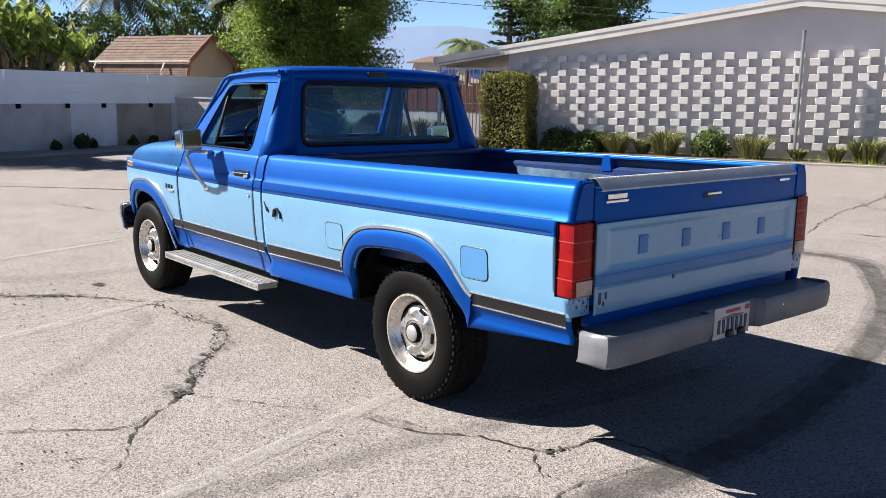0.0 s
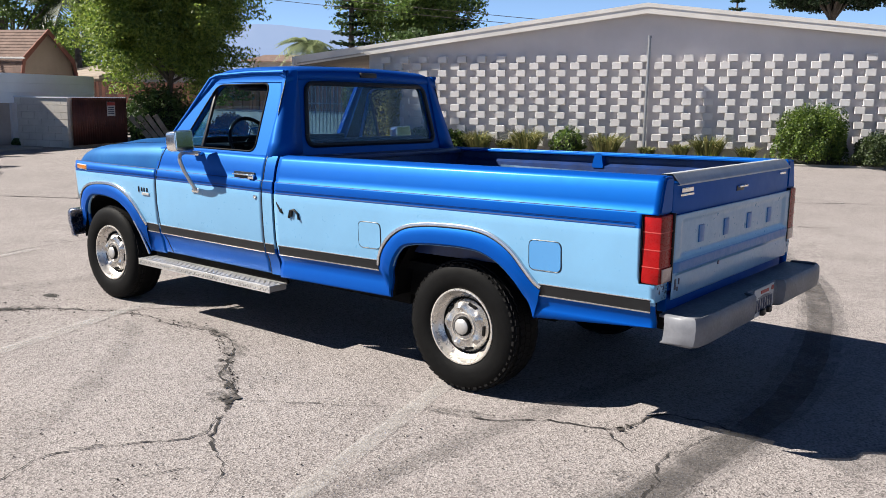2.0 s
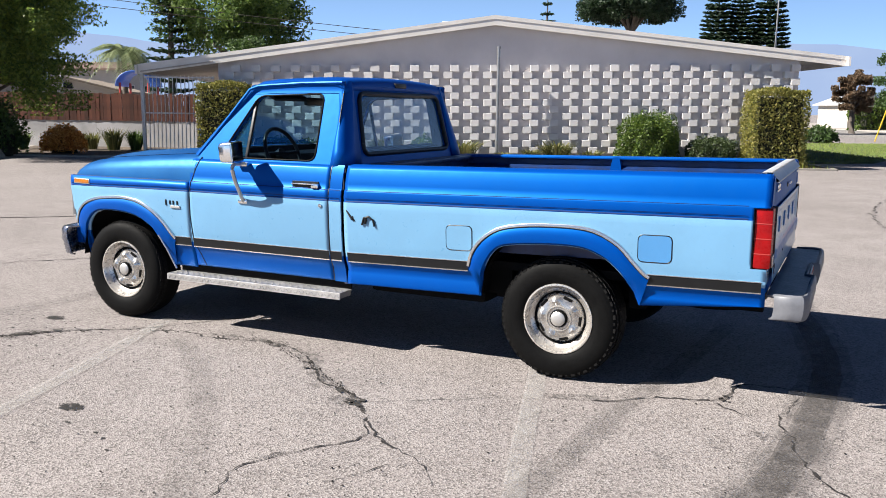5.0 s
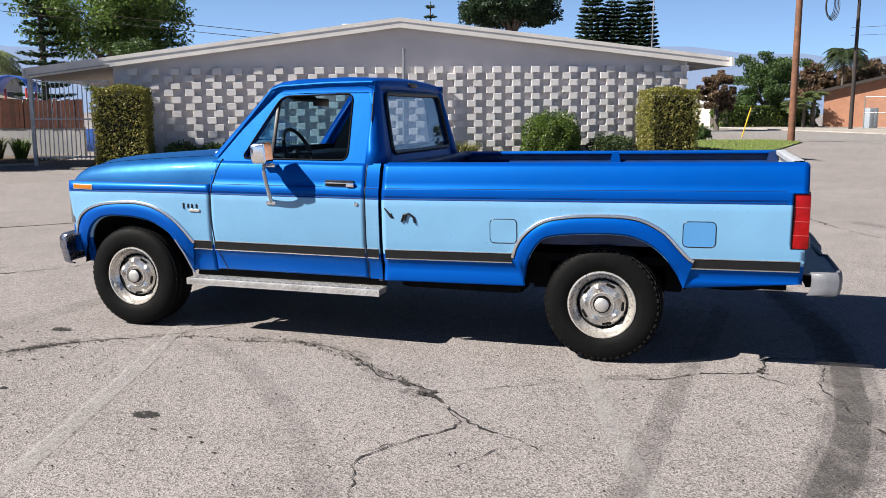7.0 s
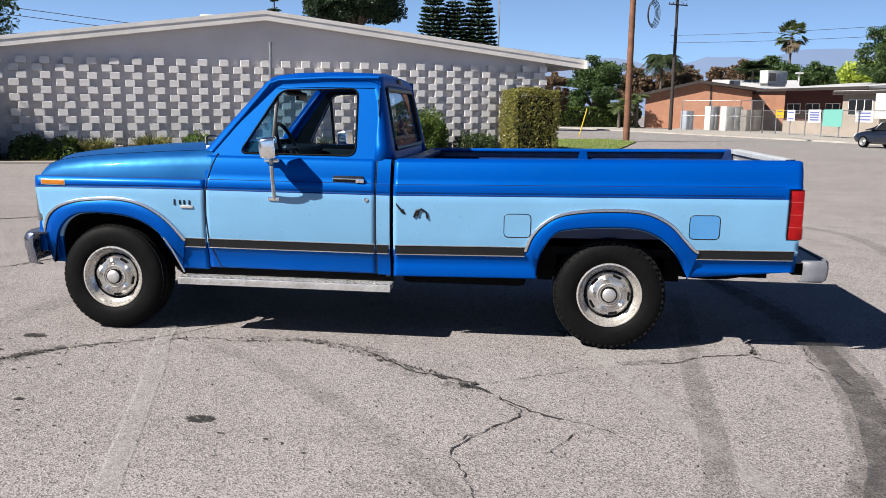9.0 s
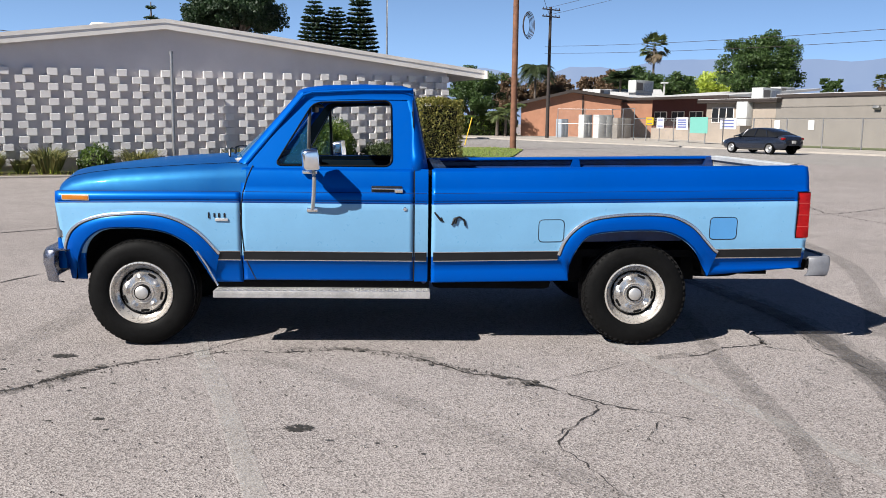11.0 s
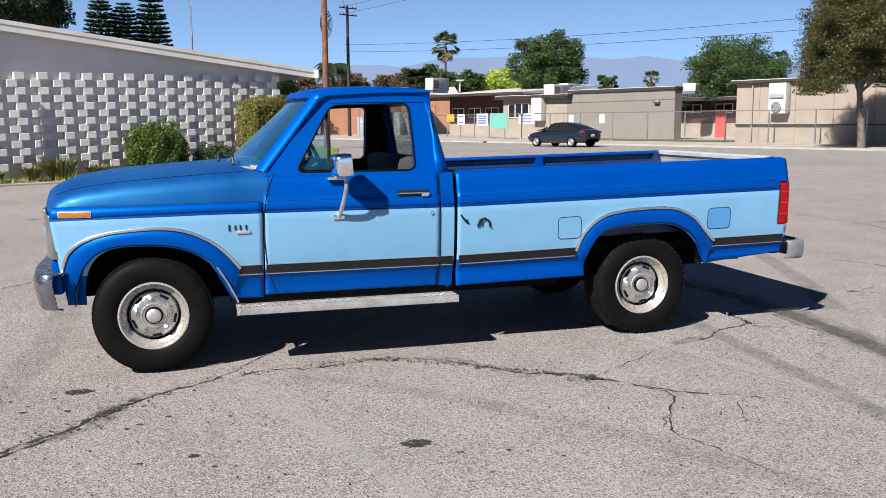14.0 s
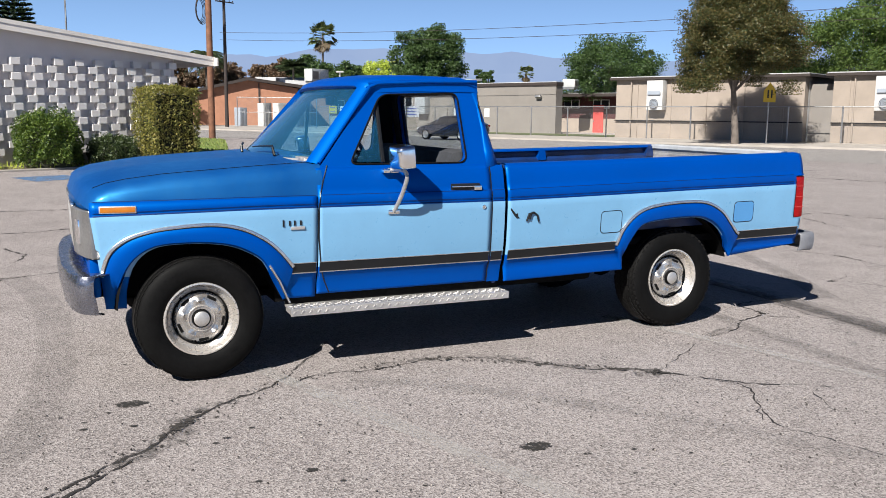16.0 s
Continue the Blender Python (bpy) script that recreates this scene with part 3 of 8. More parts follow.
ribbon("crack", [(4.3, -6.1), (4.45, -6.7), (4.51, -7.32), (3.83, -7.47), (3.4, -7.7), (2.6, -8.4)], 0.030, CRACKLINE, CRACK_LABEL, 0.0045, 0.06, 0.02, 0.9, 60, True)
ribbon("crack", [(1.9, -4.85), (1.71, -4.91), (1.43, -5.0), (0.8, -5.3)], 0.026, CRACKLINE, CRACK_LABEL, 0.0045, 0.05, 0.012, 0.9, 61, True)
ribbon("crack", [(1.8, -3.6), (1.47, -3.79), (1.15, -3.91), (0.89, -3.91), (0.51, -3.85), (0.1, -4.0)], 0.018, CRACKLINE, CRACK_LABEL, 0.0045, 0.05, 0.014, 0.9, 62, True)
ribbon("crack", [(0.3, -3.1), (0.12, -2.91), (0.01, -2.54), (-0.02, -2.71), (-0.35, -2.86), (-0.9, -3.1)], 0.012, CRACKLINE, CRACK_LABEL, 0.0045, 0.04, 0.012, 0.9, 63, True)
ribbon("crack", [(10.8, 2.9), (10.03, 2.3), (10.5, 1.3), (11.2, 0.4)], 0.04, CRACKLINE, CRACK_LABEL, 0.0045, 0.06, 0.03, 0.9, 64, True)
ribbon("crack", [(7.0, 1.6), (7.17, 1.17), (7.2, 0.94), (7.6, 0.2)], 0.03, CRACKLINE, CRACK_LABEL, 0.0045, 0.06, 0.02, 0.9, 65, True)
ribbon("crack", [(2.95, 5.2), (2.99, 4.6), (3.08, 4.26), (3.3, 3.6)], 0.018, CRACKLINE, CRACK_LABEL, 0.0045, 0.05, 0.012, 0.9, 66, True)

ribbon("crack", [(-1.24, 0.02), (-1.12, -0.38), (-0.92, -0.63), (-0.81, -0.93), (-0.48, -1.02), (-0.43, -1.3), (-0.6, -1.7)], 0.012, CRACKLINE, CRACK_LABEL, 0.0045, 0.03, 0.008, 0.8, 5, True)
ribbon("crack", [(-1.82, 0.83), (-2.18, 0.54), (-2.5, 0.72), (-2.77, 0.84), (-3.0, 0.76), (-3.4, 0.68)], 0.008, CRACKLINE, CRACK_LABEL, 0.0045, 0.03, 0.008, 0.9, 6, True)
ribbon("crack", [(-2.75, 0.42), (-2.66, 0.38), (-2.57, 0.31), (-2.46, 0.28), (-2.38, 0.18)], 0.008, CRACKLINE, CRACK_LABEL, 0.0045, 0.03, 0.008, 0.9, 7, True)
ribbon("crack", [(-1.79, 0.84), (-1.5, 0.4), (-1.24, 0.02)], 0.007, CRACKLINE, CRACK_LABEL, 0.0045, 0.03, 0.008, 0.9, 8, True)
ribbon("crack", [(5.4, 1.2), (6.9, 1.75), (9.2, 2.44), (12.0, 3.0), (15.5, 4.4)], 0.022, CRACKLINE, CRACK_LABEL, 0.0045, 0.06, 0.03, 0.9, 10, True)
ribbon("crack", [(4.0, -3.5), (7.0, -2.2), (10.5, -1.8), (16.0, -2.5)], 0.022, CRACKLINE, CRACK_LABEL, 0.0045, 0.06, 0.03, 0.9, 11, True)
ribbon("crack", [(-0.3, 6.6), (0.9, 5.6), (2.5, 4.9), (3.4, 4.0)], 0.02, CRACKLINE, CRACK_LABEL, 0.0045, 0.05, 0.02, 0.9, 12, True)
ribbon("crack", [(2.0, -5.5), (4.5, -6.5), (9.0, -6.0), (13.0, -7.5)], 0.022, CRACKLINE, CRACK_LABEL, 0.0045, 0.06, 0.03, 0.9, 14, True)
ribbon("crack", [(8.0, -3.5), (8.6, -6.0), (10.5, -9.0), (10.0, -13.0)], 0.024, CRACKLINE, CRACK_LABEL, 0.0045, 0.06, 0.03, 0.9, 15, True)
ribbon("crack", [(9.0, 6.2), (9.09, 4.69), (9.07, 3.97), (9.4, 2.8)], 0.035, CRACKLINE, CRACK_LABEL, 0.0045, 0.06, 0.02, 0.9, 67, True)
ribbon("crack", [(6.2, 5.6), (6.34, 4.6), (6.42, 4.2), (6.9, 3.2)], 0.028, CRACKLINE, CRACK_LABEL, 0.0045, 0.06, 0.02, 0.9, 68, True)
ribbon("crack", [(5.2, 4.7), (4.79, 4.56), (4.39, 4.42), (3.9, 4.5)], 0.03, CRACKLINE, CRACK_LABEL, 0.0045, 0.05, 0.02, 0.9, 69, True)
ribbon("seam", [(-2.5, 15.2), (0.17, 12.31), (1.6, 10.8), (2.9, 8.9), (4.4, 7.6), (6.4, 5.6)], 0.045, CRACK, "straight dark joint filled with tar in the asphalt", 0.0045, 0.2, 0.0, 0.3, 13, category="seam")
TARL = "dark tar patch along a crack in the asphalt"
ribbon("tar_patch", [(-1.0, 1.95), (-1.09, 1.67), (-1.35, 1.38), (-1.55, 1.2), (-1.72, 0.86)], 0.10, TAR, TARL, 0.008, 0.04, 0.01, 0.6, 21, True, "tar patch")
ribbon("tar_patch", [(-2.1, 4.05), (-1.82, 3.7), (-1.45, 3.5), (-1.25, 3.2)], 0.12, TAR, TARL, 0.008, 0.04, 0.01, 0.6, 22, True, "tar patch")
ribbon("tar_patch", [(-1.02, 2.5), (-0.98, 2.1), (-1.1, 1.65)], 0.07, TAR, TARL, 0.008, 0.04, 0.01, 0.6, 25, True, "tar patch")
ribbon("tar_patch", [(-1.22, -0.02), (-1.06, -0.42)], 0.09, TAR, TARL, 0.008, 0.04, 0.005, 0.5, 23, True, "tar patch")
ribbon("tar_patch", [(-1.75, 0.98), (-1.83, 0.78)], 0.13, TAR, TARL, 0.008, 0.04, 0.01, 0.5, 24, True, "tar patch")


def pothole(x, y, r, seed):
    rng = random.Random(seed)
    bm = bmesh.new()
    n = 60
    off = rng.random() * 9
    pts = [(x + r * (1 + 0.35 * noise.noise((math.cos(a) * 2 + off, math.sin(a) * 2, seed)) + 0.3 * noise.noise((math.cos(a) * 7 + off, math.sin(a) * 7, seed))) * math.cos(a) * 0.8, y + r * (1 + 0.35 * noise.noise((math.cos(a) * 2 + off, math.sin(a) * 2, seed)) + 0.3 * noise.noise((math.cos(a) * 7 + off, math.sin(a) * 7, seed))) * math.sin(a) * 1.15) for a in (2 * math.pi * k / n for k in range(n))]
    vs = [bm.verts.new((*p, 0.0045)) for p in pts]
    c = bm.verts.new((x, y, 0.0045))
    for k in range(n):
        bm.faces.new((vs[k], vs[(k + 1) % n], c))
    ob = finish("pothole", bm, HOLE)
    tagged(ob, "small dark chipped hole in the asphalt", "pothole", kind="structure")


pothole(-2.54, 2.12, 0.062, 1)
pothole(-1.18, 3.8, 0.066, 2)
for k, (px, py, pr) in enumerate(((-2.75, 1.72, 0.014), (-2.71, 1.95, 0.020), (-2.79, 1.63, 0.014), (-2.89, 1.5, 0.012), (-2.98, 1.88, 0.014), (-1.49, 4.05, 0.022), (-1.39, 4.04, 0.014), (-1.28, 3.92, 0.014), (-1.53, 3.82, 0.020), (-1.27, 4.15, 0.012), (-0.48, 4.2, 0.012), (-1.87, 3.43, 0.020), (-1.78, 3.29, 0.016), (-1.92, 3.49, 0.018), (-2.4, 3.16, 0.030), (-2.43, 3.4, 0.016), (-1.87, 2.97, 0.012), (-0.39, 3.77, 0.012), (-2.56, 3.07, 0.014), (-2.74, 2.77, 0.012))):
    pothole(px, py, pr * 0.8, 3 + k)


def blotches(name, lines, n, spread, sizes, material, label, seed, z=0.0065):
    """Broken, uneven flakes strewn along the worst parts of a crack."""
    rng = np.random.default_rng(seed)
    bm = bmesh.new()
    for i in range(n):
        (ax, ay), (bx, by) = lines[rng.integers(len(lines))]
        t = rng.random()
        cx, cy = ax + (bx - ax) * t + rng.normal() * spread, ay + (by - ay) * t + rng.normal() * spread
        r = sizes[0] * (sizes[1] / sizes[0]) ** (rng.random() ** 2.2)
        a0, lean = rng.uniform(0, 6.28), rng.uniform(0.45, 1.0)
        ca, sa = math.cos(a0), math.sin(a0)
        vs = []
        for k in range(9):
            a = 2 * math.pi * k / 9
            q = r * rng.uniform(0.55, 1.25)
            u, v = q * math.cos(a), q * math.sin(a) * lean
            vs.append(bm.verts.new((cx + u * ca - v * sa, cy + u * sa + v * ca, z + 0.0004 * (i % 5))))
        bm.faces.new(vs)
    tagged(finish(name, bm, material), label, "crumbled asphalt", kind="stuff")


blotches("crumbled_asphalt", (((-1.75, 3.70), (-1.5, 3.50)), ((-1.66, 3.64), (-1.58, 3.56)), ((-1.05, 1.78), (-1.36, 1.38)), ((-1.62, 1.05), (-1.70, 0.92)), ((-1.74, 0.90), (-1.84, 0.78)), ((-0.97, 2.02), (-1.04, 1.86)), ((-0.80, -0.95), (-0.70, -0.99))), 260, 0.022, (0.004, 0.026), CRACK, "dark crumbled flakes along the worst cracks", 5)
blotches("crumbled_asphalt", (((-2.26, 4.22), (-1.5, 3.5)), ((-1.5, 3.5), (-0.9, 2.85)), ((-1.04, 2.5), (-0.98, 1.95)), ((-1.36, 1.38), (-1.62, 1.05))), 110, 0.022, (0.003, 0.012), CRACK, "small dark chips along the cracks", 6)

def crumbs():
    """Loose dark and pale grit along the cracks and over the lot."""
    rng = np.random.default_rng(9)
    lines = [((-0.98, 2.0), (-1.35, 1.38)), ((-1.35, 1.38), (-1.70, 0.88)), ((-2.25, 4.22), (-1.70, 3.64)), ((-1.70, 3.64), (-1.12, 3.01)), ((-1.12, 3.01), (-0.98, 2.0))]
    for name, material, label, n, near in (("dark_specks", CRACK, "dark specks and crumbs scattered over the asphalt", 1800, False), ("dark_grit", CRACK, "dark loose crumbs of asphalt along the cracks", 260, True), ("pale_grit", CONCRETE, "small pale loose stones on the asphalt", 700, False)):
        v = []
        for i in range(n):
            if near:
                a, b = lines[rng.integers(len(lines))]
                t = rng.random()
                w = abs(rng.normal()) * 0.035 * (1 if rng.random() < 0.5 else -1)
                p = np.array((a[0] + (b[0] - a[0]) * t + w, a[1] + (b[1] - a[1]) * t + w * 0.7, 0.004))
                r = rng.uniform(0.002, 0.009)
            else:
                p = np.array((rng.uniform(-6, -0.9), rng.uniform(-3.5, 6.0), 0.004))
                r = rng.uniform(0.002, 0.007)
            q = rng.normal(size=2)
            q *= r / np.linalg.norm(q)
            d, e = np.array((q[0], q[1], 0)), np.array((-q[1], q[0], 0)) * rng.uniform(0.5, 1.0)
            up = np.array((0, 0, r * 0.7))
            c = (p - d, p - e, p + d, p + e)
            top = [x * 0.55 + p * 0.45 + up for x in c]
            v.append(top)
            for k in range(4):
                v.append((c[k], c[(k + 1) % 4], top[(k + 1) % 4], top[k]))
        tagged(raw_quads(name, np.array(v), material, None), label, "grit", kind="stuff")


crumbs()
LINEL = "faded worn paint line of a parking bay"
ribbon("bay_line", [(-0.7, 3.05), (-1.16, 2.92), (-2.2, 2.56), (-4.6, 1.8)], 0.11, FADED, LINEL, 0.0085, 0.2, 0, 0.1, 31, category="parking line")
ribbon("bay_line", [(-0.4, 0.27), (-0.91, 0.10), (-2.3, -0.30), (-4.4, -0.95)], 0.11, FADED, LINEL, 0.0085, 0.2, 0, 0.1, 32, category="parking line")
ribbon("bay_line", [(-0.2, 5.9), (-2.0, 5.3), (-4.4, 4.6)], 0.11, FADED, LINEL, 0.0085, 0.2, 0, 0.1, 33, category="parking line")
SKL = "curved dark tyre marks burnt onto the asphalt"
ribbon("tyre_mark", [(3.2, 2.2), (4.9, 1.5), (5.3, 0.5), (4.4, -0.16), (3.3, -0.72), (1.7, -1.2), (0.2, -1.45), (-0.9, -1.42), (-1.78, -1.32), (-2.8, -1.05), (-3.8, -0.6)], 0.17, SKIDDARK, SKL, 0.0125, 0.12, 0, 0.08, 41, category="tyre mark")
ribbon("tyre_mark", [(3.2, 2.2), (4.9, 1.5), (5.3, 0.5), (4.4, -0.16), (3.3, -0.72), (1.7, -1.2), (0.2, -1.45), (-0.9, -1.42), (-1.78, -1.32), (-2.8, -1.05), (-3.8, -0.6)], 0.31, SKIDEDGE, SKL, 0.0285, 0.12, 0, 0.08, 46, category="tyre mark")
ribbon("tyre_mark", [(1.0, -0.75), (-0.3, -0.62), (-1.05, -0.5), (-2.0, -0.42), (-3.0, -0.3), (-3.9, 0.05)], 0.14, SKID, SKL, 0.0165, 0.12, 0, 0.08, 42, category="tyre mark")
ribbon("tyre_mark", [(3.0, 4.5), (1.74, 4.22), (0.07, 4.15), (-1.0, 4.23), (-1.63, 4.36), (-2.6, 4.8)], 0.24, SKIDFAINT, SKL, 0.0125, 0.12, 0, 0.08, 43, category="tyre mark")
ribbon("tyre_mark", [(-1.2, 2.6), (-1.6, 2.1), (-2.11, 1.62), (-2.48, 1.29), (-2.87, 1.04), (-3.33, 0.76), (-4.2, 0.4)], 0.15, SKIDFAINT, "faint curved tyre mark on the asphalt", 0.0205, 0.12, 0, 0.08, 45, category="tyre mark")
for k, (px, py, pr) in enumerate(((-1.29, -1.18, 0.07), (-1.5, -1.01, 0.09), (-1.25, -1.63, 0.06), (-1.8, -0.8, 0.05), (-1.9, -0.85, 0.04))):
    ribbon("oil_stain", [(px - pr, py - pr * 0.4), (px, py), (px + pr, py + pr * 0.3)], pr, TAR, "small dark blurred stain on the asphalt", 0.0245, 0.02, 0.004, 0.5, 70 + k, True, "stain")
flat_shape("painted_patch", [Vector(p) for p in ((16.68, 4.93, 0), (17.36, 3.77, 0), (15.99, 3.34, 0), (15.25, 4.37, 0))], 0.006, BLUEMARK, "worn blue paint panel of a marked parking bay", "painted mark")
ribbon("tyre_mark", [(7.5, -2.5), (5.5, -3.6), (3.0, -3.4), (0.8, -2.6), (-0.6, -1.9)], 0.2, SKID, SKL, 0.0125, 0.12, 0, 0.08, 44, category="tyre mark")


# ---- white block-fronted building ----
COURSE, BW, PITCH, ROWS_N = 0.2045, 0.262, 0.600, 13
TOP = 2.93
TILT = Matrix.Rotation(-0.0145, 4, "Y")


def white_building():
    e = thing("white_building", "low white building with a gable roof and projecting front blocks", "building", P0, FTURN)
    e.rotation_euler = (Matrix.Rotation(FTURN, 4, "Z") @ TILT).to_euler()
    xl, xr = -8.85, 8.68
    # front wall up to the roof
    bm = bmesh.new()
    slab(bm, [(xl, -0.25), (xr, -0.25), (xr, 3.05), (-0.47, 4.12), (xl, 3.02)], 0.25, lambda a, b, t: (a, 0.17 + t, b))
    wall = part("wall", bm, STUCCO, e, "white stucco front wall in the shade of the roof", smooth=False)
    for c, d in (((xr - 0.125, 7.5, 1.4), (0.25, 14.3, 3.3)), ((xl + 0.125, 7.5, 1.4), (0.25, 14.3, 3.3)), ((0, 14.7, 1.4), (17.5, 0.25, 3.3))):
        part("wall", boxes((c, d)), STUCCO, e, smooth=False)
    # roof: two slopes, overhanging the front and the eaves
    prof = [(-11.2, 2.93), (-0.47, 4.34), (9.98, 3.13)]
    bm = bmesh.new()
    for (x0, z0), (x1, z1) in zip(prof, prof[1:]):
        slab(bm, [(x0, z0), (x1, z1), (x1, z1 - 0.10), (x0, z0 - 0.10)], 15.6, lambda a, b, t: (a, -0.12 + t, b - 0.012))
    part("roof", bm, ROOFWHITE, e, "pale weathered flat-sheet roof", smooth=False)
    # fascia boards along the rake, two layered boards
    for k, ((x0, z0), (x1, z1)) in enumerate(zip(prof, prof[1:])):
        bm = bmesh.new()
        slab(bm, [(x0, z0), (x1, z1), (x1, z1 - 0.27), (x0, z0 - 0.27)], 0.05, lambda a, b, t: (a, -0.17 + t, b))
        slab(bm, [(x0, z0 + 0.02), (x1, z1 + 0.02), (x1, z1 - 0.09), (x0, z0 - 0.09)], 0.03, lambda a, b, t: (a, -0.185 + t, b))
        part("fascia", bm, ROOFWHITE, e, "cream-white painted fascia board", smooth=False)
    for x, z in ((-11.2, 2.93), (9.98, 3.13)):
        part("fascia", boxes(((x, 7.2, z - 0.13), (0.06, 15.0, 0.26))), ROOFWHITE, e, smooth=False)
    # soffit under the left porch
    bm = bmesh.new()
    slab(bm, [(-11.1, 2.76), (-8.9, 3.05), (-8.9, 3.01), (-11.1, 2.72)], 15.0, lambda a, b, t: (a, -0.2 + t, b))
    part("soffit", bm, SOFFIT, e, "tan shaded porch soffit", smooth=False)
    # porch post
    part("post", boxes(((-11.12, -0.05, 1.25), (0.10, 0.10, 2.9), 0.01)), WHITEIRON, e, "white square porch post")
    bm = bmesh.new()
    box(bm, (-1.6, 3.5, 4.32), (1.0, 0.8, 0.35), 0.03)
    part("roof_vent", bm, ROOFWHITE, e, "low white box vent on the roof")
    return e, wall


building, front_wall = white_building()


def gate():
    e = thing("iron_gate", "white iron bar gate under the porch roof", "gate", fac(-10.05, 0.0), FTURN)
    for z in (0.25, 1.35, 2.42):
        part("rail", boxes(((0, 0, z), (2.15, 0.035, 0.04))), WHITEIRON, e, smooth=False)
    for k in range(18):
        x = -1.05 + k * 0.123
        part("bar", boxes(((x, 0, 1.33), (0.022, 0.022, 2.3))), WHITEIRON, e, smooth=False)
    return e


gate()


def pipe():
    e = thing("pipe", "tall thin grey metal pipe standing before the block wall", "pipe", fac(-0.42, -0.40), 0)
    bm = bmesh.new()
    tube(bm, [(0, 0, 0), (0, 0, 1.7), (0.01, 0, 3.40)], 0.045, 12)
    part("tube", bm, GALV, e)
    bm = bmesh.new()
    tube(bm, [(0.01, 0, 3.36), (0.01, 0, 3.43)], 0.055, 12)
    part("cap", bm, GALV, e)


pipe()

# ---- pickup truck ----
TRUCK_X = 0.05
truck = thing("pickup_truck", "two-tone blue 1980s pickup truck with an open long bed", "pickup truck", (TRUCK_X, 0, 0))


def sag(y, z):
    """The bed sits a little higher towards the tail."""
    return z + 0.019 * max(0.0, 1.41 - y)


def lerp_table(tab, v):
    if v <= tab[0][0]:
        return tab[0][1]
    for (a, x), (b, y) in zip(tab, tab[1:]):
        if v <= b:
            return x + (y - x) * (v - a) / (b - a)
    return tab[-1][1]


SIDE = [(0.40, 0.915), (0.44, 0.934), (0.47, 0.938), (0.52, 0.930), (0.545, 0.925), (0.575, 0.938), (0.60, 0.951), (0.63, 0.956), (0.68, 0.968), (0.80, 0.978), (0.95, 0.985), (0.985, 0.985), (1.0, 0.980), (1.015, 0.984), (1.055, 0.978), (1.065, 0.968), (1.10, 0.963), (1.16, 0.95), (1.20, 0.935), (1.24, 0.91)]


def side_x(z, y):
    x = lerp_table(SIDE, z)
    if y > 1.44 and z < 0.545:
        x = 0.925 - 0.20 * (0.545 - z)
    if y > 2.9:
        x -= 0.10 * ((y - 2.9) / 1.05) ** 2
    return x


def arch_line(ctrl, count=48):
    """A smooth line through the corners of a wheel opening, evenly spaced."""
    pts = []
    for i in range(len(ctrl) - 1):
        p = [Vector(ctrl[max(0, min(len(ctrl) - 1, k))]) for k in (i - 1, i, i + 1, i + 2)]
        for j in range(12):
            t = j / 12
            pts.append(0.5 * ((2 * p[1]) + (p[2] - p[0]) * t + (2 * p[0] - 5 * p[1] + 4 * p[2] - p[3]) * t * t + (3 * p[1] - p[0] - 3 * p[2] + p[3]) * t ** 3))
    pts.append(Vector(ctrl[-1]))
    run = [0.0]
    for u, v in zip(pts, pts[1:]):
        run.append(run[-1] + (v - u).length)
    out = []
    for k in range(count + 1):
        d = run[-1] * k / count
        i = max(j for j in range(len(run)) if run[j] <= d + 1e-9)
        i = min(i, len(pts) - 2)
        t = (d - run[i]) / max(1e-9, run[i + 1] - run[i])
        out.append(tuple(pts[i] + (pts[i + 1] - pts[i]) * t))
    return out


OPEN_R = arch_line([(-0.485, 0.468), (-0.466, 0.51), (-0.417, 0.60), (-0.355, 0.675), (-0.27, 0.74), (-0.14, 0.785), (0.08, 0.79), (0.30, 0.772), (0.387, 0.729), (0.458, 0.608), (0.479, 0.50), (0.482, 0.445)])
CHRM_R = arch_line([(-0.54, 0.64), (-0.51, 0.66), (-0.449, 0.725), (-0.363, 0.815), (-0.246, 0.88), (-0.132, 0.904), (0.03, 0.908), (0.195, 0.90), (0.343, 0.873), (0.449, 0.812), (0.521, 0.726), (0.555, 0.63)])
OPEN_F = arch_line([(2.895, 0.43), (2.96, 0.555), (3.025, 0.678), (3.106, 0.738), (3.214, 0.783), (3.376, 0.804), (3.577, 0.799), (3.686, 0.758), (3.763, 0.675), (3.809, 0.549), (3.825, 0.44)])
CHRM_F = arch_line([(2.845, 0.64), (2.927, 0.741), (3.021, 0.821), (3.156, 0.886), (3.318, 0.912), (3.533, 0.900), (3.667, 0.877), (3.775, 0.837), (3.85, 0.775), (3.885, 0.70), (3.895, 0.655)])


def bottom_at(curve, y, base):
    for (y0, z0), (y1, z1) in zip(curve, curve[1:]):
        if min(y0, y1) <= y <= max(y0, y1) and abs(y1 - y0) > 1e-9:
            return max(base, z0 + (z1 - z0) * (y - y0) / (y1 - y0))
    return base


def column_ys(y0, y1, curve=None, step=0.03):
    ys = set()
    n = max(2, int((y1 - y0) / step))
    for k in range(n + 1):
        ys.add(round(y0 + (y1 - y0) * k / n, 4))
    if curve:
        for y, _ in curve:
            if y0 < y < y1:
                ys.add(round(y, 4))
    return sorted(ys)


def bed_foot(y):
    """Lower edge of the bed side: it rises behind the rear wheel."""
    return 0.448 if y > -0.40 else 0.468 + 0.052 * min(1.0, (-0.40 - y) / 0.74)


def nose_drop(y):
    """Bends the paint break down a little towards the nose to fit the camera's view."""
    return -0.024 * max(0.0, (y - 3.0) / 0.95) ** 1.3


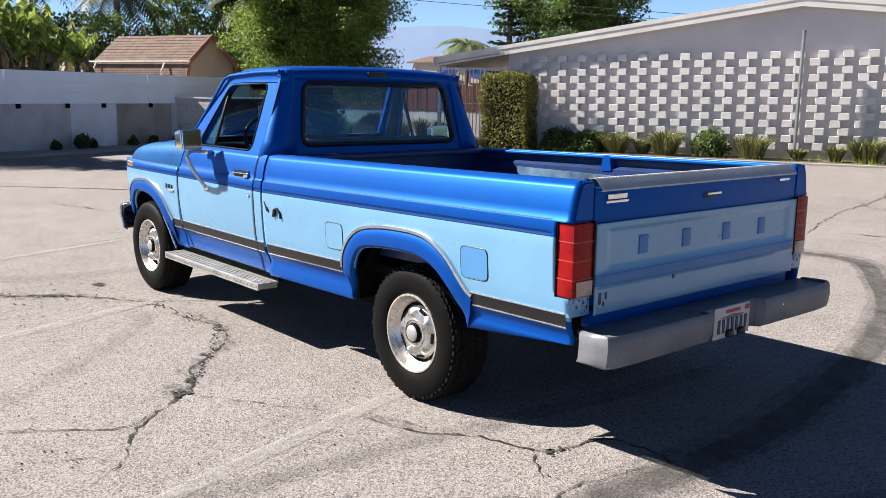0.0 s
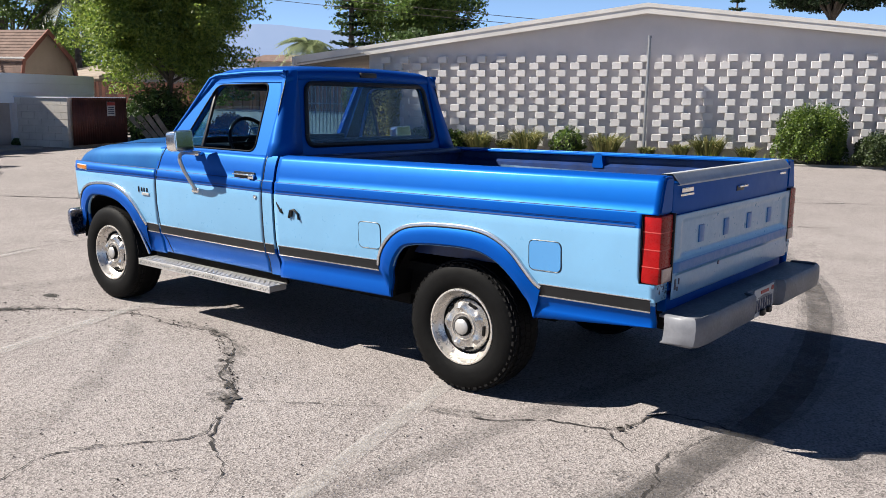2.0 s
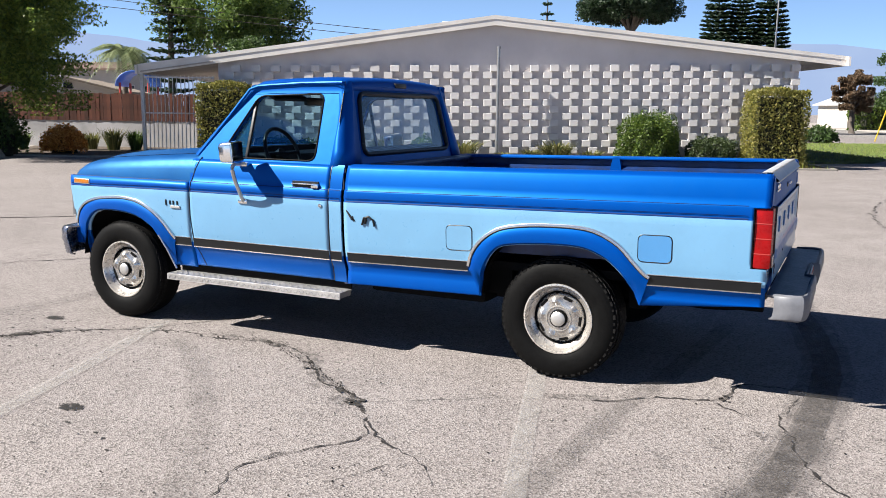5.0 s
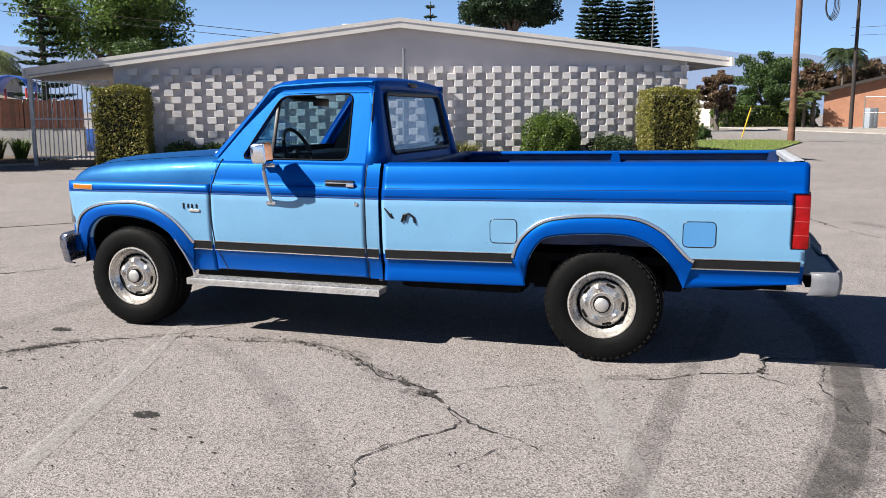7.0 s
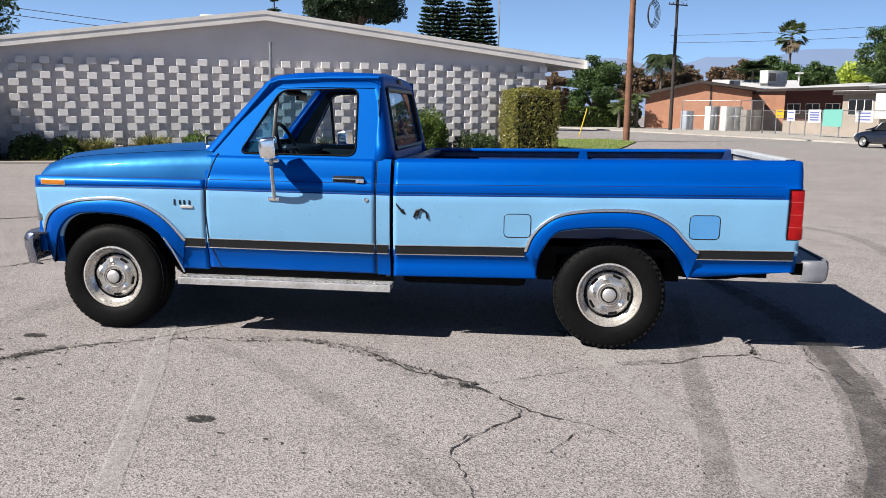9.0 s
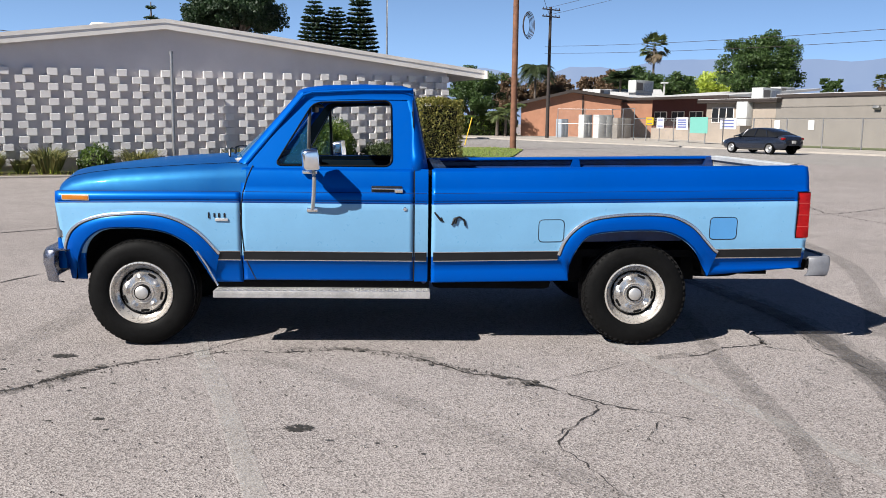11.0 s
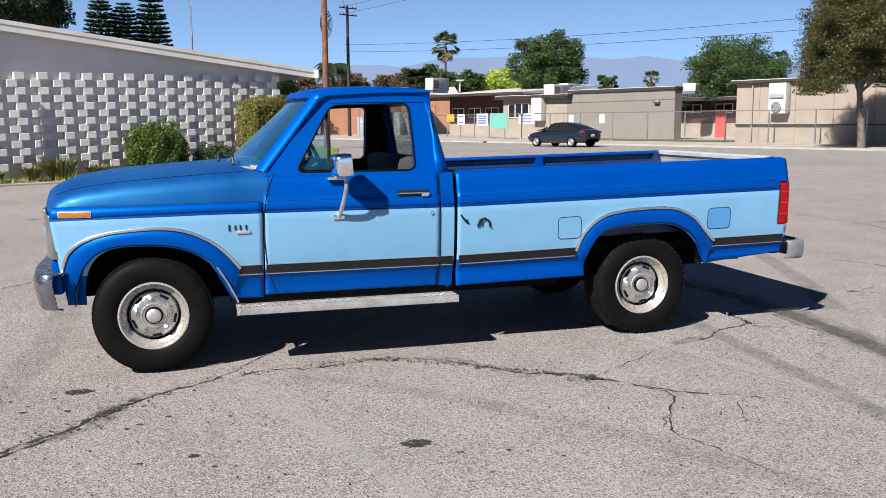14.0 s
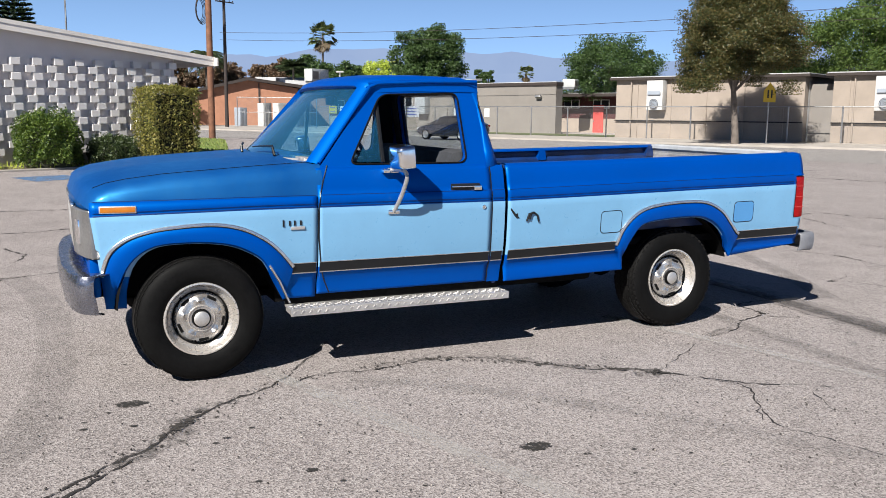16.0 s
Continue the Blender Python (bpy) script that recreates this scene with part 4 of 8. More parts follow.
def side_panel(name, s, y0, y1, base, zs, slots, curve=None, tilt=False, front=None, label=""):
    """One pressed side panel. zs: rows from the bottom up; slots: paint of each row."""
    bm = bmesh.new()
    rows = []
    for y in column_ys(y0, y1, curve):
        foot = base(y) if callable(base) else base
        zb = bottom_at(curve, y, foot) if curve else foot
        col = []
        for z in zs:
            zz = max(z, zb)
            yy = front(zz, y) if front else y
            dip = nose_drop(yy) * max(0.0, 1 - abs(zz - 1.0) / 0.09) if curve is OPEN_F else 0.0
            col.append((s * side_x(zz, yy), yy, sag(yy, zz) if tilt else zz + dip))
        rows.append(col)
    loft(bm, rows, mat=lambda i, j: slots[j])
    bmesh.ops.remove_doubles(bm, verts=bm.verts, dist=0.0005)
    ob = part(name, bm, [BLUE, LIGHT], truck, label)
    m = ob.modifiers.new("thick", "SOLIDIFY")
    m.thickness, m.offset = 0.012, 0
    if y1 - y0 < 0.2:
        ob.modifiers.new("crisp", "EDGE_SPLIT").split_angle = radians(35)
    return ob


ZS = [0.44, 0.455, 0.47, 0.52, 0.545, 0.575, 0.60, 0.63, 0.66, 0.70, 0.76, 0.82, 0.88, 0.94, 0.985, 1.0, 1.015, 1.055, 1.065, 1.10, 1.15, 1.19, 1.215]
SL = [0 if (a + b) / 2 < 0.62 or (a + b) / 2 > 0.99 else 1 for a, b in zip(ZS, ZS[1:])]
ZB = sorted(set(ZS + [0.7285, 0.7295, 1.0505, 1.0515]))
SLB = [0 if (a + b) / 2 < 0.62 or (a + b) / 2 > 0.99 else 1 for a, b in zip(ZB, ZB[1:])]
for s in (-1, 1):
    side_panel("front_fender", s, 2.70, 3.945, 0.44, ZS[:-5] , SL[:-5], OPEN_F, front=lambda z, y: y if y < 3.3 else y - (0.06 * (y - 3.3) / 0.64) * max(0, (0.98 - z)) / 0.5)
    side_panel("door_skin", s, 1.545, 2.692, 0.455, ZS, SL)
    side_panel("cab_corner", s, 1.447, 1.537, 0.45, ZS, SL)
    bed = side_panel("bed_side", s, -1.145, 1.423, bed_foot, ZB, SLB, OPEN_R, tilt=True, front=lambda z, y: max(y, -1.066) if 0.729 < z < 1.051 else y)

# rails of the bed, inner walls, floor, bulkhead
for s in (-1, 1):
    bm = bmesh.new()
    prof = [(0.930, 1.212), (0.915, 1.222), (0.88, 1.224), (0.845, 1.222), (0.838, 1.21), (0.838, 1.15), (0.80, 1.13), (0.80, 0.72)]
    rows = [[(s * (x), y, sag(y, z)) for x, z in prof] for y in column_ys(-1.13, 1.41, None, 0.12)]
    loft(bm, rows, mat=lambda i, j: 0 if j < 4 else 1)
    part("bed_rail", bm, [BLUE, BLUE_SHADE], truck)
bm = boxes(((0, 0.14, 0.73), (1.60, 2.52, 0.03)))
for k in range(9):
    box(bm, (-0.68 + 0.17 * k, 0.14, 0.752), (0.08, 2.5, 0.018), 0.006)
for v in bm.verts:
    v.co.z = sag(v.co.y, v.co.z)
part("bed_floor", bm, BLUE_SHADE, truck, "blue ribbed bed floor, worn paint with shade darkened in", smooth=False)
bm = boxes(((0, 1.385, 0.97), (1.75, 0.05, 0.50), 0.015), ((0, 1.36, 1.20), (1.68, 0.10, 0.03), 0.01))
part("bulkhead", bm, BLUE_SHADE, truck)
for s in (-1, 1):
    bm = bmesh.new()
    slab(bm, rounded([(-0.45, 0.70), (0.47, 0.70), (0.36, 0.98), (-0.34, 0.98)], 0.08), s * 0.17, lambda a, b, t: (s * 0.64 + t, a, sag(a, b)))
    part("wheel_housing", bm, BLUE_SHADE, truck, "blue wheel housing inside the bed, shade darkened in")
    for yy in (0.12, -1.05):
        bm = bmesh.new()
        slab(bm, rounded([(yy - 0.04, 1.12), (yy + 0.05, 1.12), (yy + 0.028, 1.218), (yy - 0.022, 1.218)], 0.012), 0.045, lambda a, b, t: (s * (0.838 - t), a, sag(a, b)))
        part("stake_pocket", bm, BLUE if yy > 0 else BLUE_SHADE, truck)
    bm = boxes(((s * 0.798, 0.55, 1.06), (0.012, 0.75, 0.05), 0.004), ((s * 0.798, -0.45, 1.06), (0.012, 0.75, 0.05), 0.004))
    part("bed_rib", bm, BLUE_SHADE, truck)
    # scuffed lower panels, made pale to carry the sun on the wall
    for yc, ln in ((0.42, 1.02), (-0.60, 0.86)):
        part("bed_side_panel", boxes(((s * 0.794, yc, 0.965), (0.010, ln, 0.305), 0.004)), BEDLIT, truck, "scuffed inner side panel with sunlight painted in pale blue")
    bm = bmesh.new()
    loft(bm, [[(s * x, y, sag(y, z)) for x, z in ((0.846, 1.219), (0.800, 1.217), (0.796, 1.212), (0.796, 1.203), (0.801, 1.200), (0.842, 1.200))] for y in column_ys(-1.08, 1.36, None, 0.12)])
    part("rail_lip", bm, BLUE, truck, "folded inner lip of the bed rail")

# tailgate
tg = boxes(((0, -1.125, 0.961), (1.675, 0.05, 0.513), 0.015))
for v in tg.verts:
    v.co.z = v.co.z + 0.022
tailgate = part("tailgate", tg, BLUE, truck, "tailgate with a light blue panel between dark blue bands")
bm = bmesh.new()
loft(bm, [[(x, y, z) for y, z in ((-1.072, 1.240), (-1.070, 1.268), (-1.076, 1.273), (-1.122, 1.276), (-1.130, 1.272), (-1.166, 1.230), (-1.166, 1.223), (-1.150, 1.223))] for x in np.linspace(-0.813, 0.813, 28)])
cap = part("cap", bm, CAPMETAL, tailgate, "worn diamond-plate aluminium cap along the tailgate")
bm = bmesh.new()
for k in range(64):
    box(bm, (-0.80 + 0.0254 * k, -1.124, 1.2755), (0.014, 0.010, 0.004), 0, Matrix.Rotation(0.6 if k % 2 else -0.6, 4, "Z"))
tagged(part("tread", bm, DULL, cap, smooth=False), kind="stuff")
liner = part("inner_plate", boxes(((0, -1.096, 1.01), (1.62, 0.006, 0.52))), DULL, tailgate, "diamond-plate aluminium lining inside the tailgate", smooth=False)
bm = bmesh.new()
for i in range(54):
    for j in range(17):
        x, z = -0.79 + 0.03 * i, 0.77 + 0.03 * j
        box(bm, (x, -1.0915, z), (0.020, 0.003, 0.006), 0, Matrix.Rotation(0.78 if (i + j) % 2 else -0.78, 4, "Y"))
tagged(part("tread", bm, DULL, liner, smooth=False), kind="stuff")


def smooth01(v):
    v = min(1.0, max(0.0, v))
    return v * v * (3 - 2 * v)


def press_depth(x, z):
    """Pressing of the tailgate skin: a shallow recess for the emblem, a rounded ridge under it."""
    edge = min(0.765 - abs(x), z - 0.872, 1.070 - z)
    ridge = smooth01((z - 0.800) / 0.02) * smooth01((0.880 - z) / 0.02) * smooth01((0.83 - abs(x)) / 0.03)
    return -1.167 + 0.010 * smooth01(edge / 0.032) - 0.011 * ridge


# the ridge's shading is painted on as mid-blue faces
bm = bmesh.new()
gx, gz = np.linspace(-0.835, 0.835, 90), np.linspace(0.690, 1.088, 64)
loft(bm, [[(x, press_depth(x, z), z) for z in gz] for x in gx], mat=lambda i, j: 1 if 0.812 < gz[j] < 0.866 else 0)
panel = part("panel", bm, [LIGHT, EMBLEM_SHADE], tailgate, "light blue pressed panel, its ridge shaded with mid-blue colour")
panel.modifiers.new("thick", "SOLIDIFY").thickness = -0.004
part("rear_sill", boxes(((0, -1.118, 0.668), (1.66, 0.05, 0.085), 0.01)), BLUE, truck)
for k, x in enumerate((-0.50, -0.17, 0.17, 0.50)):
    part("emblem_block", boxes(((x, -1.158, 0.970), (0.064, 0.010, 0.086), 0.004)), EMBLEM_SHADE, tailgate, "raised mid-blue plain block")
part("tailgate_handle", boxes(((0.03, -1.162, 1.168), (0.115, 0.018, 0.012), 0.004)), CHROME, tailgate, "chrome flap handle")
part("handle_recess", boxes(((0.02, -1.151, 1.158), (0.11, 0.006, 0.028), 0.004)), BLACK, tailgate, "dark handle recess")
part("badge", boxes(((-0.70, -1.157, 1.198), (0.13, 0.008, 0.022), 0.003), ((-0.70, -1.157, 1.176), (0.15, 0.008, 0.012), 0.003)), CHROME, tailgate, "chrome plain badge")
part("badge", boxes(((0.70, -1.157, 1.20), (0.10, 0.008, 0.014), 0.003)), CHROME, tailgate)
for x, z, w, h in ((-0.27, 0.80, 0.018, 0.03), (-0.80, 0.76, 0.015, 0.05), (-0.76, 0.77, 0.012, 0.03), (-0.775, 0.735, 0.010, 0.02)):
    part("paint_chip", boxes(((x, -1.167, z), (w, 0.005, h))), PLATEINK, tailgate, "dark chipped spot in the paint", smooth=False)

# corner posts with the tail lamps
for s in (-1, 1):
    bm = bmesh.new()
    slab(bm, [(0.84, 1.05)] + [(side_x(z, -1.1) - 0.003, z) for z in (1.05, 1.10, 1.15, 1.19, 1.21)] + [(0.90, 1.221), (0.84, 1.221)], 0.070, lambda a, b, t: (s * a, -1.151 + t, sag(-1.1, b)))
    bmesh.ops.bevel(bm, geom=[e for e in bm.edges if all(v.co.y < -1.15 for v in e.verts) and len({f.normal.y < -0.9 for f in e.link_faces}) == 2], offset=0.010, segments=3, affect="EDGES")
    part("bed_post", bm, BLUE, truck)
    part("bed_post", boxes(((s * 0.905, -1.118, 0.735), (0.130, 0.06, 0.085), 0.008)), LIGHT, truck, "light blue foot of the bed post with chipped paint")
    part("bed_post", boxes(((s * 0.890, -1.112, 0.93), (0.100, 0.05, 0.36))), BLUE_SHADE, truck, smooth=False)
    lamp = part("tail_lamp", boxes(((s * 0.912, -1.117, 0.938), (0.128, 0.090, 0.318), 0.012)), RED, truck, "ribbed red tail lamp")
    for z in (0.858, 0.938, 1.018):
        part("rib", boxes(((s * 0.9125, -1.1175, z), (0.129, 0.092, 0.005), 0.001)), PLATERED, lamp)
    part("reverse_lens", boxes(((s * 0.905, -1.167, 0.818), (0.100, 0.006, 0.066), 0.002)), CLEARLENS, lamp, "pale clear reversing lens")
    part("bezel", boxes(((s * 0.974, -1.069, 0.938), (0.010, 0.005, 0.322), 0.001)), BLACK, lamp)
    part("bezel", boxes(((s * 0.845, -1.155, 0.938), (0.008, 0.03, 0.325), 0.002)), BLACK, lamp)
    rngc = random.Random(7)
    bm = bmesh.new()
    for k in range(26):
        c = 0.003 + 0.007 * rngc.random() ** 2
        box(bm, (s * rngc.uniform(0.85, 0.963), -1.149, rngc.uniform(0.70, 0.772)), (c, 0.002, c * rngc.uniform(0.7, 1.6)), 0, Matrix.Rotation(rngc.uniform(0, 3), 4, "Y"))
    tagged(part("paint_chip", bm, PLATEINK, truck, "dark chipped specks in the paint", smooth=False), kind="stuff")

# rear step bumper
bm = bmesh.new()
half = [(0.0, -1.315), (0.22, -1.315), (0.24, -1.355), (0.80, -1.355), (0.90, -1.348), (0.934, -1.33), (0.94, -1.29), (0.94, -1.19)]
outer = [(-x, y) for x, y in reversed(half)] + half[1:]
rows = []
for z, g in ((0.620, -0.012), (0.626, -0.004), (0.620, 0.0), (0.585, 0.003), (0.54, 0.0), (0.512, -0.006), (0.503, -0.02)):
    rows.append([(x * (1 + g * 0.4), y - g, z + 0.012) for x, y in outer])
loft(bm, rows)
bumper = part("rear_bumper", bm, GREYPAINT, truck, "grey painted step bumper with rounded ends")
bumper.modifiers.new("thick", "SOLIDIFY").thickness = 0.012
bm = bmesh.new()
slab(bm, outer + [(0.93, -1.155), (-0.93, -1.155)], -0.012, lambda a, b, t: (a * 0.985, b + 0.006, 0.636 + t))
part("step_plate", bm, GREYPAINT, bumper, "grey step pad on top", smooth=False)
part("bracket", boxes(((0, -1.22, 0.56), (1.5, 0.08, 0.08), 0.01)), UNDER, bumper)
plate = part("licence_plate", boxes(((0.0, -1.326, 0.572), (0.305, 0.006, 0.152), 0.003)), PLATE, bumper, "white plate with dark bars for its characters")
for k in range(7):
    part("bar", boxes(((-0.115 + 0.038 * k, -1.331, 0.556), (0.020, 0.003, 0.068))), PLATEINK, plate, smooth=False)
part("bar", boxes(((0.0, -1.331, 0.624), (0.12, 0.003, 0.016))), PLATERED, plate, smooth=False)
part("sticker", boxes(((0.125, -1.331, 0.626), (0.035, 0.003, 0.022))), PLATERED, plate, smooth=False)
for x in (-0.03, 0.07):
    part("plate_lamp", boxes(((x, -1.335, 0.515), (0.05, 0.03, 0.035), 0.01)), BLACK, bumper)
for x in (-0.91, 0.40):
    bm = bmesh.new()
    bmesh.ops.create_uvsphere(bm, u_segments=10, v_segments=6, radius=0.013)
    bmesh.ops.translate(bm, vec=(x, -1.357 if x > 0 else -1.34, 0.60), verts=bm.verts)
    part("bolt", bm, CHROME, bumper)

# wheel arch flares with bright mouldings
for s in (-1, 1):
    for inner, outer_c, yc, tilt in ((OPEN_R, CHRM_R, 0.02, True), (OPEN_F, CHRM_F, 3.38, False)):
        bm = bmesh.new()
        rows = []
        for (ya, za), (yb, zb) in zip(inner, outer_c):
            row = []
            for t, lift in ((0.0, -0.014), (0.02, 0.006), (0.12, 0.022), (0.5, 0.026), (0.85, 0.016), (1.0, 0.002)):
                y, z = ya + (yb - ya) * t, za + (zb - za) * t
                foot = min(1.0, max(0.0, (z - 0.44) / 0.14))
                row.append((s * (side_x(z, y) + (lift if lift < 0 else 0.007 + (lift - 0.004) * foot)), y, sag(y, z) if tilt else z))
            rows.append(row)
        loft(bm, rows)
        part("wheel_arch", bm, BLUE, truck, "blue flared wheel arch lip")
        bm = bmesh.new()
        rows = []
        for k, (y, z) in enumerate(outer_c):
            (ya, za), (yb, zb) = outer_c[max(0, k - 1)], outer_c[min(len(outer_c) - 1, k + 1)]
            out = Vector((za - zb, yb - ya)).normalized()
            if out.dot(Vector((y - yc, z - 0.45))) < 0:
                out = -out
            row = []
            for off, lift in ((-0.013, 0.006), (-0.0125, 0.020), (-0.008, 0.0205), (-0.004, 0.022), (0.0, 0.0205), (0.005, 0.0205), (0.009, 0.018), (0.011, 0.004)):
                yy, zz = y + out.x * off, z + out.y * off
                row.append((s * (side_x(zz, yy) + lift), yy, sag(yy, zz) if tilt else zz))
            rows.append(row)
        loft(bm, rows, mat=lambda i, j: 1 if j < 2 else 0)
        part("arch_moulding", bm, [BRIGHT, BLACK], truck, "chrome moulding round the wheel arch")
        # dark liner of the wheel well
        bm = bmesh.new()
        rows = [[(s * x, yc + (y - yc) * k, (sag(y, z) if tilt else z) + 0.0) for x, k in ((0.90, 1.0), (0.86, 1.03), (0.55, 1.03), (0.55, 0.02))] for y, z in [(inner[0][0], 0.455)] + inner + [(inner[-1][0], 0.455)]]
        loft(bm, rows)
        part("wheel_well", bm, UNDER, truck)
    # bright edge running down behind the front wheel
    bm = bmesh.new()
    tube(bm, [(s * 0.985, 2.99, 0.66), (s * 0.968, 2.93, 0.56), (s * 0.945, 2.865, 0.42)], 0.008, 8)
    part("arch_edge", bm, BRIGHT, truck)

# side mouldings: black strip between bright lines
for s in (-1, 1):
    for y0, y1, tilt in ((2.705, 2.855, False), (1.55, 2.685, False), (1.455, 1.535, False), (0.560, 1.41, True), (-1.125, -0.52, True)):
        bm = bmesh.new()
        mats_rows = [(0.598, 0.604), (0.604, 0.652), (0.652, 0.658)]
        rows = []
        for y in (y0, (y0 + y1) / 2, y1):
            rows.append([(s * (side_x(z, y) + o), y, sag(y, z) if tilt else z) for z, o in ((0.592, 0.0), (0.594, 0.012), (0.600, 0.012), (0.601, 0.009), (0.656, 0.009), (0.657, 0.012), (0.661, 0.012), (0.663, 0.0))])
        loft(bm, rows, mat=lambda i, j: 1 if j in (3,) else 0)
        part("side_moulding", bm, [BRIGHT, BLACK], truck, "black strip edged with bright lines", smooth=False)
    # pinstripes at the paint break
    for y0, y1, tilt in ((2.705, 3.93, False), (1.55, 2.685, False), (1.455, 1.535, False), (-1.04, 1.41, True)):
        for z, h in ((0.993, 0.006), (1.009, 0.004), (1.060, 0.004)):
            bm = bmesh.new()
            rows = [[(s * (side_x(z + d, y) + 0.0085), y, sag(y, z + d) if tilt else z + d + (nose_drop(y) if z < 1.05 else 0.5 * nose_drop(y))) for d in (-h / 2, h / 2)] for y in column_ys(y0, y1, None, 0.15)]
            loft(bm, rows)
            part("pinstripe", bm, PINSTRIPE, truck, smooth=False)

# fuel filler doors
for y, z, m in ((0.612, 0.800, LIGHT), (-0.565, 0.805, PATCH)):
    s = -1
    bm = bmesh.new()
    hw = 0.083 if y > 0 else 0.09
    slab(bm, rounded([(y - hw, z - 0.073), (y + hw, z - 0.073), (y + hw, z + 0.073), (y - hw, z + 0.073)], 0.03), 0.010, lambda a, b, t: (s * (side_x(b, a) + 0.009 - t), a, sag(a, b)))
    ff = part("fuel_door", bm, m, truck, "square fuel filler door" if m is LIGHT else "square mid-blue fuel filler door")
    bm = bmesh.new()
    line = rounded([(y - hw - 0.003, z - 0.076), (y + hw + 0.003, z - 0.076), (y + hw + 0.003, z + 0.076), (y - hw - 0.003, z + 0.076)], 0.032)
    tube(bm, [(s * (side_x(b, a) + 0.006), a, sag(a, b)) for a, b in line + line[:1]], 0.0028, 6)
    part("gap", bm, BLACK, ff)

# hood and fender tops
bm = bmesh.new()
rows = []
for y, ze, zc, w in ((2.66, 1.235, 1.285, 0.955), (2.80, 1.228, 1.278, 0.955), (3.0, 1.217, 1.267, 0.955), (3.3, 1.195, 1.248, 0.945), (3.55, 1.174, 1.230, 0.93), (3.75, 1.148, 1.204, 0.915), (3.88, 1.124, 1.184, 0.90), (3.96, 1.096, 1.160, 0.885), (4.005, 1.062, 1.128, 0.87), (4.03, 1.01, 1.06, 0.86)):
    xs = side_x(1.0, y) - 0.004
    row = [(xs, y, 1.0 + nose_drop(y)), (xs - 0.004, y, min(1.06, 1.0 + (ze - 1.0) * 0.3)), (xs - 0.014, y, 1.0 + (ze - 1.0) * 0.62), (xs - 0.035, y, 1.0 + (ze - 1.0) * 0.86), (xs - 0.075, y, ze + (zc - ze) * 0.05), (xs - 0.13, y, ze + (zc - ze) * 0.28), (xs * 0.66, y, ze + (zc - ze) * 0.62), (xs * 0.52, y, ze + (zc - ze) * 0.98), (xs * 0.25, y, zc), (0, y, zc)]
    back = 0.085 * max(0.0, (y - 3.70) / 0.33)
    row = [(a, b - back * (a / xs) ** 3, c) for a, b, c in row]
    rows.append([(-a, b, c) for a, b, c in row] + [(a, b, c) for a, b, c in reversed(row[:-1])])
loft(bm, rows)
part("hood", bm, HOODBLUE, truck, "faded blue hood and fender tops with painted sky sheen and a raised middle")
bm = bmesh.new()
loft(bm, [[(x, y + o, zz if z > zz else z) for x, y, z in rows[-1]] for zz, o in ((2.0, 0.0), (1.04, -0.004), (1.0, -0.010), (0.985, -0.016))])
part("hood_lip", bm, HOODBLUE, truck)
for k in (5, -6):
    bm = bmesh.new()
    tube(bm, [Vector(r[k]) + Vector((0, 0, 0.001)) for r in rows[:-2]], 0.0022, 6)
    part("hood_gap", bm, UNDER, truck)
part("cowl", boxes(((0, 2.68, 1.262), (1.62, 0.14, 0.03), 0.01)), DULL, truck, "pale worn cowl panel below the windscreen")
for s in (-1, 1):
    bm = boxes(((s * 0.907, 3.80, 1.006), (0.03, 0.185, 0.031), 0.006, Matrix.Rotation(s * 0.165, 4, "Z")))
    lamp = part("marker_lamp", bm, AMBER, truck, "amber side marker lamp")
    part("bezel", boxes(((s * 0.9045, 3.80, 1.006), (0.03, 0.195, 0.041), 0.006, Matrix.Rotation(s * 0.165, 4, "Z"))), DULL, lamp, "thin chrome bezel")

# front: grille, head lamps, bumper
bm = boxes(((0, 3.985, 0.86), (1.04, 0.05, 0.30), 0.01))
part("grille_surround", bm, GALV, truck, "grey grille surround")
for k in range(9):
    part("grille_bar", boxes(((-0.4 + 0.1 * k, 4.015, 0.87), (0.02, 0.02, 0.24), 0.004)), DULL, truck)
for k in range(3):
    part("grille_bar", boxes(((0, 4.015, 0.79 + 0.08 * k), (0.98, 0.018, 0.014), 0.004)), DULL, truck)
for s in (-1, 1):
    plan = [(0.870, 3.912), (0.869, 3.938), (0.80, 3.962), (0.70, 3.984), (0.51, 4.010)]
    bm = bmesh.new()
    loft(bm, [[(s * x, y - 0.03 * (0.98 - z), z) for x, y in plan] for z in (0.735, 0.742, 0.80, 0.87, 0.94, 0.992, 1.0)])
    hl = part("head_lamp", bm, GALV, truck, "silver wrap-round bezel with a square head lamp")
    md = hl.modifiers.new("thick", "SOLIDIFY")
    md.thickness = 0.02
    part("lens", boxes(((s * 0.64, 4.004, 0.87), (0.20, 0.016, 0.14), 0.005, Matrix.Rotation(-s * 0.09, 4, "Z"))), MIRROR, hl, "clear square lens")
    for z, m in ((0.738, BLACK), (0.998, BLACK), (0.750, CHROME), (0.985, CHROME)):
        bm = bmesh.new()
        tube(bm, [(s * (x + 0.003), y - 0.03 * (0.98 - z) + 0.003, z) for x, y in plan], 0.005, 6)
        part("bezel", bm, m, hl, "chrome edge of the lamp bezel" if m is CHROME else "black line round the lamp bezel")
    bm = bmesh.new()
    tube(bm, [(s * 0.871, 3.915 - 0.03 * (0.98 - z), z) for z in (0.735, 0.87, 1.0)], 0.005, 6)
    part("bezel", bm, BLACK, hl, "black line round the lamp bezel")
part("grille_trim", boxes(((0, 4.022, 1.005), (1.10, 0.02, 0.03), 0.006)), CHROME, truck)
bm = bmesh.new()
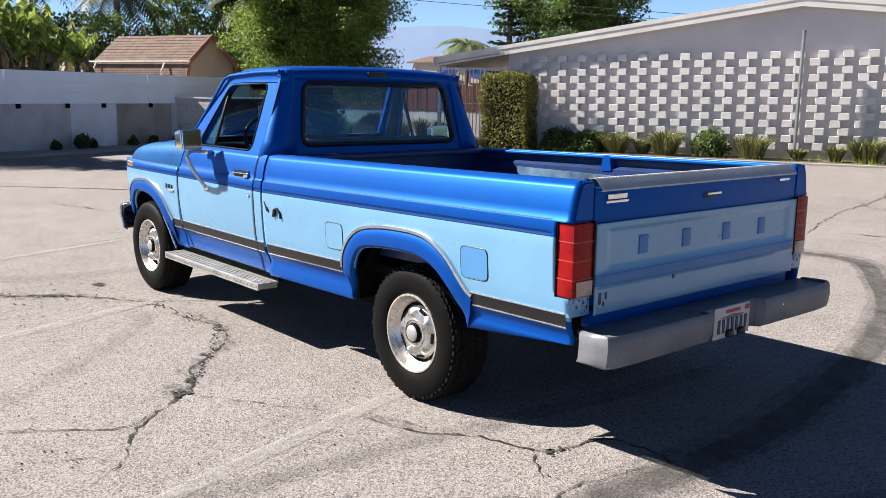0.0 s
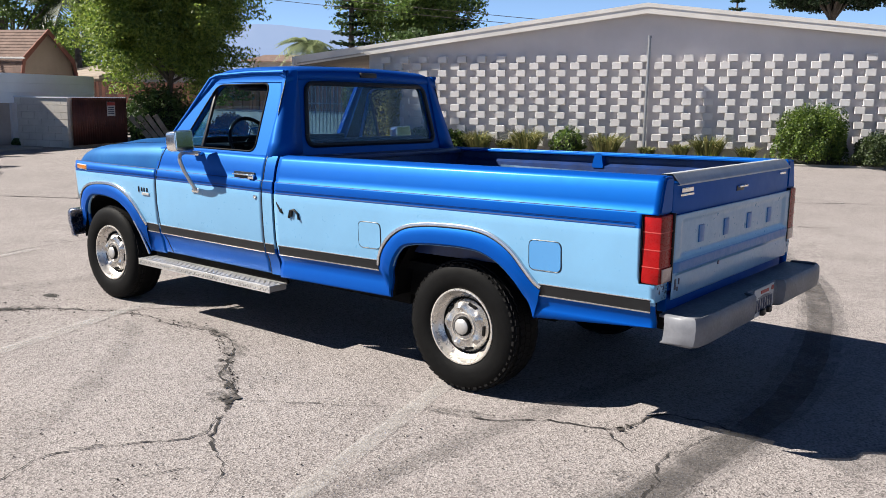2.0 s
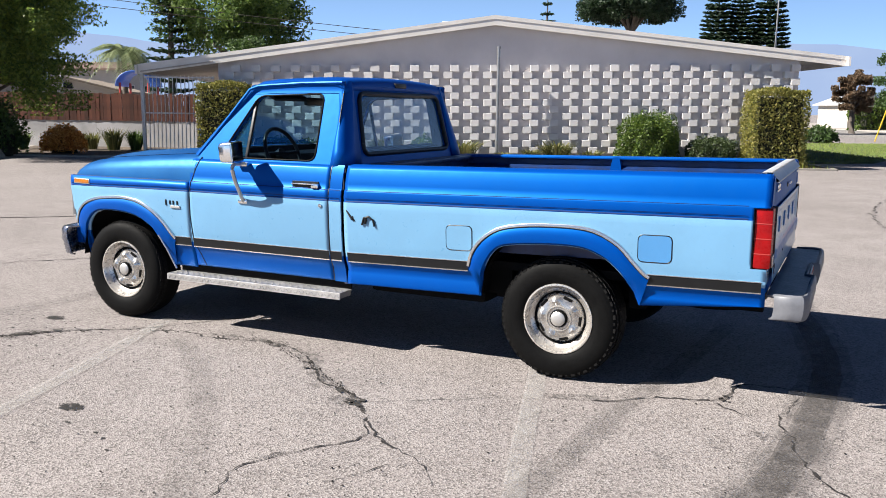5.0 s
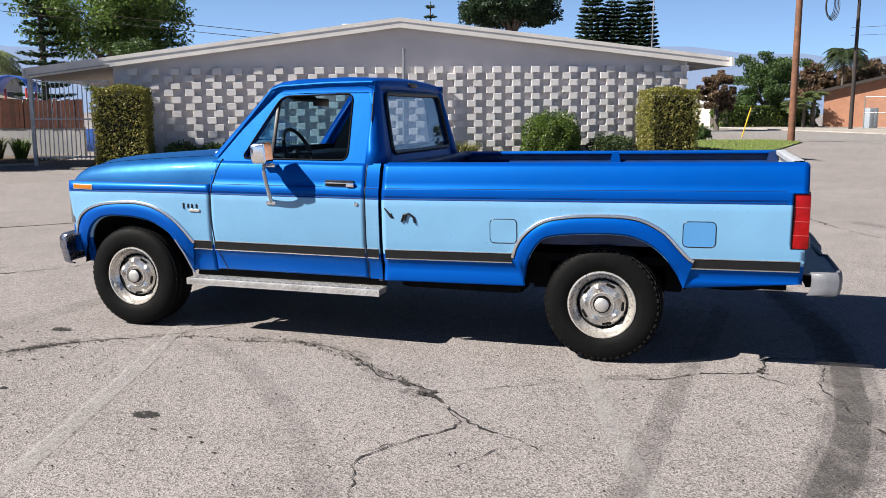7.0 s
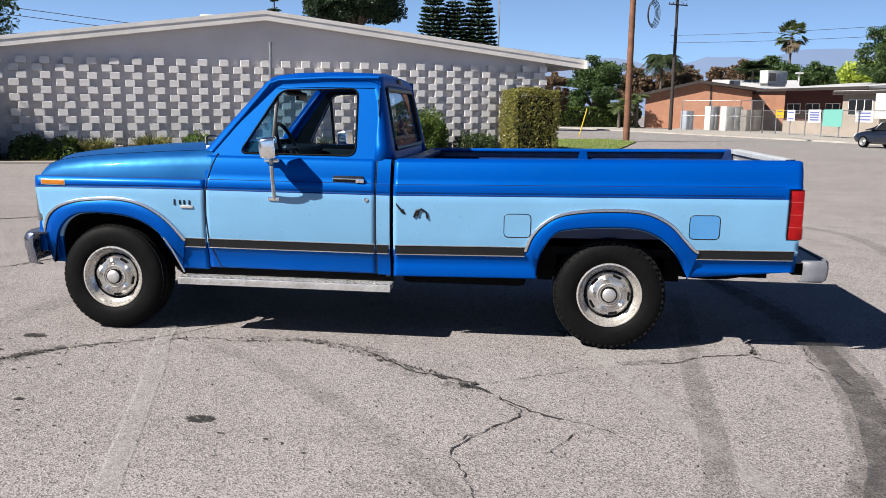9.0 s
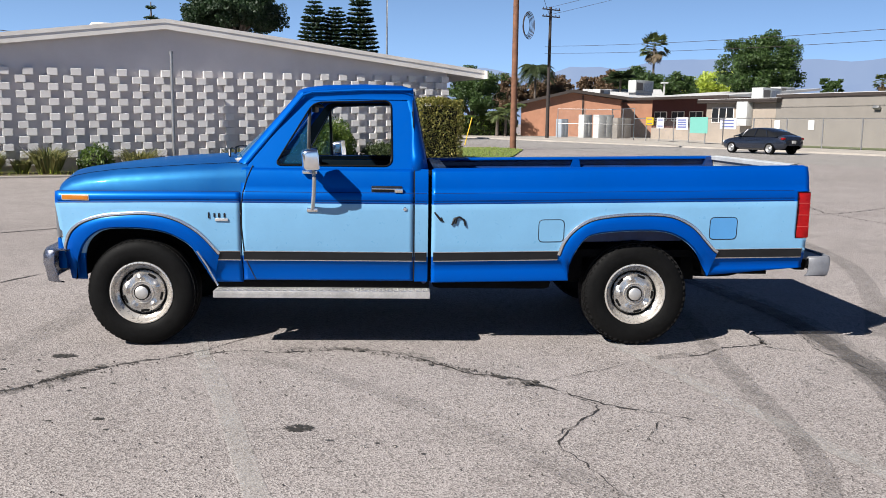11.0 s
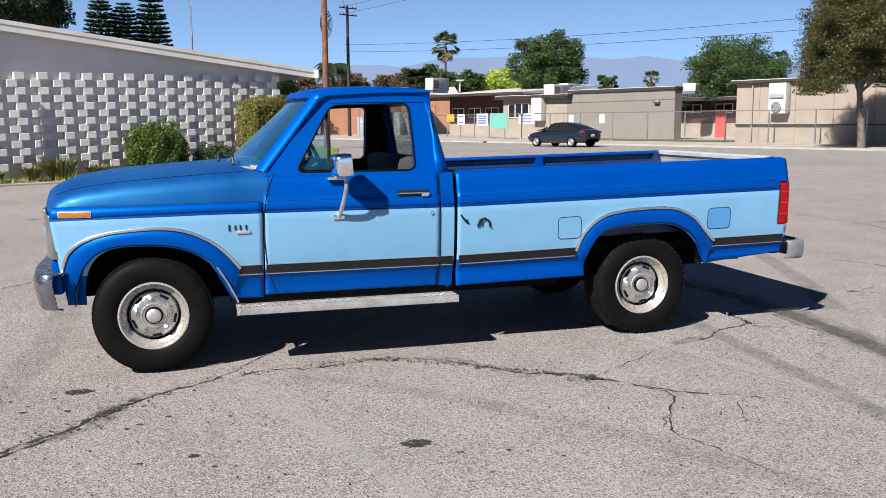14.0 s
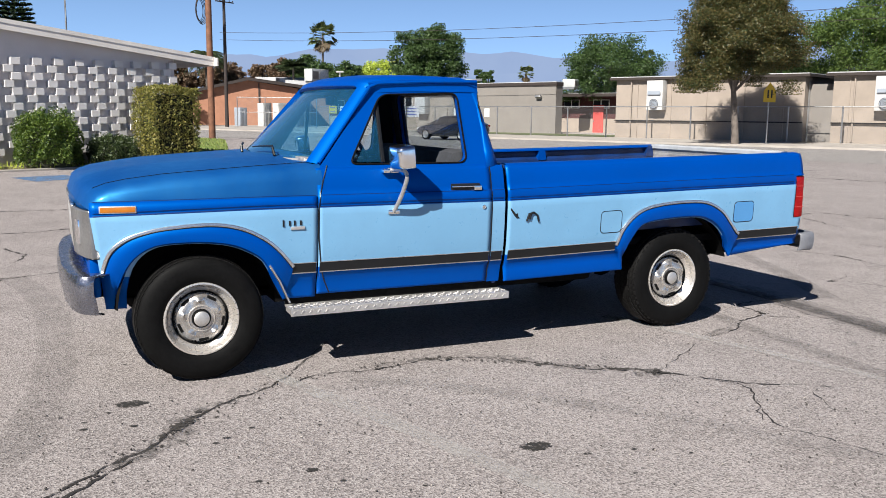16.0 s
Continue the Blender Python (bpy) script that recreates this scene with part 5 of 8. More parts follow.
half = [(0.0, 4.115), (0.5, 4.105), (0.78, 4.075), (0.90, 4.040), (0.94, 4.017), (0.955, 3.985), (0.958, 3.945)]
outer = [(-x, y) for x, y in reversed(half)] + half[1:]
rows = [[(x * k, y + o, z) for x, y in outer] for z, k, o in ((0.652, 0.90, -0.14), (0.656, 0.97, -0.05), (0.65, 0.99, -0.012), (0.62, 1.0, 0.0), (0.55, 1.0, 0.0), (0.53, 0.995, -0.008), (0.44, 0.985, -0.02), (0.43, 0.97, -0.05))]
loft(bm, rows)
fb = part("front_bumper", bm, BUMPERCHROME, truck, "chrome wrap-around bumper")
fb.modifiers.new("thick", "SOLIDIFY").thickness = 0.01
part("valance", boxes(((0, 3.93, 0.62), (1.70, 0.06, 0.22), 0.02)), BLUE, truck)

# cab: roof, pillars, screens, doors
def cab_x(z):
    """Half width of the upper cab by height."""
    return 0.925 - (z - 1.215) * 0.34


DOOR_WIN = rounded([(2.475, 1.235), (1.690, 1.235), (1.702, 1.672), (2.228, 1.656)], [0.05, 0.06, 0.05, 0.06], 6)
for s in (-1, 1):
    bm = bmesh.new()
    slab(bm, rounded([(2.675, 1.205), (1.545, 1.205), (1.565, 1.705), (2.285, 1.690)], [0.0, 0, 0.03, 0.05]), 0.045, lambda a, b, t: (s * (cab_x(b) - t), a, b), [DOOR_WIN])
    part("door_frame", bm, BLUE, truck, "blue upper door frame round the open window")
    bm = bmesh.new()
    for line, r in ((DOOR_WIN, 0.006),):
        tube(bm, [(s * (cab_x(b) + 0.001), a, b) for a, b in line + line[:1]], r, 6)
    part("window_seal", bm, RUBBER, truck)
    # vent window: bar and pane
    bm = boxes(((s * (cab_x(1.43) - 0.02), 2.255, 1.435), (0.02, 0.022, 0.41), 0.004, Matrix.Rotation(-s * 0.325, 4, "Y")))
    part("vent_bar", bm, BLACK, truck)
    bm = bmesh.new()
    slab(bm, [(2.455, 1.245), (2.26, 1.245), (2.262, 1.61)], 0.004, lambda a, b, t: (s * (cab_x(b) - 0.022 - t), a, b))
    g = part("vent_pane", bm, GLASS, truck, smooth=False)
    # cab rear corner pillar
    bm = bmesh.new()
    rows = []
    for z in (1.20, 1.30, 1.45, 1.60, 1.72, 1.755):
        lean = (z - 1.2) * 0.2
        x = cab_x(z)
        rows.append([(s * x, 1.56, z), (s * (x - 0.002), 1.50 + lean * 0.9, z), (s * (x - 0.03), 1.465 + lean, z), (s * (x - 0.08), 1.452 + lean, z), (s * 0.72 - s * (z - 1.2) * 0.1, 1.452 + lean, z)])
    loft(bm, rows)
    ob = part("cab_pillar", bm, BLUE, truck)
    md = ob.modifiers.new("thick", "SOLIDIFY")
    md.thickness, md.offset = 0.02, 0
    # drip rail
    bm = bmesh.new()
    tube(bm, [(s * 0.772, 1.56, 1.748), (s * 0.772, 1.9, 1.742), (s * 0.772, 2.24, 1.722), (s * 0.785, 2.30, 1.70), (s * 0.84, 2.48, 1.475), (s * 0.905, 2.665, 1.245)], 0.011, 8)
    part("drip_rail", bm, BLUE, truck)
    # windscreen pillar
    bm = bmesh.new()
    rows = []
    for t in (0, 0.25, 0.5, 0.75, 1.0):
        y, z, x = 2.675 + (2.285 - 2.675) * t, 1.24 + (1.71 - 1.24) * t, 0.905 + (0.76 - 0.905) * t
        rows.append([(s * x, y, z), (s * (x - 0.012), y + 0.03, z + 0.006), (s * (x - 0.055), y + 0.055, z + 0.01), (s * (x - 0.06), y + 0.02, z - 0.01), (s * (x - 0.02), y - 0.03, z - 0.02)])
    loft(bm, rows, True)
    part("screen_pillar", bm, BLUE, truck)

# rear wall with its window
def rear_y(z):
    return 1.452 + (z - 1.2) * 0.2


REAR_WIN = rounded([(-0.66, 1.275), (0.66, 1.275), (0.60, 1.680), (-0.60, 1.680)], 0.07, 6)
bm = bmesh.new()
slab(bm, [(-0.80, 1.15), (0.80, 1.15), (0.73, 1.74), (-0.73, 1.74)], 0.03, lambda a, b, t: (a, rear_y(b) + 0.004 + t, b), [REAR_WIN])
part("cab_back", bm, BLUE, truck, "blue cab back round the rear window")
bm = bmesh.new()
tube(bm, [(a, rear_y(b) - 0.002, b) for a, b in REAR_WIN + REAR_WIN[:1]], 0.016, 8)
part("rear_window_seal", bm, BLACK, truck)
bm = bmesh.new()
slab(bm, REAR_WIN, 0.004, lambda a, b, t: (a, rear_y(b) + 0.008 + t, b))
part("rear_window_pane", bm, GLASS, truck, smooth=False)
part("cab_back_lower", boxes(((0, 1.47, 0.80), (1.78, 0.03, 0.74), 0.01)), BLUE_SHADE, truck)

# roof
bm = bmesh.new()
rows = []
for y, z, w, cr in ((1.545, 1.700, 0.742, 0.004), (1.553, 1.735, 0.745, 0.012), (1.575, 1.758, 0.75, 0.02), (1.63, 1.772, 0.752, 0.025), (1.9, 1.775, 0.752, 0.03), (2.15, 1.766, 0.75, 0.03), (2.26, 1.752, 0.748, 0.026), (2.315, 1.733, 0.742, 0.02), (2.335, 1.708, 0.735, 0.012), (2.325, 1.692, 0.73, 0.006)):
    r = []
    for k in range(-8, 9):
        t = k / 8
        edge = max(0, abs(t) - 0.86) / 0.14
        fwd = 0.085 * (1 - t * t) * max(0.0, min(1.0, (y - 2.05) / 0.26))
        r.append((w * t * (1.0 + 0.03 * edge), y + fwd, z + cr * (1 - t * t) - 0.028 * edge ** 2))
    rows.append(r)
loft(bm, rows)
roof = part("roof", bm, BLUE, truck, "blue cab roof, softly crowned")
roof.modifiers.new("thick", "SOLIDIFY").thickness = 0.02
part("cargo_lamp", boxes(((0.0, 1.552, 1.745), (0.16, 0.03, 0.035), 0.008)), BLACK, truck, "small dark cargo lamp over the rear window")

for s in (-1, 1):
    bm = bmesh.new()
    rows = []
    for y in np.linspace(1.552, 2.30, 16):
        drop = 0.030 * max(0.0, (y - 1.9) / 0.4) ** 2
        zt = 1.752 - drop
        rows.append([(s * (cab_x(1.665) + 0.0015), y, 1.680 - drop * 0.6), (s * (cab_x(1.69) + 0.003), y, 1.70 - drop * 0.6), (s * 0.766, y, 1.725 - drop), (s * 0.768, y, zt), (s * 0.745, y, zt + 0.008)])
    loft(bm, rows)
    part("roof_rail", bm, BLUE, truck)

# windscreen
bm = bmesh.new()
rows = []
for t in (0, 0.2, 0.4, 0.6, 0.8, 1.0):
    z = 1.255 + (1.705 - 1.255) * t
    row = []
    for k in range(-6, 7):
        u = k / 6
        w = 0.855 + (0.71 - 0.855) * t
        row.append((w * u, 2.700 + (2.305 - 2.700) * t + (0.19 - 0.10 * t) * (1 - u * u), z))
    rows.append(row)
loft(bm, rows)
ws = part("windscreen", bm, DARKGLASS, truck, "curved windscreen, blue sky reflection put into its tint")
bm = bmesh.new()
edge = rows[0] + [r[-1] for r in rows[1:]] + rows[-1][::-1][1:] + [r[0] for r in rows[::-1][1:]]
tube(bm, edge, 0.012, 6)
part("windscreen_seal", bm, DULL, truck)
for s in (-1, 0.15):
    bm = bmesh.new()
    x0 = -0.55 if s < 0 else 0.05
    tube(bm, [(x, 2.705 + 0.19 * (1 - (x / 0.85) ** 2) + o, z) for x, o, z in ((x0, 0.03, 1.275), (x0 + 0.02, 0.03, 1.32), (x0 + 0.06, 0.01, 1.332), (x0 + 0.24, 0.0, 1.325), (x0 + 0.42, 0.0, 1.315))], [0.010, 0.008, 0.006, 0.005, 0.004], 8)
    part("wiper", bm, BLACK, truck)

# inside of the cab
part("cab_floor", boxes(((0, 2.0, 0.62), (1.66, 1.1, 0.04))), INTERIOR, truck, smooth=False)
part("firewall", boxes(((0, 2.62, 0.95), (1.66, 0.04, 0.66))), INTERIOR, truck, smooth=False)
part("dashboard", boxes(((0, 2.50, 1.16), (1.64, 0.34, 0.16), 0.04), ((-0.38, 2.36, 1.19), (0.42, 0.10, 0.13), 0.03)), INTERIOR, truck, "dark padded dashboard")
part("seat_cushion", boxes(((0, 1.86, 0.86), (1.46, 0.46, 0.18), 0.06)), SEATCLOTH, truck, "grey bench seat")
part("seat_back", boxes(((0, 1.62, 1.06), (1.46, 0.14, 0.50), 0.06, Matrix.Rotation(-0.12, 4, "X"))), SEATCLOTH, truck, "grey bench seat back")
part("headliner", boxes(((0, 1.94, 1.715), (1.36, 0.66, 0.02))), INTERIOR, truck, smooth=False)
for s in (-1, 1):
    part("door_card", boxes(((s * 0.865, 2.10, 0.92), (0.035, 1.06, 0.56), 0.012)), INTERIOR, truck, "dark door trim")
bm = bmesh.new()
ring = []
for k in range(33):
    a = 2 * math.pi * k / 32
    ring.append(Vector((-0.455, 2.27, 1.25)) + Vector((0.19 * math.cos(a), 0.075 * math.sin(a), 0.175 * math.sin(a))))
tube(bm, ring, 0.014, 8, False)
sw = part("steering_wheel", bm, BLACK, truck, "black steering wheel")
bm = bmesh.new()
tube(bm, [(-0.455, 2.27, 1.25), (-0.455, 2.45, 1.15)], [0.045, 0.03], 10)
tube(bm, [(-0.635, 2.27, 1.25), (-0.275, 2.27, 1.25)], 0.012, 6)
part("hub", bm, BLACK, sw)
part("rear_view_mirror", boxes(((0.0, 2.30, 1.625), (0.24, 0.03, 0.06), 0.012)), BLACK, truck, "black rear-view mirror")
part("sun_visor", boxes(((-0.40, 2.26, 1.655), (0.42, 0.10, 0.02), 0.008, Matrix.Rotation(0.5, 4, "X"))), SEATCLOTH, truck)

# dark trim on the inside of the pillars, doors and cab back
for s in (-1, 1):
    bm = bmesh.new()
    slab(bm, [(1.50, 1.18), (1.672, 1.18), (1.682, 1.70), (1.60, 1.70)], 0.012, lambda a, b, t: (s * (cab_x(b) - 0.052 - t), a, b))
    part("pillar_trim", bm, INTERIOR, truck, smooth=False)
    bm = bmesh.new()
    slab(bm, rounded([(2.64, 1.205), (1.56, 1.205), (1.58, 1.69), (2.27, 1.68)], [0.0, 0, 0.03, 0.05]), 0.006, lambda a, b, t: (s * (cab_x(b) - 0.047 - t), a, b), [DOOR_WIN])
    part("door_trim", bm, INTERIOR, truck, "dark inner window surround", smooth=False)
bm = bmesh.new()
slab(bm, [(-0.79, 1.15), (0.79, 1.15), (0.72, 1.73), (-0.72, 1.73)], 0.008, lambda a, b, t: (a, rear_y(b) + 0.038 + t, b), [REAR_WIN])
part("back_trim", bm, INTERIOR, truck, "dark lining round the rear window", smooth=False)

# door hardware
s = -1
for s in (-1, 1):
    xd = side_x(1.085, 1.8)
    dh = part("door_handle", boxes(((s * (xd + 0.006), 1.725, 1.080), (0.012, 0.205, 0.052), 0.005)), BLACK, truck, "chrome lever handle over a dark recess")
    part("lever", boxes(((s * (xd + 0.022), 1.745, 1.088), (0.014, 0.16, 0.008), 0.003), ((s * (xd + 0.018), 1.645, 1.078), (0.020, 0.055, 0.03), 0.006)), CHROME, dh)
    bm = bmesh.new()
    lathe_x(bm, [(0, 0.013), (0.006, 0.013), (0.007, 0.009), (0.004, 0.006), (0.004, 0.0005)], 16)
    bmesh.ops.transform(bm, matrix=Matrix.Translation((s * (side_x(0.955, 1.6) + 0.006), 1.602, 0.955)) @ (Matrix.Scale(-1, 4, (1, 0, 0)) if s < 0 else Matrix.Identity(4)), verts=bm.verts)
    part("door_lock", bm, CHROME, truck)
    # panel gaps of the door
    bm = bmesh.new()
    tube(bm, [(s * (cab_x(1.70) + 0.001), 1.556, 1.70), (s * (cab_x(1.22) + 0.003), 1.541, 1.22)] + [(s * (side_x(z, 1.54) + 0.0050), 1.541, z) for z in np.linspace(1.20, 0.457, 40)], 0.0040, 6)
    edge_z = [(0.455, 2.612), (0.50, 2.632), (0.57, 2.66), (0.66, 2.68), (0.82, 2.692), (0.98, 2.69), (1.07, 2.675), (1.15, 2.652), (1.23, 2.62)]
    tube(bm, [(s * (side_x(z, 2.66) + 0.0055), lerp_table(edge_z, z), z) for z in np.linspace(1.23, 0.457, 40)], 0.0042, 6)
    tube(bm, [(s * (side_x(0.458, 2.0) + 0.002), 2.60, 0.458), (s * (side_x(0.458, 2.0) + 0.002), 1.545, 0.458)], 0.004, 6)
    part("door_gap", bm, BLACK, truck)
    # gap between cab and bed
    part("cab_gap", boxes(((s * 0.835, 1.432, 0.83), (0.12, 0.028, 0.76))), UNDER, truck, smooth=False)

# towing-type mirrors on bent arms
for s in (-1, 1):
    c = Vector((s * 1.115, 2.21, 1.283))
    head = bmesh.new()
    ringm = rounded([(-0.083, -0.068), (0.083, -0.074), (0.083, 0.074), (-0.083, 0.068)], 0.026, 5)
    vs = loft(head, [[(x * k, y, z * k) for x, z in ringm] for y, k in ((-0.041, 0.97), (-0.038, 1.0), (0.0, 0.985), (0.030, 0.955), (0.046, 0.90), (0.056, 0.79), (0.061, 0.5), (0.063, 0.12))], True)
    head.faces.new(vs[-1])
    head.faces.new(vs[0][::-1])
    bmesh.ops.recalc_face_normals(head, faces=head.faces)
    bmesh.ops.transform(head, matrix=Matrix.Translation(c) @ Matrix.Rotation(-s * 0.16, 4, "Z") @ Matrix.Rotation(-0.09, 4, "X"), verts=head.verts)
    mh = part("door_mirror", head, CHROME, truck, "chrome square door mirror on a bent arm")
    gl = boxes(((0, -0.0415, 0), (0.144, 0.006, 0.122), 0.002))
    bmesh.ops.transform(gl, matrix=Matrix.Translation(c) @ Matrix.Rotation(-s * 0.16, 4, "Z") @ Matrix.Rotation(-0.09, 4, "X"), verts=gl.verts)
    part("mirror_glass", gl, MIRROR, mh, smooth=False)
    bm = bmesh.new()
    bend = [Vector((s * x, y, z)) for x, y, z in ((0.93, 2.235, 1.197), (1.03, 2.222, 1.203), (1.105, 2.20, 1.203), (1.135, 2.19, 1.17), (1.105, 2.195, 1.10), (1.05, 2.205, 1.02), (0.985, 2.22, 0.94))]
    arm = []
    for k in range(len(bend) - 1):
        p0, p1, p2, p3 = (bend[max(0, min(len(bend) - 1, q))] for q in (k - 1, k, k + 1, k + 2))
        for q in range(6):
            t = q / 6
            arm.append(0.5 * ((2 * p1) + (p2 - p0) * t + (2 * p0 - 5 * p1 + 4 * p2 - p3) * t * t + (3 * p1 - p0 - 3 * p2 + p3) * t ** 3))
    arm.append(bend[-1])
    tube(bm, arm, 0.013, 10)
    tube(bm, [(s * 1.105, 2.20, 1.205), (s * 1.11, 2.205, 1.235)], 0.010, 8)
    part("arm", bm, DULL, mh)
    part("foot", boxes(((s * 0.965, 2.235, 1.195), (0.05, 0.10, 0.026), 0.008)), CHROME, mh)
    part("foot", boxes(((s * 0.990, 2.22, 0.945), (0.022, 0.075, 0.03), 0.008)), CHROME, mh)

# badge on the fender, plain shapes
xb = side_x(0.89, 2.82) + 0.009
for y, h in ((2.905, 0.046), (2.868, 0.034), (2.838, 0.034), (2.802, 0.034)):
    part("fender_badge", boxes(((-xb, y, 0.902), (0.006, 0.010, h * 0.85), 0.001)), BLACK, truck, "small dark plain badge bar")
part("fender_badge", boxes(((-xb, 2.82, 0.872), (0.008, 0.085, 0.018), 0.002)), DULL, truck, "small bright badge bar")

# running boards
for s in (-1, 1):
    rb = part("running_board", boxes(((s * 0.955, 2.155, 0.392), (0.15, 1.45, 0.012), 0.003), ((s * 1.028, 2.155, 0.375), (0.006, 1.45, 0.045), 0.002), ((s * 0.955, 2.155, 0.372), (0.14, 1.44, 0.030), 0.003)), DULL, truck, "silver diamond-plate running board", smooth=False)
    bm = bmesh.new()
    for i in range(58):
        for j in range(2):
            y = 1.445 + i * 0.0248
            box(bm, (s * (0.92 + 0.06 * j + (0.03 if i % 2 else 0)), y, 0.400), (0.026, 0.007, 0.004), 0, Matrix.Rotation(0.7 if (i + j) % 2 else -0.7, 4, "Z"))
            if j == 0:
                box(bm, (s * 1.0325, y, 0.375), (0.004, 0.006, 0.026), 0, Matrix.Rotation(0.7 if i % 2 else -0.7, 4, "X"))
    part("tread", bm, DULL, rb, smooth=False)
    for y in (1.55, 2.7):
        part("board_bracket", boxes(((s * 0.86, y, 0.38), (0.16, 0.05, 0.02))), UNDER, rb, smooth=False)
    # unseen skirt added to close the lit gap in the ground shadow
    part("shadow_skirt", boxes(((s * 0.872, 2.155, 0.425), (0.012, 1.44, 0.07))), UNDER, rb, smooth=False)

# tie-down loop and strap at the front of the bed
bm = bmesh.new()
tube(bm, [(-0.965, 1.425, 0.985), (-0.985, 1.40, 0.93), (-0.99, 1.36, 0.88), (-0.985, 1.345, 0.87), (-0.985, 1.36, 0.90)], 0.008, 8)
tube(bm, [(-0.992, 1.285, 0.85), (-0.996, 1.270, 0.895), (-0.996, 1.235, 0.905), (-0.994, 1.205, 0.885), (-0.992, 1.195, 0.845)], 0.007, 8)
tube(bm, [(-0.992, 1.265, 0.86), (-0.994, 1.255, 0.90)], 0.009, 8)
part("strap", bm, BLACK, truck, "black strap end hanging from the bed corner")


# wheels
def wheel(name, s, y, z, seed):
    e = thing(name, "", "")
    for key in ("label", "category"):
        if key in e:
            del e[key]
    R = 0.366
    bm = bmesh.new()
    prof = [(-0.115, 0.213), (-0.122, 0.228), (-0.130, 0.26), (-0.130, 0.30), (-0.120, 0.335), (-0.105, 0.352), (-0.085, 0.358), (-0.04, R), (0.0, R), (0.04, R), (0.085, 0.358), (0.105, 0.352), (0.120, 0.335), (0.130, 0.30), (0.130, 0.26), (0.122, 0.228), (0.112, 0.213)]
    lathe_x(bm, prof, 64)
    tyre = part("tyre", bm, RUBBER, truck, "black all-terrain tyre")
    # tread blocks round the crown and shoulder
    dep = 0.006 if y < 1 else 0.003
    bm = bmesh.new()
    for k in range(54):
        a = 2 * math.pi * k / 54
        for j, (x, r, sz) in enumerate(((-0.090, 0.3555, (0.026, 0.035, dep)), (-0.045, 0.3635, (0.040, 0.036, dep)), (0.005, 0.3635, (0.040, 0.035, dep)), (0.052, 0.3635, (0.040, 0.036, dep)), (0.092, 0.3555, (0.026, 0.035, dep)))):
            aa = a + (math.pi / 54 if j % 2 else 0)
            box(bm, (x, r * math.cos(aa), r * math.sin(aa)), sz, 0, Matrix.Rotation(aa - math.pi / 2, 4, "X") @ Matrix.Rotation(0.25 * (1 if j % 2 else -1), 4, "Z"))
    if y < 1:
        for k in range(54):
            for x, o in ((0.1135, 0.0), (-0.1135, 0.0)):
                aa = 2 * math.pi * (k + 0.25) / 54
                box(bm, (x, 0.338 * math.cos(aa), 0.338 * math.sin(aa)), (0.010, 0.024 if k % 2 else 0.014, 0.024 if k % 2 else 0.016), 0, Matrix.Rotation(aa - math.pi / 2, 4, "X"))
    tread = part("tread", bm, TREADM, tyre, smooth=False)
    # steel rim, dish and hub
    bm = bmesh.new()
    lathe_x(bm, [(0.110, 0.214), (0.118, 0.211), (0.119, 0.203), (0.110, 0.196), (0.088, 0.190), (0.072, 0.178), (0.062, 0.160), (0.056, 0.157)], 56)
    rim = part("rim", bm, WHEELSTEEL, tyre, "chrome steel rim")
    bm = bmesh.new()
    n = 60
    rows = []
    for r, x in ((0.158, 0.052), (0.150, 0.056), (0.142, 0.064), (0.128, 0.076), (0.105, 0.088), (0.085, 0.092), (0.070, 0.094), (0.055, 0.093)):
        row = []
        for k in range(n):
            a = 2 * math.pi * k / n
            lob = 0.5 + 0.5 * math.cos(5 * a)
            bump = (0.020 * lob ** 2 if 0.09 < r < 0.145 else 0.0)
            row.append((x + bump * (1 if r < 0.135 else 0.4), r * math.cos(a), r * math.sin(a)))
        rows.append(row)
    loft(bm, rows, True)
    part("wheel_disc", bm, WHEELDISC, tyre, "chrome slotted wheel disc")
    for k in range(5):
        a = 2 * math.pi * (k + 0.5) / 5
        part("slot", boxes(((0.0755, 0.126 * math.cos(a), 0.126 * math.sin(a)), (0.012, 0.020, 0.058), 0.006, Matrix.Rotation(a, 4, "X"))), UNDER, tyre, "dark slot in the wheel disc", smooth=False)
    # black ring put in for the shadow line inside the rim
    bm = bmesh.new()
    lathe_x(bm, [(0.058, 0.1615), (0.0655, 0.1585), (0.064, 0.152), (0.055, 0.150)], 56)
    part("shadow_ring", bm, UNDER, tyre, "black ring drawn for the shadow between rim and disc")
    bm = bmesh.new()
    lathe_x(bm, [(0.092, 0.078), (0.099, 0.076), (0.099, 0.072), (0.092, 0.070)], 40)
    part("disc_ring", bm, WHEELSTEEL, tyre)
    bm = bmesh.new()
    lathe_x(bm, [(0.090, 0.052), (0.110, 0.051), (0.113, 0.047), (0.110, 0.043)], 32)
    part("hub_ring", bm, RUBBER, tyre)
    bm = bmesh.new()
    lathe_x(bm, [(0.100, 0.045), (0.113, 0.044), (0.119, 0.034), (0.121, 0.016), (0.1215, 0.0005)], 32)
    part("hub_cap", bm, DULL, tyre, "domed hub cap")
    bpy.data.objects.remove(e)
    m = Matrix.Translation((s * (0.79 if y < 1 else 0.835), y, z)) @ Matrix.Rotation(seed * 0.7, 4, "X")
    if s < 0:
        m = m @ Matrix.Rotation(math.pi, 4, "Z")
    tyre.matrix_basis = m
    return tyre


for i, (s, y) in enumerate(((-1, 0.0), (1, 0.0), (-1, 3.378), (1, 3.378))):
    wheel("wheel", s, y, 0.366, i + 1)

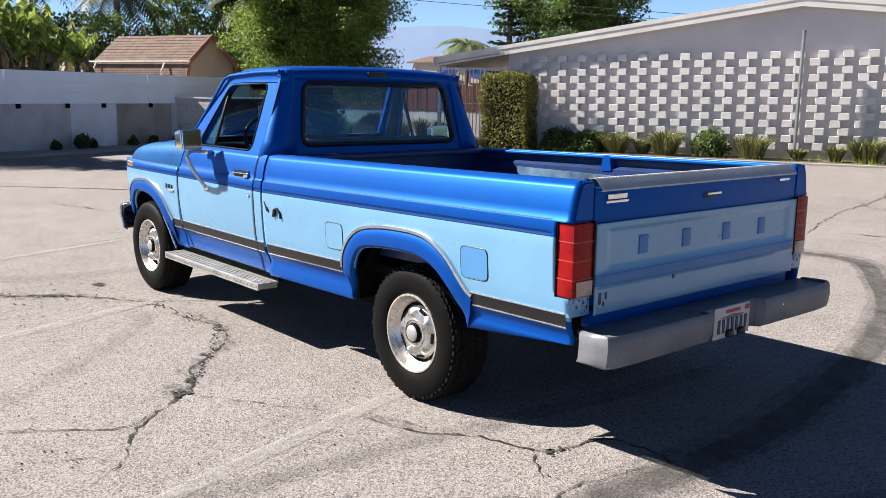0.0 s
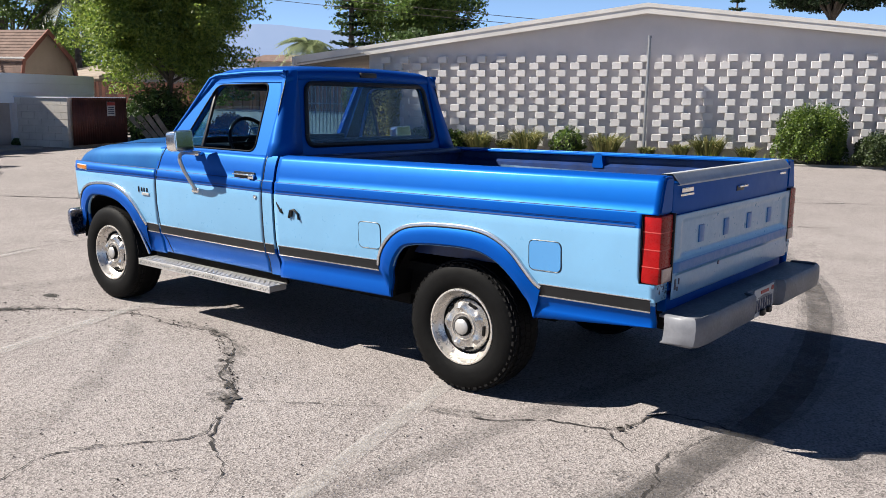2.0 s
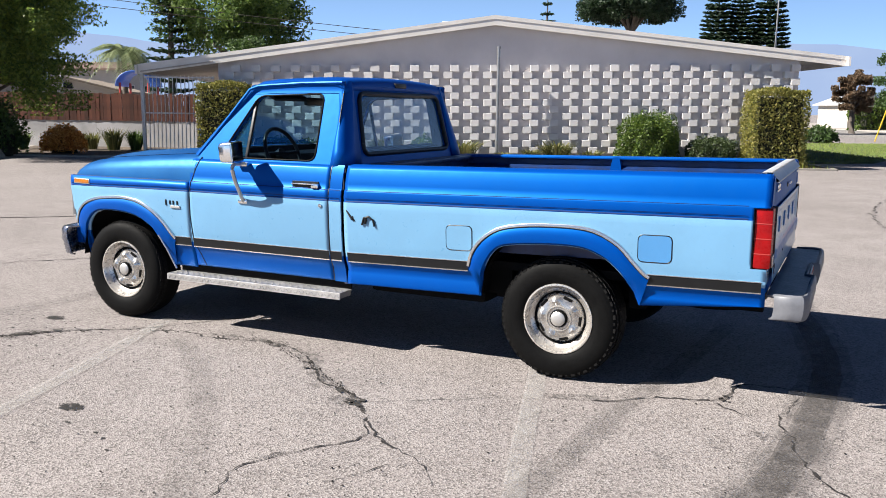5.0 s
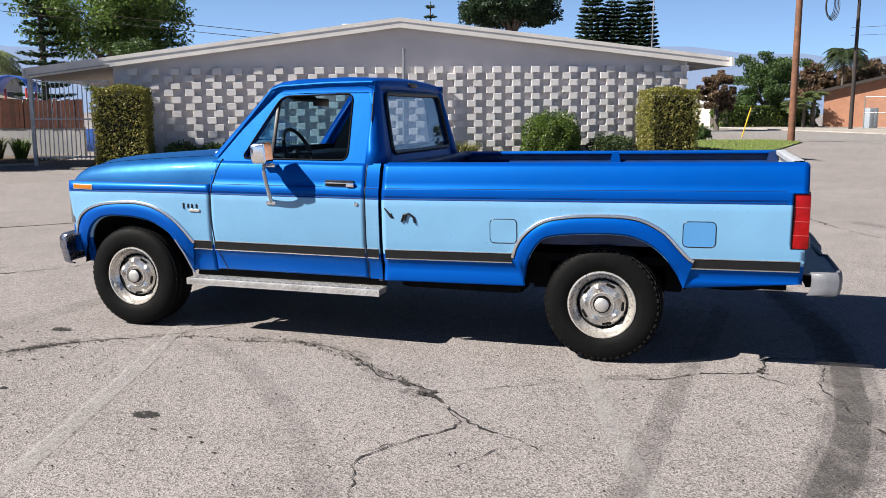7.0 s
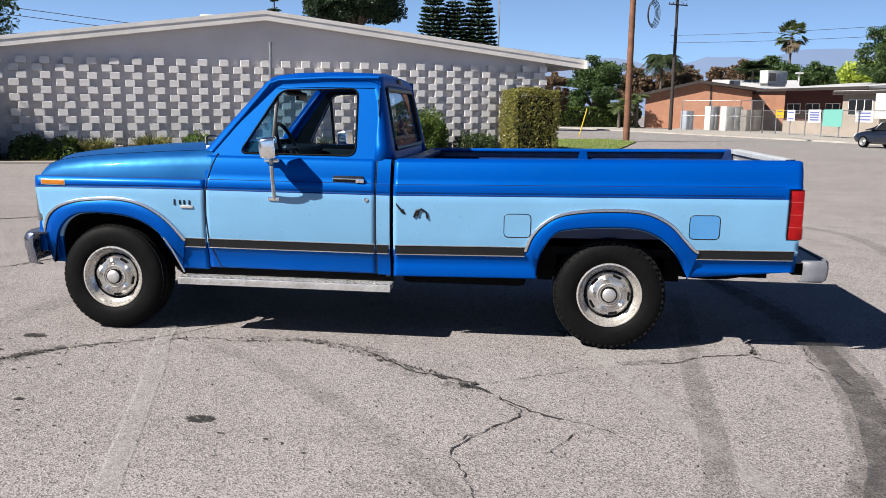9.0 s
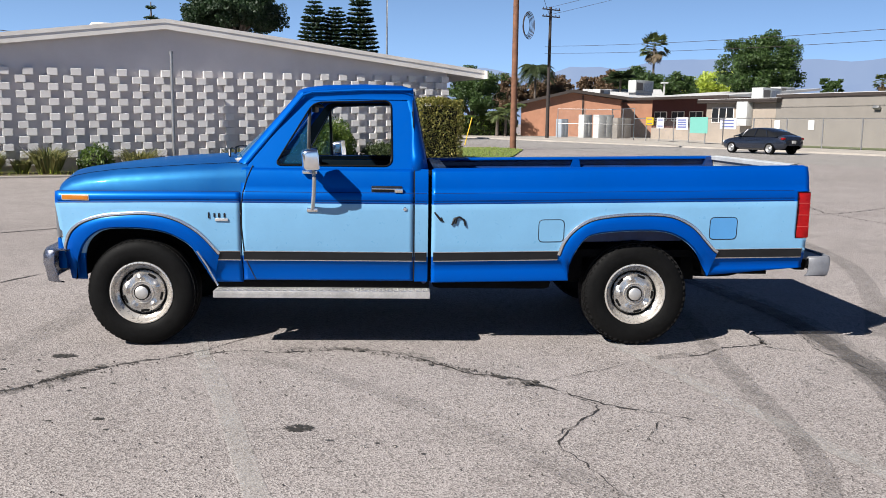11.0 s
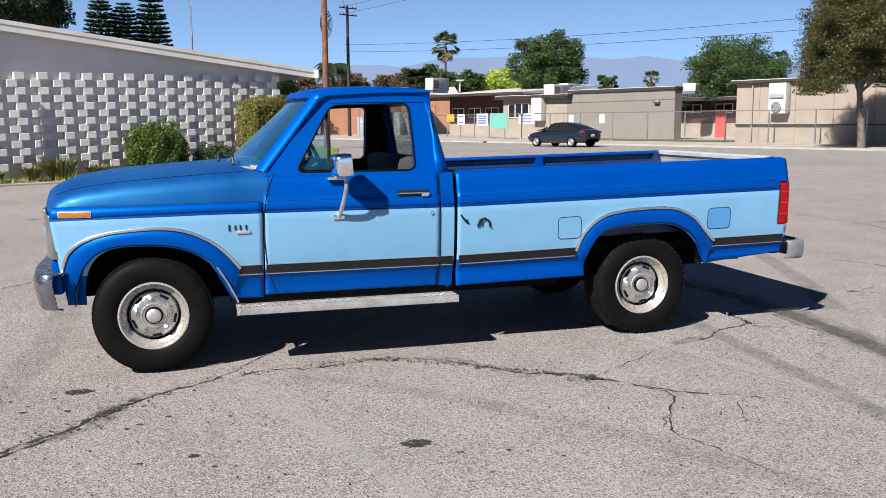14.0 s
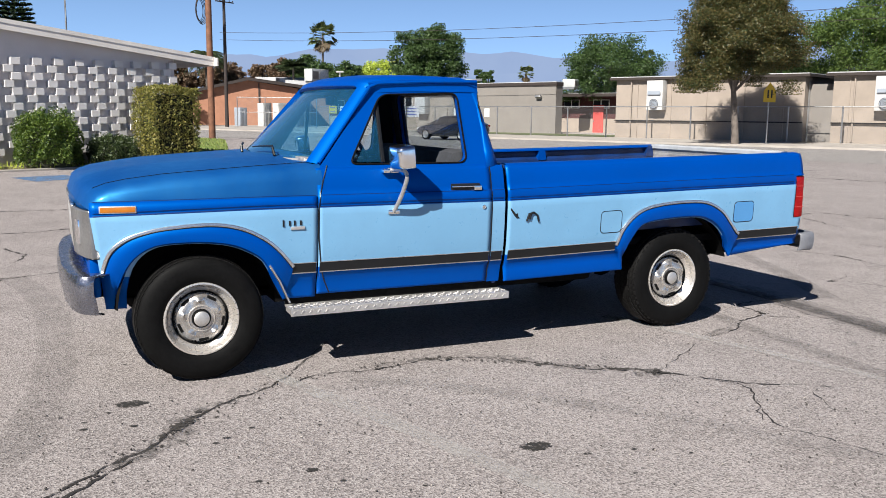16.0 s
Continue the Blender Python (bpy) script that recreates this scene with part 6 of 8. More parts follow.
# underbody; the chassis boxes also keep light from showing beneath
bm = boxes(((-0.42, 1.4, 0.52), (0.08, 5.0, 0.16)), ((0.42, 1.4, 0.52), (0.08, 5.0, 0.16)), ((0, 2.2, 0.56), (1.60, 1.3, 0.06)), ((0, 0.1, 0.64), (1.62, 2.4, 0.05)), ((0, 2.9, 0.50), (0.7, 0.9, 0.30)), ((-0.55, 0.8, 0.55), (0.4, 0.9, 0.2)))
part("chassis", bm, UNDER, truck, "dark chassis and underbody", smooth=False)
# unseen tanks, gearbox, members and spare tyre added to block light below
for x in (-0.50, 0.50):
    part("tank_blocker", boxes(((x, 0.98, 0.50), (0.36, 0.86, 0.30), 0.05)), UNDER, truck, "unseen tank-shaped block keeping light out under the bed")
part("gearbox_blocker", boxes(((0, 2.35, 0.46), (0.46, 1.3, 0.28), 0.06), ((0, 1.35, 0.46), (0.14, 0.9, 0.14), 0.04)), UNDER, truck)
for y, z in ((1.75, 0.46), (0.42, 0.50), (-0.42, 0.52), (2.85, 0.46)):
    part("cross_blocker", boxes(((0, y, z), (1.4, 0.10, 0.17), 0.01)), UNDER, truck)
bm = bmesh.new()
lathe_x(bm, [(-0.10, 0.18), (-0.11, 0.30), (-0.06, 0.345), (0.06, 0.345), (0.11, 0.30), (0.10, 0.18)], 32)
bmesh.ops.transform(bm, matrix=Matrix.Translation((0.0, -0.74, 0.50)) @ Matrix.Rotation(math.pi / 2, 4, "Y"), verts=bm.verts)
part("tyre_blocker", bm, RUBBER, truck, "unseen tyre-shaped block darkening the ground under the bed")
bm = bmesh.new()
tube(bm, [(-0.75, 0, 0.36), (-0.15, 0, 0.36), (0, 0, 0.36), (0.15, 0, 0.36), (0.75, 0, 0.36)], [0.045, 0.05, 0.13, 0.05, 0.045], 12)
part("rear_axle", bm, UNDER, truck)
bm = bmesh.new()
tube(bm, [(-0.75, 3.378, 0.38), (0.75, 3.378, 0.38)], 0.06, 10)
part("front_axle", bm, UNDER, truck)
bm = bmesh.new()
tube(bm, [(0.45, 1.8, 0.42), (0.5, 0.5, 0.42), (0.6, -0.6, 0.46), (0.75, -0.85, 0.46)], 0.03, 8)
part("exhaust_pipe", bm, UNDER, truck)


# ---- plants ----
DRYLEAF = leaf_material("dry_leaf", (0.07, 0.05, 0.026), (0.14, 0.10, 0.05), 0.3)
SHADECORE = surface("dark_inner_shade", (0.022, 0.024, 0.010), 0.95, 0.0, 0.5, 5, 40, 0.5, 0.02)


def ellipsoid_clumps(rng, n_clump, per, centre, rad, spread, shell=0.55, low=-0.75):
    """Leaf places: clumps spread through the outer part of an ellipsoid."""
    out = []
    while len(out) < n_clump:
        d = rng.normal(size=3)
        d /= np.linalg.norm(d)
        if d[2] < low:
            continue
        r = (shell + (1 - shell) * rng.random() ** 0.6) * (1 + 0.55 * noise.noise(Vector(d) * 1.9 + Vector((centre[2] * 3.1, rad[0] * 7.7, n_clump))))
        out.append(np.array(centre) + d * r * np.array(rad) * (0.82 + 0.36 * rng.random()))
    c = np.repeat(np.array(out), per, axis=0)
    return c + np.clip(rng.normal(size=c.shape), -1.45, 1.45) * spread * np.array((1.15, 1.15, 0.8)), np.array(out)


def tree(name, label, at, height, rad, leaf, seed, clumps=90, per=70, size=0.12, trunk=0.18, low=-0.6, base=None, bark=BARK, group="", split=None):
    rng = np.random.default_rng(seed)
    e = thing(name, label, "tree", at, 0, group)
    rz = rad[2]
    cz = height - rz
    size, per = size * 0.58, int(per * 2.6)
    pts, cl = ellipsoid_clumps(rng, clumps, per, (0, 0, cz), rad, max(0.14, rad[0] * 0.105), 0.5, low)
    quads_mesh("crown", pts, size * rng.uniform(0.6, 1.25, len(pts)), rng, leaf, e)
    bm = bmesh.new()
    fork = split or max(0.6, cz - rz * 0.75)
    bend = rng.normal(size=2) * 0.12
    tube(bm, [(0, 0, -0.05), (bend[0] * 0.4, bend[1] * 0.4, fork * 0.5), (bend[0], bend[1], fork)], [trunk * 1.25, trunk, trunk * 0.8], 10)
    part("trunk", bm, bark, e)
    pick = cl[rng.permutation(len(cl))[: min(12, len(cl))]]
    for p in pick:
        bm = bmesh.new()
        a = np.array((bend[0], bend[1], fork - 0.15))
        mid = a + (p - a) * 0.5 + np.array((0, 0, 0.12 * np.linalg.norm(p - a)))
        tube(bm, [a, a + (mid - a) * 0.5, mid, p], [trunk * 0.5, trunk * 0.38, trunk * 0.25, trunk * 0.08], 6)
        part("limb", bm, bark, e)
    return e


def shrub(name, label, at, rad, leaf, seed, n=2600, size=0.06, flat=False, core=0.74):
    rng = np.random.default_rng(seed)
    e = thing(name, label, "shrub", at)
    d = rng.normal(size=(n, 3))
    d /= np.linalg.norm(d, axis=1)[:, None]
    if flat:
        d /= (np.abs(d) ** 3.6).sum(axis=1)[:, None] ** (1 / 3.6)
    d[:, 2] = np.abs(d[:, 2]) * 1.0 - 0.25 * rng.random(n)
    ang = np.arctan2(d[:, 1], d[:, 0])
    lump = 1 + 0.10 * np.sin(5 * ang + 3 * d[:, 2] + seed) + 0.08 * np.sin(9 * ang - 5 * d[:, 2])
    r = (1 - 0.30 * rng.random(n) ** 2) * lump
    p = d * r[:, None] * np.array(rad)
    p[:, 2] = np.maximum(p[:, 2] + rad[2] * 0.28, 0.02)
    quads_mesh("leaves", p, size * rng.uniform(0.6, 1.3, n), rng, leaf, e)
    # solid dark core gives the shade between the leaves
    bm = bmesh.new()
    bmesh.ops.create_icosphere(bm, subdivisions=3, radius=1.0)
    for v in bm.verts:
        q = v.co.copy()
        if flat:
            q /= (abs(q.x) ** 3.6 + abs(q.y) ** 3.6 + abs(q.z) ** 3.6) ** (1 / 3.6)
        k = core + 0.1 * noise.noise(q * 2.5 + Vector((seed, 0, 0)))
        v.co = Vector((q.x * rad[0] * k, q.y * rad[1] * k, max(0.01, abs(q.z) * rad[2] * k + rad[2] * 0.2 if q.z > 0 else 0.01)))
    part("shade_core", bm, SHADECORE, e, "solid dark core standing in for inner shade")
    bm = bmesh.new()
    for k in range(7):
        a = 2 * math.pi * k / 7
        tube(bm, [(0.05 * math.cos(a), 0.05 * math.sin(a), 0), (rad[0] * 0.35 * math.cos(a), rad[1] * 0.35 * math.sin(a), rad[2] * 0.5), (rad[0] * 0.7 * math.cos(a), rad[1] * 0.7 * math.sin(a), rad[2] * 0.85)], [0.02, 0.014, 0.006], 5)
    part("stems", bm, BARK, e)
    return e


def clipped_hedge(name, label, at, turn, size, leaf, seed, n=6000, leafsize=0.05):
    """Box-clipped hedge: leaves over every face, uneven, with a solid dark core for inner shade."""
    rng = np.random.default_rng(seed)
    e = thing(name, label, "hedge", at, turn)
    w, d, h = size
    face = rng.random(n)
    a, b = rng.uniform(-0.5, 0.5, n), rng.uniform(-0.5, 0.5, n)
    dep = rng.random(n) ** 2 * 0.14
    p = np.empty((n, 3))
    ar = np.array([w * h, w * h, d * h, d * h, w * d])
    cum = np.cumsum(ar / ar.sum())
    for i in range(n):
        f = int(np.searchsorted(cum, face[i]))
        if f < 2:
            p[i] = (a[i] * w, (0.5 * d - dep[i]) * (1 if f else -1), (b[i] + 0.5) * h)
        elif f < 4:
            p[i] = ((0.5 * w - dep[i]) * (1 if f == 3 else -1), a[i] * d, (b[i] + 0.5) * h)
        else:
            p[i] = (a[i] * w, b[i] * d, h - dep[i])
    wob = 0.06 * np.sin(p[:, 2] * 4.1 + seed) + 0.05 * np.sin(p[:, 0] * 6.3 + p[:, 2] * 2.2 + seed * 2)
    p[:, :2] *= (1 + wob * 0.5)[:, None]
    p[:, 2] += 0.05 * np.sin(p[:, 0] * 5 + seed) * (p[:, 2] / h)
    p += rng.normal(size=p.shape) * 0.018
    quads_mesh("leaves", p, leafsize * rng.uniform(0.6, 1.3, n), rng, leaf, e)
    # dark box inside, in place of the hedge's own shade
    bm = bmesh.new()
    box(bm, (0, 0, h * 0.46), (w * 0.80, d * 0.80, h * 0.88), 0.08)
    part("shade_core", bm, SHADECORE, e, "solid dark core standing in for shade inside the hedge")
    return e




def tuft(name, label, at, r, h, leaf, seed, n=110):
    rng = np.random.default_rng(seed)
    e = thing(name, label, "plant", at)
    v = np.empty((n, 2, 4, 3))
    for i in range(n):
        a, rr = rng.uniform(0, 2 * math.pi), r * 0.35 * math.sqrt(rng.random())
        b = np.array((rr * math.cos(a), rr * math.sin(a), 0))
        out = np.array((math.cos(a), math.sin(a), 0)) * r * rng.uniform(0.2, 0.9)
        m = b + out * 0.45 + np.array((0, 0, h * rng.uniform(0.55, 0.8)))
        t = b + out + np.array((0, 0, h * rng.uniform(0.5, 1.05)))
        s = np.array((-math.sin(a), math.cos(a), 0)) * 0.016
        v[i, 0] = (b - s, b + s, m + s, m - s)
        v[i, 1] = (m - s, m + s, t + s * 0.15, t - s * 0.15)
    raw_quads("foliage", v.reshape(-1, 4, 3), leaf, e)
    return e


def frond(v, base, direction, length, droop, rng, leaflet, n=26):
    d = np.array(direction, float)
    side = np.cross(d, (0, 0, 1))
    side /= np.linalg.norm(side) + 1e-9
    pts = []
    for k in range(n + 1):
        t = k / n
        pts.append(np.array(base) + d * length * t + np.array((0, 0, -droop * length * t * t)))
    for k in range(1, n + 1):
        t = k / n
        L = leaflet * math.sin(math.pi * min(1, 0.12 + t * 0.9)) + 0.05
        ax = pts[k] - pts[k - 1]
        ax /= np.linalg.norm(ax) + 1e-9
        for sgn in (-1, 1):
            tip = pts[k] + (side * sgn * 0.9 + ax * 0.55 + np.array((0, 0, -0.45 + 0.2 * rng.random()))) * L
            w = ax * (0.028 + 0.02 * leaflet) * (1.9 if length > 2.5 else 1.0)
            v.append((pts[k] - w, pts[k] + w, tip + w * 0.2, tip - w * 0.2))
        w2 = side * 0.018
        v.append((pts[k - 1] - w2, pts[k - 1] + w2, pts[k] + w2, pts[k] - w2))


def palm(name, label, at, height, length, leaf, seed, fronds=22, droop=0.55, leaflet=0.55, trunk=0.16, skirt=0):
    rng = np.random.default_rng(seed)
    e = thing(name, label, "palm tree", at)
    v = []
    for k in range(fronds + skirt):
        a = 2 * math.pi * (k * 0.618 + rng.random() * 0.1)
        up = rng.uniform(-0.15, 0.95) if k < fronds else rng.uniform(-1.6, -0.7)
        d = np.array((math.cos(a), math.sin(a), up))
        d /= np.linalg.norm(d)
        frond(v, (0, 0, height), d, length * rng.uniform(0.8, 1.1) * (1 if k < fronds else 0.7), droop * rng.uniform(0.7, 1.3), rng, leaflet, 22)
    raw_quads("fronds", np.array(v), leaf, e)
    bm = bmesh.new()
    tube(bm, [(0.1, 0, -0.05), (0.03, 0, height * 0.5), (0, 0, height)], [trunk * 1.3, trunk, trunk * 0.9], 10)
    part("trunk", bm, BARK, e)
    return e


def fan_palm(label, at, height, r, seed):
    """Thin trunk, a round head of fan leaves and a skirt of dead ones."""
    rng = np.random.default_rng(seed)
    e = thing("fan_palm", label, "palm tree", at)
    green, dead = [], []
    for k in range(64):
        a = 2 * math.pi * (k * 0.618 + rng.random() * 0.05)
        up = rng.uniform(-0.7, 1.5) if k < 46 else rng.uniform(-3.5, -1.2)
        d = np.array((math.cos(a), math.sin(a), up))
        d /= np.linalg.norm(d)
        L = r * rng.uniform(0.45, 0.62)
        b = np.array((0, 0, height)) + d * 0.1
        c = b + d * L
        side = np.cross(d, (0, 0, 1.0)) + rng.normal(size=3) * 0.2
        side /= np.linalg.norm(side) + 1e-9
        out = green if k < 46 else dead
        w = side * 0.02
        out.append((b - w, b + w, c + w, c - w))
        for j in range(11):
            q = -1.25 + 2.5 * j / 10
            t = d * math.cos(q) + side * math.sin(q)
            tip = c + t * r * 0.48 * (1 - 0.12 * abs(q)) + np.array((0, 0, -0.10 * r * rng.random()))
            n2 = (d * -math.sin(q) + side * math.cos(q)) * r * 0.045
            out.append((c, c + t * r * 0.25 - n2, tip, c + t * r * 0.25 + n2))
    raw_quads("fronds", np.array(green), PALM_L, e)
    raw_quads("dead_fronds", np.array(dead), DRYLEAF, e, "brown skirt of dead fronds")
    bm = bmesh.new()
    tube(bm, [(0.25, 0, -0.05), (0.1, 0, height * 0.5), (0, 0, height)], [0.26, 0.17, 0.15], 10)
    part("trunk", bm, BARK, e)
    return e


def banana(at, height, seed):
    """Thick stem and long, broad, arching leaves, torn along their edges."""
    rng = np.random.default_rng(seed)
    e = thing("banana_plant", "tall banana plant with torn yellow-green leaves behind the wall", "banana plant", at, 0, "banana plants behind the wall")
    base = height - 2.0
    for k in range(13):
        a = 2 * math.pi * (k * 0.618) + rng.random() * 0.5
        L, w = rng.uniform(1.4, 2.3), rng.uniform(0.14, 0.25)
        up = rng.uniform(1.0, 4.5)
        bow = rng.uniform(0.2, 0.6)
        d = np.array((math.cos(a), math.sin(a), up))
        d /= np.linalg.norm(d)
        side = np.array((-math.sin(a), math.cos(a), rng.uniform(-0.5, 0.5)))
        v = []
        n = 26
        prev = None
        for j in range(n + 1):
            t = j / n
            p = np.array((0, 0, base)) + d * L * t + np.array((0, 0, -bow * L * t ** 2.4))
            ww = w * math.sin(math.pi * min(0.97, 0.06 + t * 0.92)) ** 0.7
            cut = np.array((0, 0, -rng.random() * 0.16))
            row = (p - side * ww + cut, p + np.array((0, 0, 0.04)), p + side * ww + cut)
            if prev is not None:
                f = rng.uniform(0.55, 0.98)
                v.append((prev[0], prev[1], row[1], row[0] * f + prev[0] * (1 - f)))
                f = rng.uniform(0.55, 0.98)
                v.append((prev[1], prev[2], row[2] * f + prev[2] * (1 - f), row[1]))
            prev = row
        raw_quads("leaf", np.array(v), BANANA_L, e)
    for k in range(6):
        a = 2 * math.pi * k / 6 + rng.random()
        d = np.array((math.cos(a), math.sin(a), 0.0))
        side = np.array((-math.sin(a), math.cos(a), 0.0))
        v, prev = [], None
        for j in range(13):
            t = j / 12
            p = np.array((0, 0, base + 0.1)) + d * (0.55 * math.sin(1.9 * t)) + np.array((0, 0, 0.25 * math.sin(2.2 * t) - 1.5 * t * t))
            ww = 0.13 * math.sin(math.pi * (0.08 + 0.88 * t)) * rng.uniform(0.6, 1.2)
            row = (p - side * ww + d * rng.normal() * 0.03, p, p + side * ww + d * rng.normal() * 0.03)
            if prev is not None:
                v += [(prev[0], prev[1], row[1], row[0]), (prev[1], prev[2], row[2], row[1])]
            prev = row
        raw_quads("dead_leaf", np.array(v), DRYLEAF, e, "brown dried leaf hanging by the stem")
    bm = bmesh.new()
    tube(bm, [(0, 0, -0.02), (0.03, 0, height * 0.3), (0, 0, height - 1.9)], [0.13, 0.11, 0.07], 10)
    part("stem", bm, BARK, e)
    return e


def conifer(name, label, at, height, r, seed, tiers=16, per=320, narrow=1.0, size=0.16):
    """Whorls of level branches with gaps of sky between them, their tips turned up."""
    rng = np.random.default_rng(seed)
    e = thing(name, label, "conifer", at)
    pts = []
    for k in range(tiers):
        t = (k + 0.1 * rng.normal()) / tiers
        z = height * (0.12 + 0.88 * t)
        rr = r * max(0.0, 1 - t) ** narrow * rng.uniform(0.92, 1.08) + 0.10
        arms = 10 + int(rng.integers(0, 4))
        n = int(per * (1 - t) + 60)
        a = (rng.integers(0, arms, n) + 0.16 * rng.normal(size=n)) * 2 * math.pi / arms + k * 1.9
        f = rng.random(n) ** 0.7
        q = rr * f
        pts.append(np.stack((q * np.cos(a), q * np.sin(a), z + 0.10 * q * f + rng.normal(size=n) * 0.05 * height / tiers), axis=1))
    pts = np.concatenate(pts)
    quads_mesh("crown", pts, size * rng.uniform(0.6, 1.2, len(pts)), rng, CONIFER_L, e, flat=0.75, aspect=0.6)
    bm = bmesh.new()
    tube(bm, [(0, 0, -0.05), (0, 0, height * 0.6), (0, 0, height * 0.98)], [0.22, 0.14, 0.03], 8)
    part("trunk", bm, BARK, e)
    return e


# planting along the block wall
clipped_hedge("clipped_hedge", "tall box-clipped olive hedge against the white gate", fac(-8.4, -1.0, 0.05), FTURN, (1.40, 1.1, 2.2), HEDGE_L, 1, 11000, 0.040)
clipped_hedge("clipped_hedge", "tall box-clipped olive hedge at the corner of the wall", fac(7.6, -1.0, 0.05), FTURN, (1.55, 1.2, 2.22), HEDGE_L, 2, 13000, 0.040)
shrub("round_bush", "bright green leafy bush before the block wall", fac(4.0, -0.95, 0.05), (1.0, 0.78, 1.15), BUSH_L, 3, 15000, 0.038, True, 0.70)
shrub("low_hedge", "low dark green spreading hedge before the block wall", fac(5.85, -0.95, 0.05), (1.35, 0.62, 0.64), LOWHEDGE_L, 4, 8000, 0.038, True)
shrub("small_shrub", "small dark green shrub beside the tall hedge", fac(-6.9, -0.75, 0.05), (0.62, 0.5, 0.55), GREEN_L, 5, 1500, 0.05)
shrub("small_shrub", "small green shrub with reddish leaves in the bed", fac(-6.0, -0.7, 0.05), (0.62, 0.5, 0.50), MID_L, 6, 1500, 0.05)
shrub("small_shrub", "thin flowering shrub in the bed", fac(-2.55, -0.7, 0.05), (0.60, 0.45, 0.62), MID_L, 7, 900, 0.05)
for i, (x, r, h) in enumerate(((-5.2, 0.75, 0.62), (-3.75, 0.85, 0.72), (-1.45, 0.85, 0.66), (1.35, 0.75, 0.66), (0.6, 0.4, 0.4), (2.35, 0.45, 0.4), (-4.4, 0.4, 0.4), (-0.3, 0.35, 0.3), (-7.9, 0.4, 0.45))):
    tuft("grass_clump", "clump of long green and straw grass in the bed", fac(x, -0.75 - 0.08 * (i % 3), 0.05), r, h, TUFT_L, 20 + i, 260)
# thin dry weeds over the bed
rngw = np.random.default_rng(9)
wv = []
for i in range(1500):
    p = np.array(fac(rngw.uniform(-9.4, 9.2), rngw.uniform(-1.7, 0.0), 0.045))
    h = rngw.uniform(0.05, 0.22)
    s = np.array((0.008, 0.006, 0))
    q = p + np.array((rngw.normal() * 0.05, rngw.normal() * 0.05, h))
    wv.append((p - s, p + s, q + s * 0.2, q - s * 0.2))
tagged(raw_quads("dry_weeds", np.array(wv), YELLOW_L, None, kind="stuff"), "sparse dry yellow weeds in the bed", "weeds")
# lawn blades
lv = []
for i in range(9000):
    x = rngw.uniform(9.8, 22.3)
    d = rngw.uniform(1.9, 20.5)
    if d < 2.4 + (x - 12.2) * 1.46:
        continue
    p = np.array(fac(x, d, 0.05))
    s = np.array((0.03, 0.02, 0))
    q = p + np.array((rngw.normal() * 0.03, rngw.normal() * 0.03, rngw.uniform(0.03, 0.09)))
    lv.append((p - s, p + s, q + s * 0.3, q - s * 0.3))
tagged(raw_quads("lawn_grass", np.array(lv), GRASSM, None, kind="stuff"), "short mown yellow-green grass blades", "grass")


# ---- left side: walls, enclosure, fence, shed ----
def low_wall():
    e = thing("garden_wall", "grey plastered wall with white siding panels on top", "wall", fac(-18.0, 0), FTURN, kind="structure")
    Y0, Y1 = -30.0, -0.9
    edges = [-30, -26.5, -23.4, -20.2, -16.9, -13.4, -11.3, -8.67, -7.04, -4.85, -0.9]
    for k, (a, b) in enumerate(zip(edges, edges[1:])):
        part("wall_panel", boxes(((0, (a + b) / 2, 0.6), (0.20 + 0.01 * (k % 2), b - a - 0.008, 1.24))), (WALLGREY, WALLBROWN, WALLGREY, WALLBROWN, WALLWHITE, WALLGREY, WALLGREY, WALLWHITE, WALLBROWN, WALLGREY)[k], e, smooth=False)
    part("pier", boxes(((0.02, -4.58, 0.6), (0.30, 0.5, 1.26), 0.01)), WALLGREY, e, smooth=False)
    for r in range(3):
        for k in range(6):
            a, b = Y0 + 4.85 * k, Y0 + 4.85 * k + 4.84
            bm = bmesh.new()
            slab(bm, [(0.06, 1.24 + 0.27 * r - 0.025 * (r == 0)), (0.095, 1.25 + 0.27 * r - 0.025 * (r == 0)), (0.075, 1.518 + 0.27 * r), (0.06, 1.518 + 0.27 * r)], b - a, lambda p, q, t: (p, a + t, q))
            part("siding_board", bm, SIDING, e, smooth=False)
    for y in (-28, -25, -22, -19, -16, -13, -10.3, -8.77, -7.53, -5.73):
        part("bracket", boxes(((0.14, y, 1.17), (0.08, 0.10, 0.12), 0.01)), UNDER, e, smooth=False)
    return e


low_wall()
flat_shape("wall_bed", [fac(-17.9, -30), fac(-16.6, -30), fac(-16.6, -5.2), fac(-17.9, -5.2)], 0.06, CONCRETE, "low concrete strip at the foot of the wall", "kerb", thick=0.08)
for i, (d, r) in enumerate(((-9.5, 0.13), (-8.62, 0.22), (-8.3, 0.13), (-6.8, 0.14), (-6.0, 0.14), (-5.1, 0.10), (-12.4, 0.18), (-15.5, 0.2))):
    shrub("weed", "dark green weed growing at the wall foot", fac(-17.55, d, 0.05), (r, r, r * 1.5), GREEN_L, 40 + i, 260, 0.05)


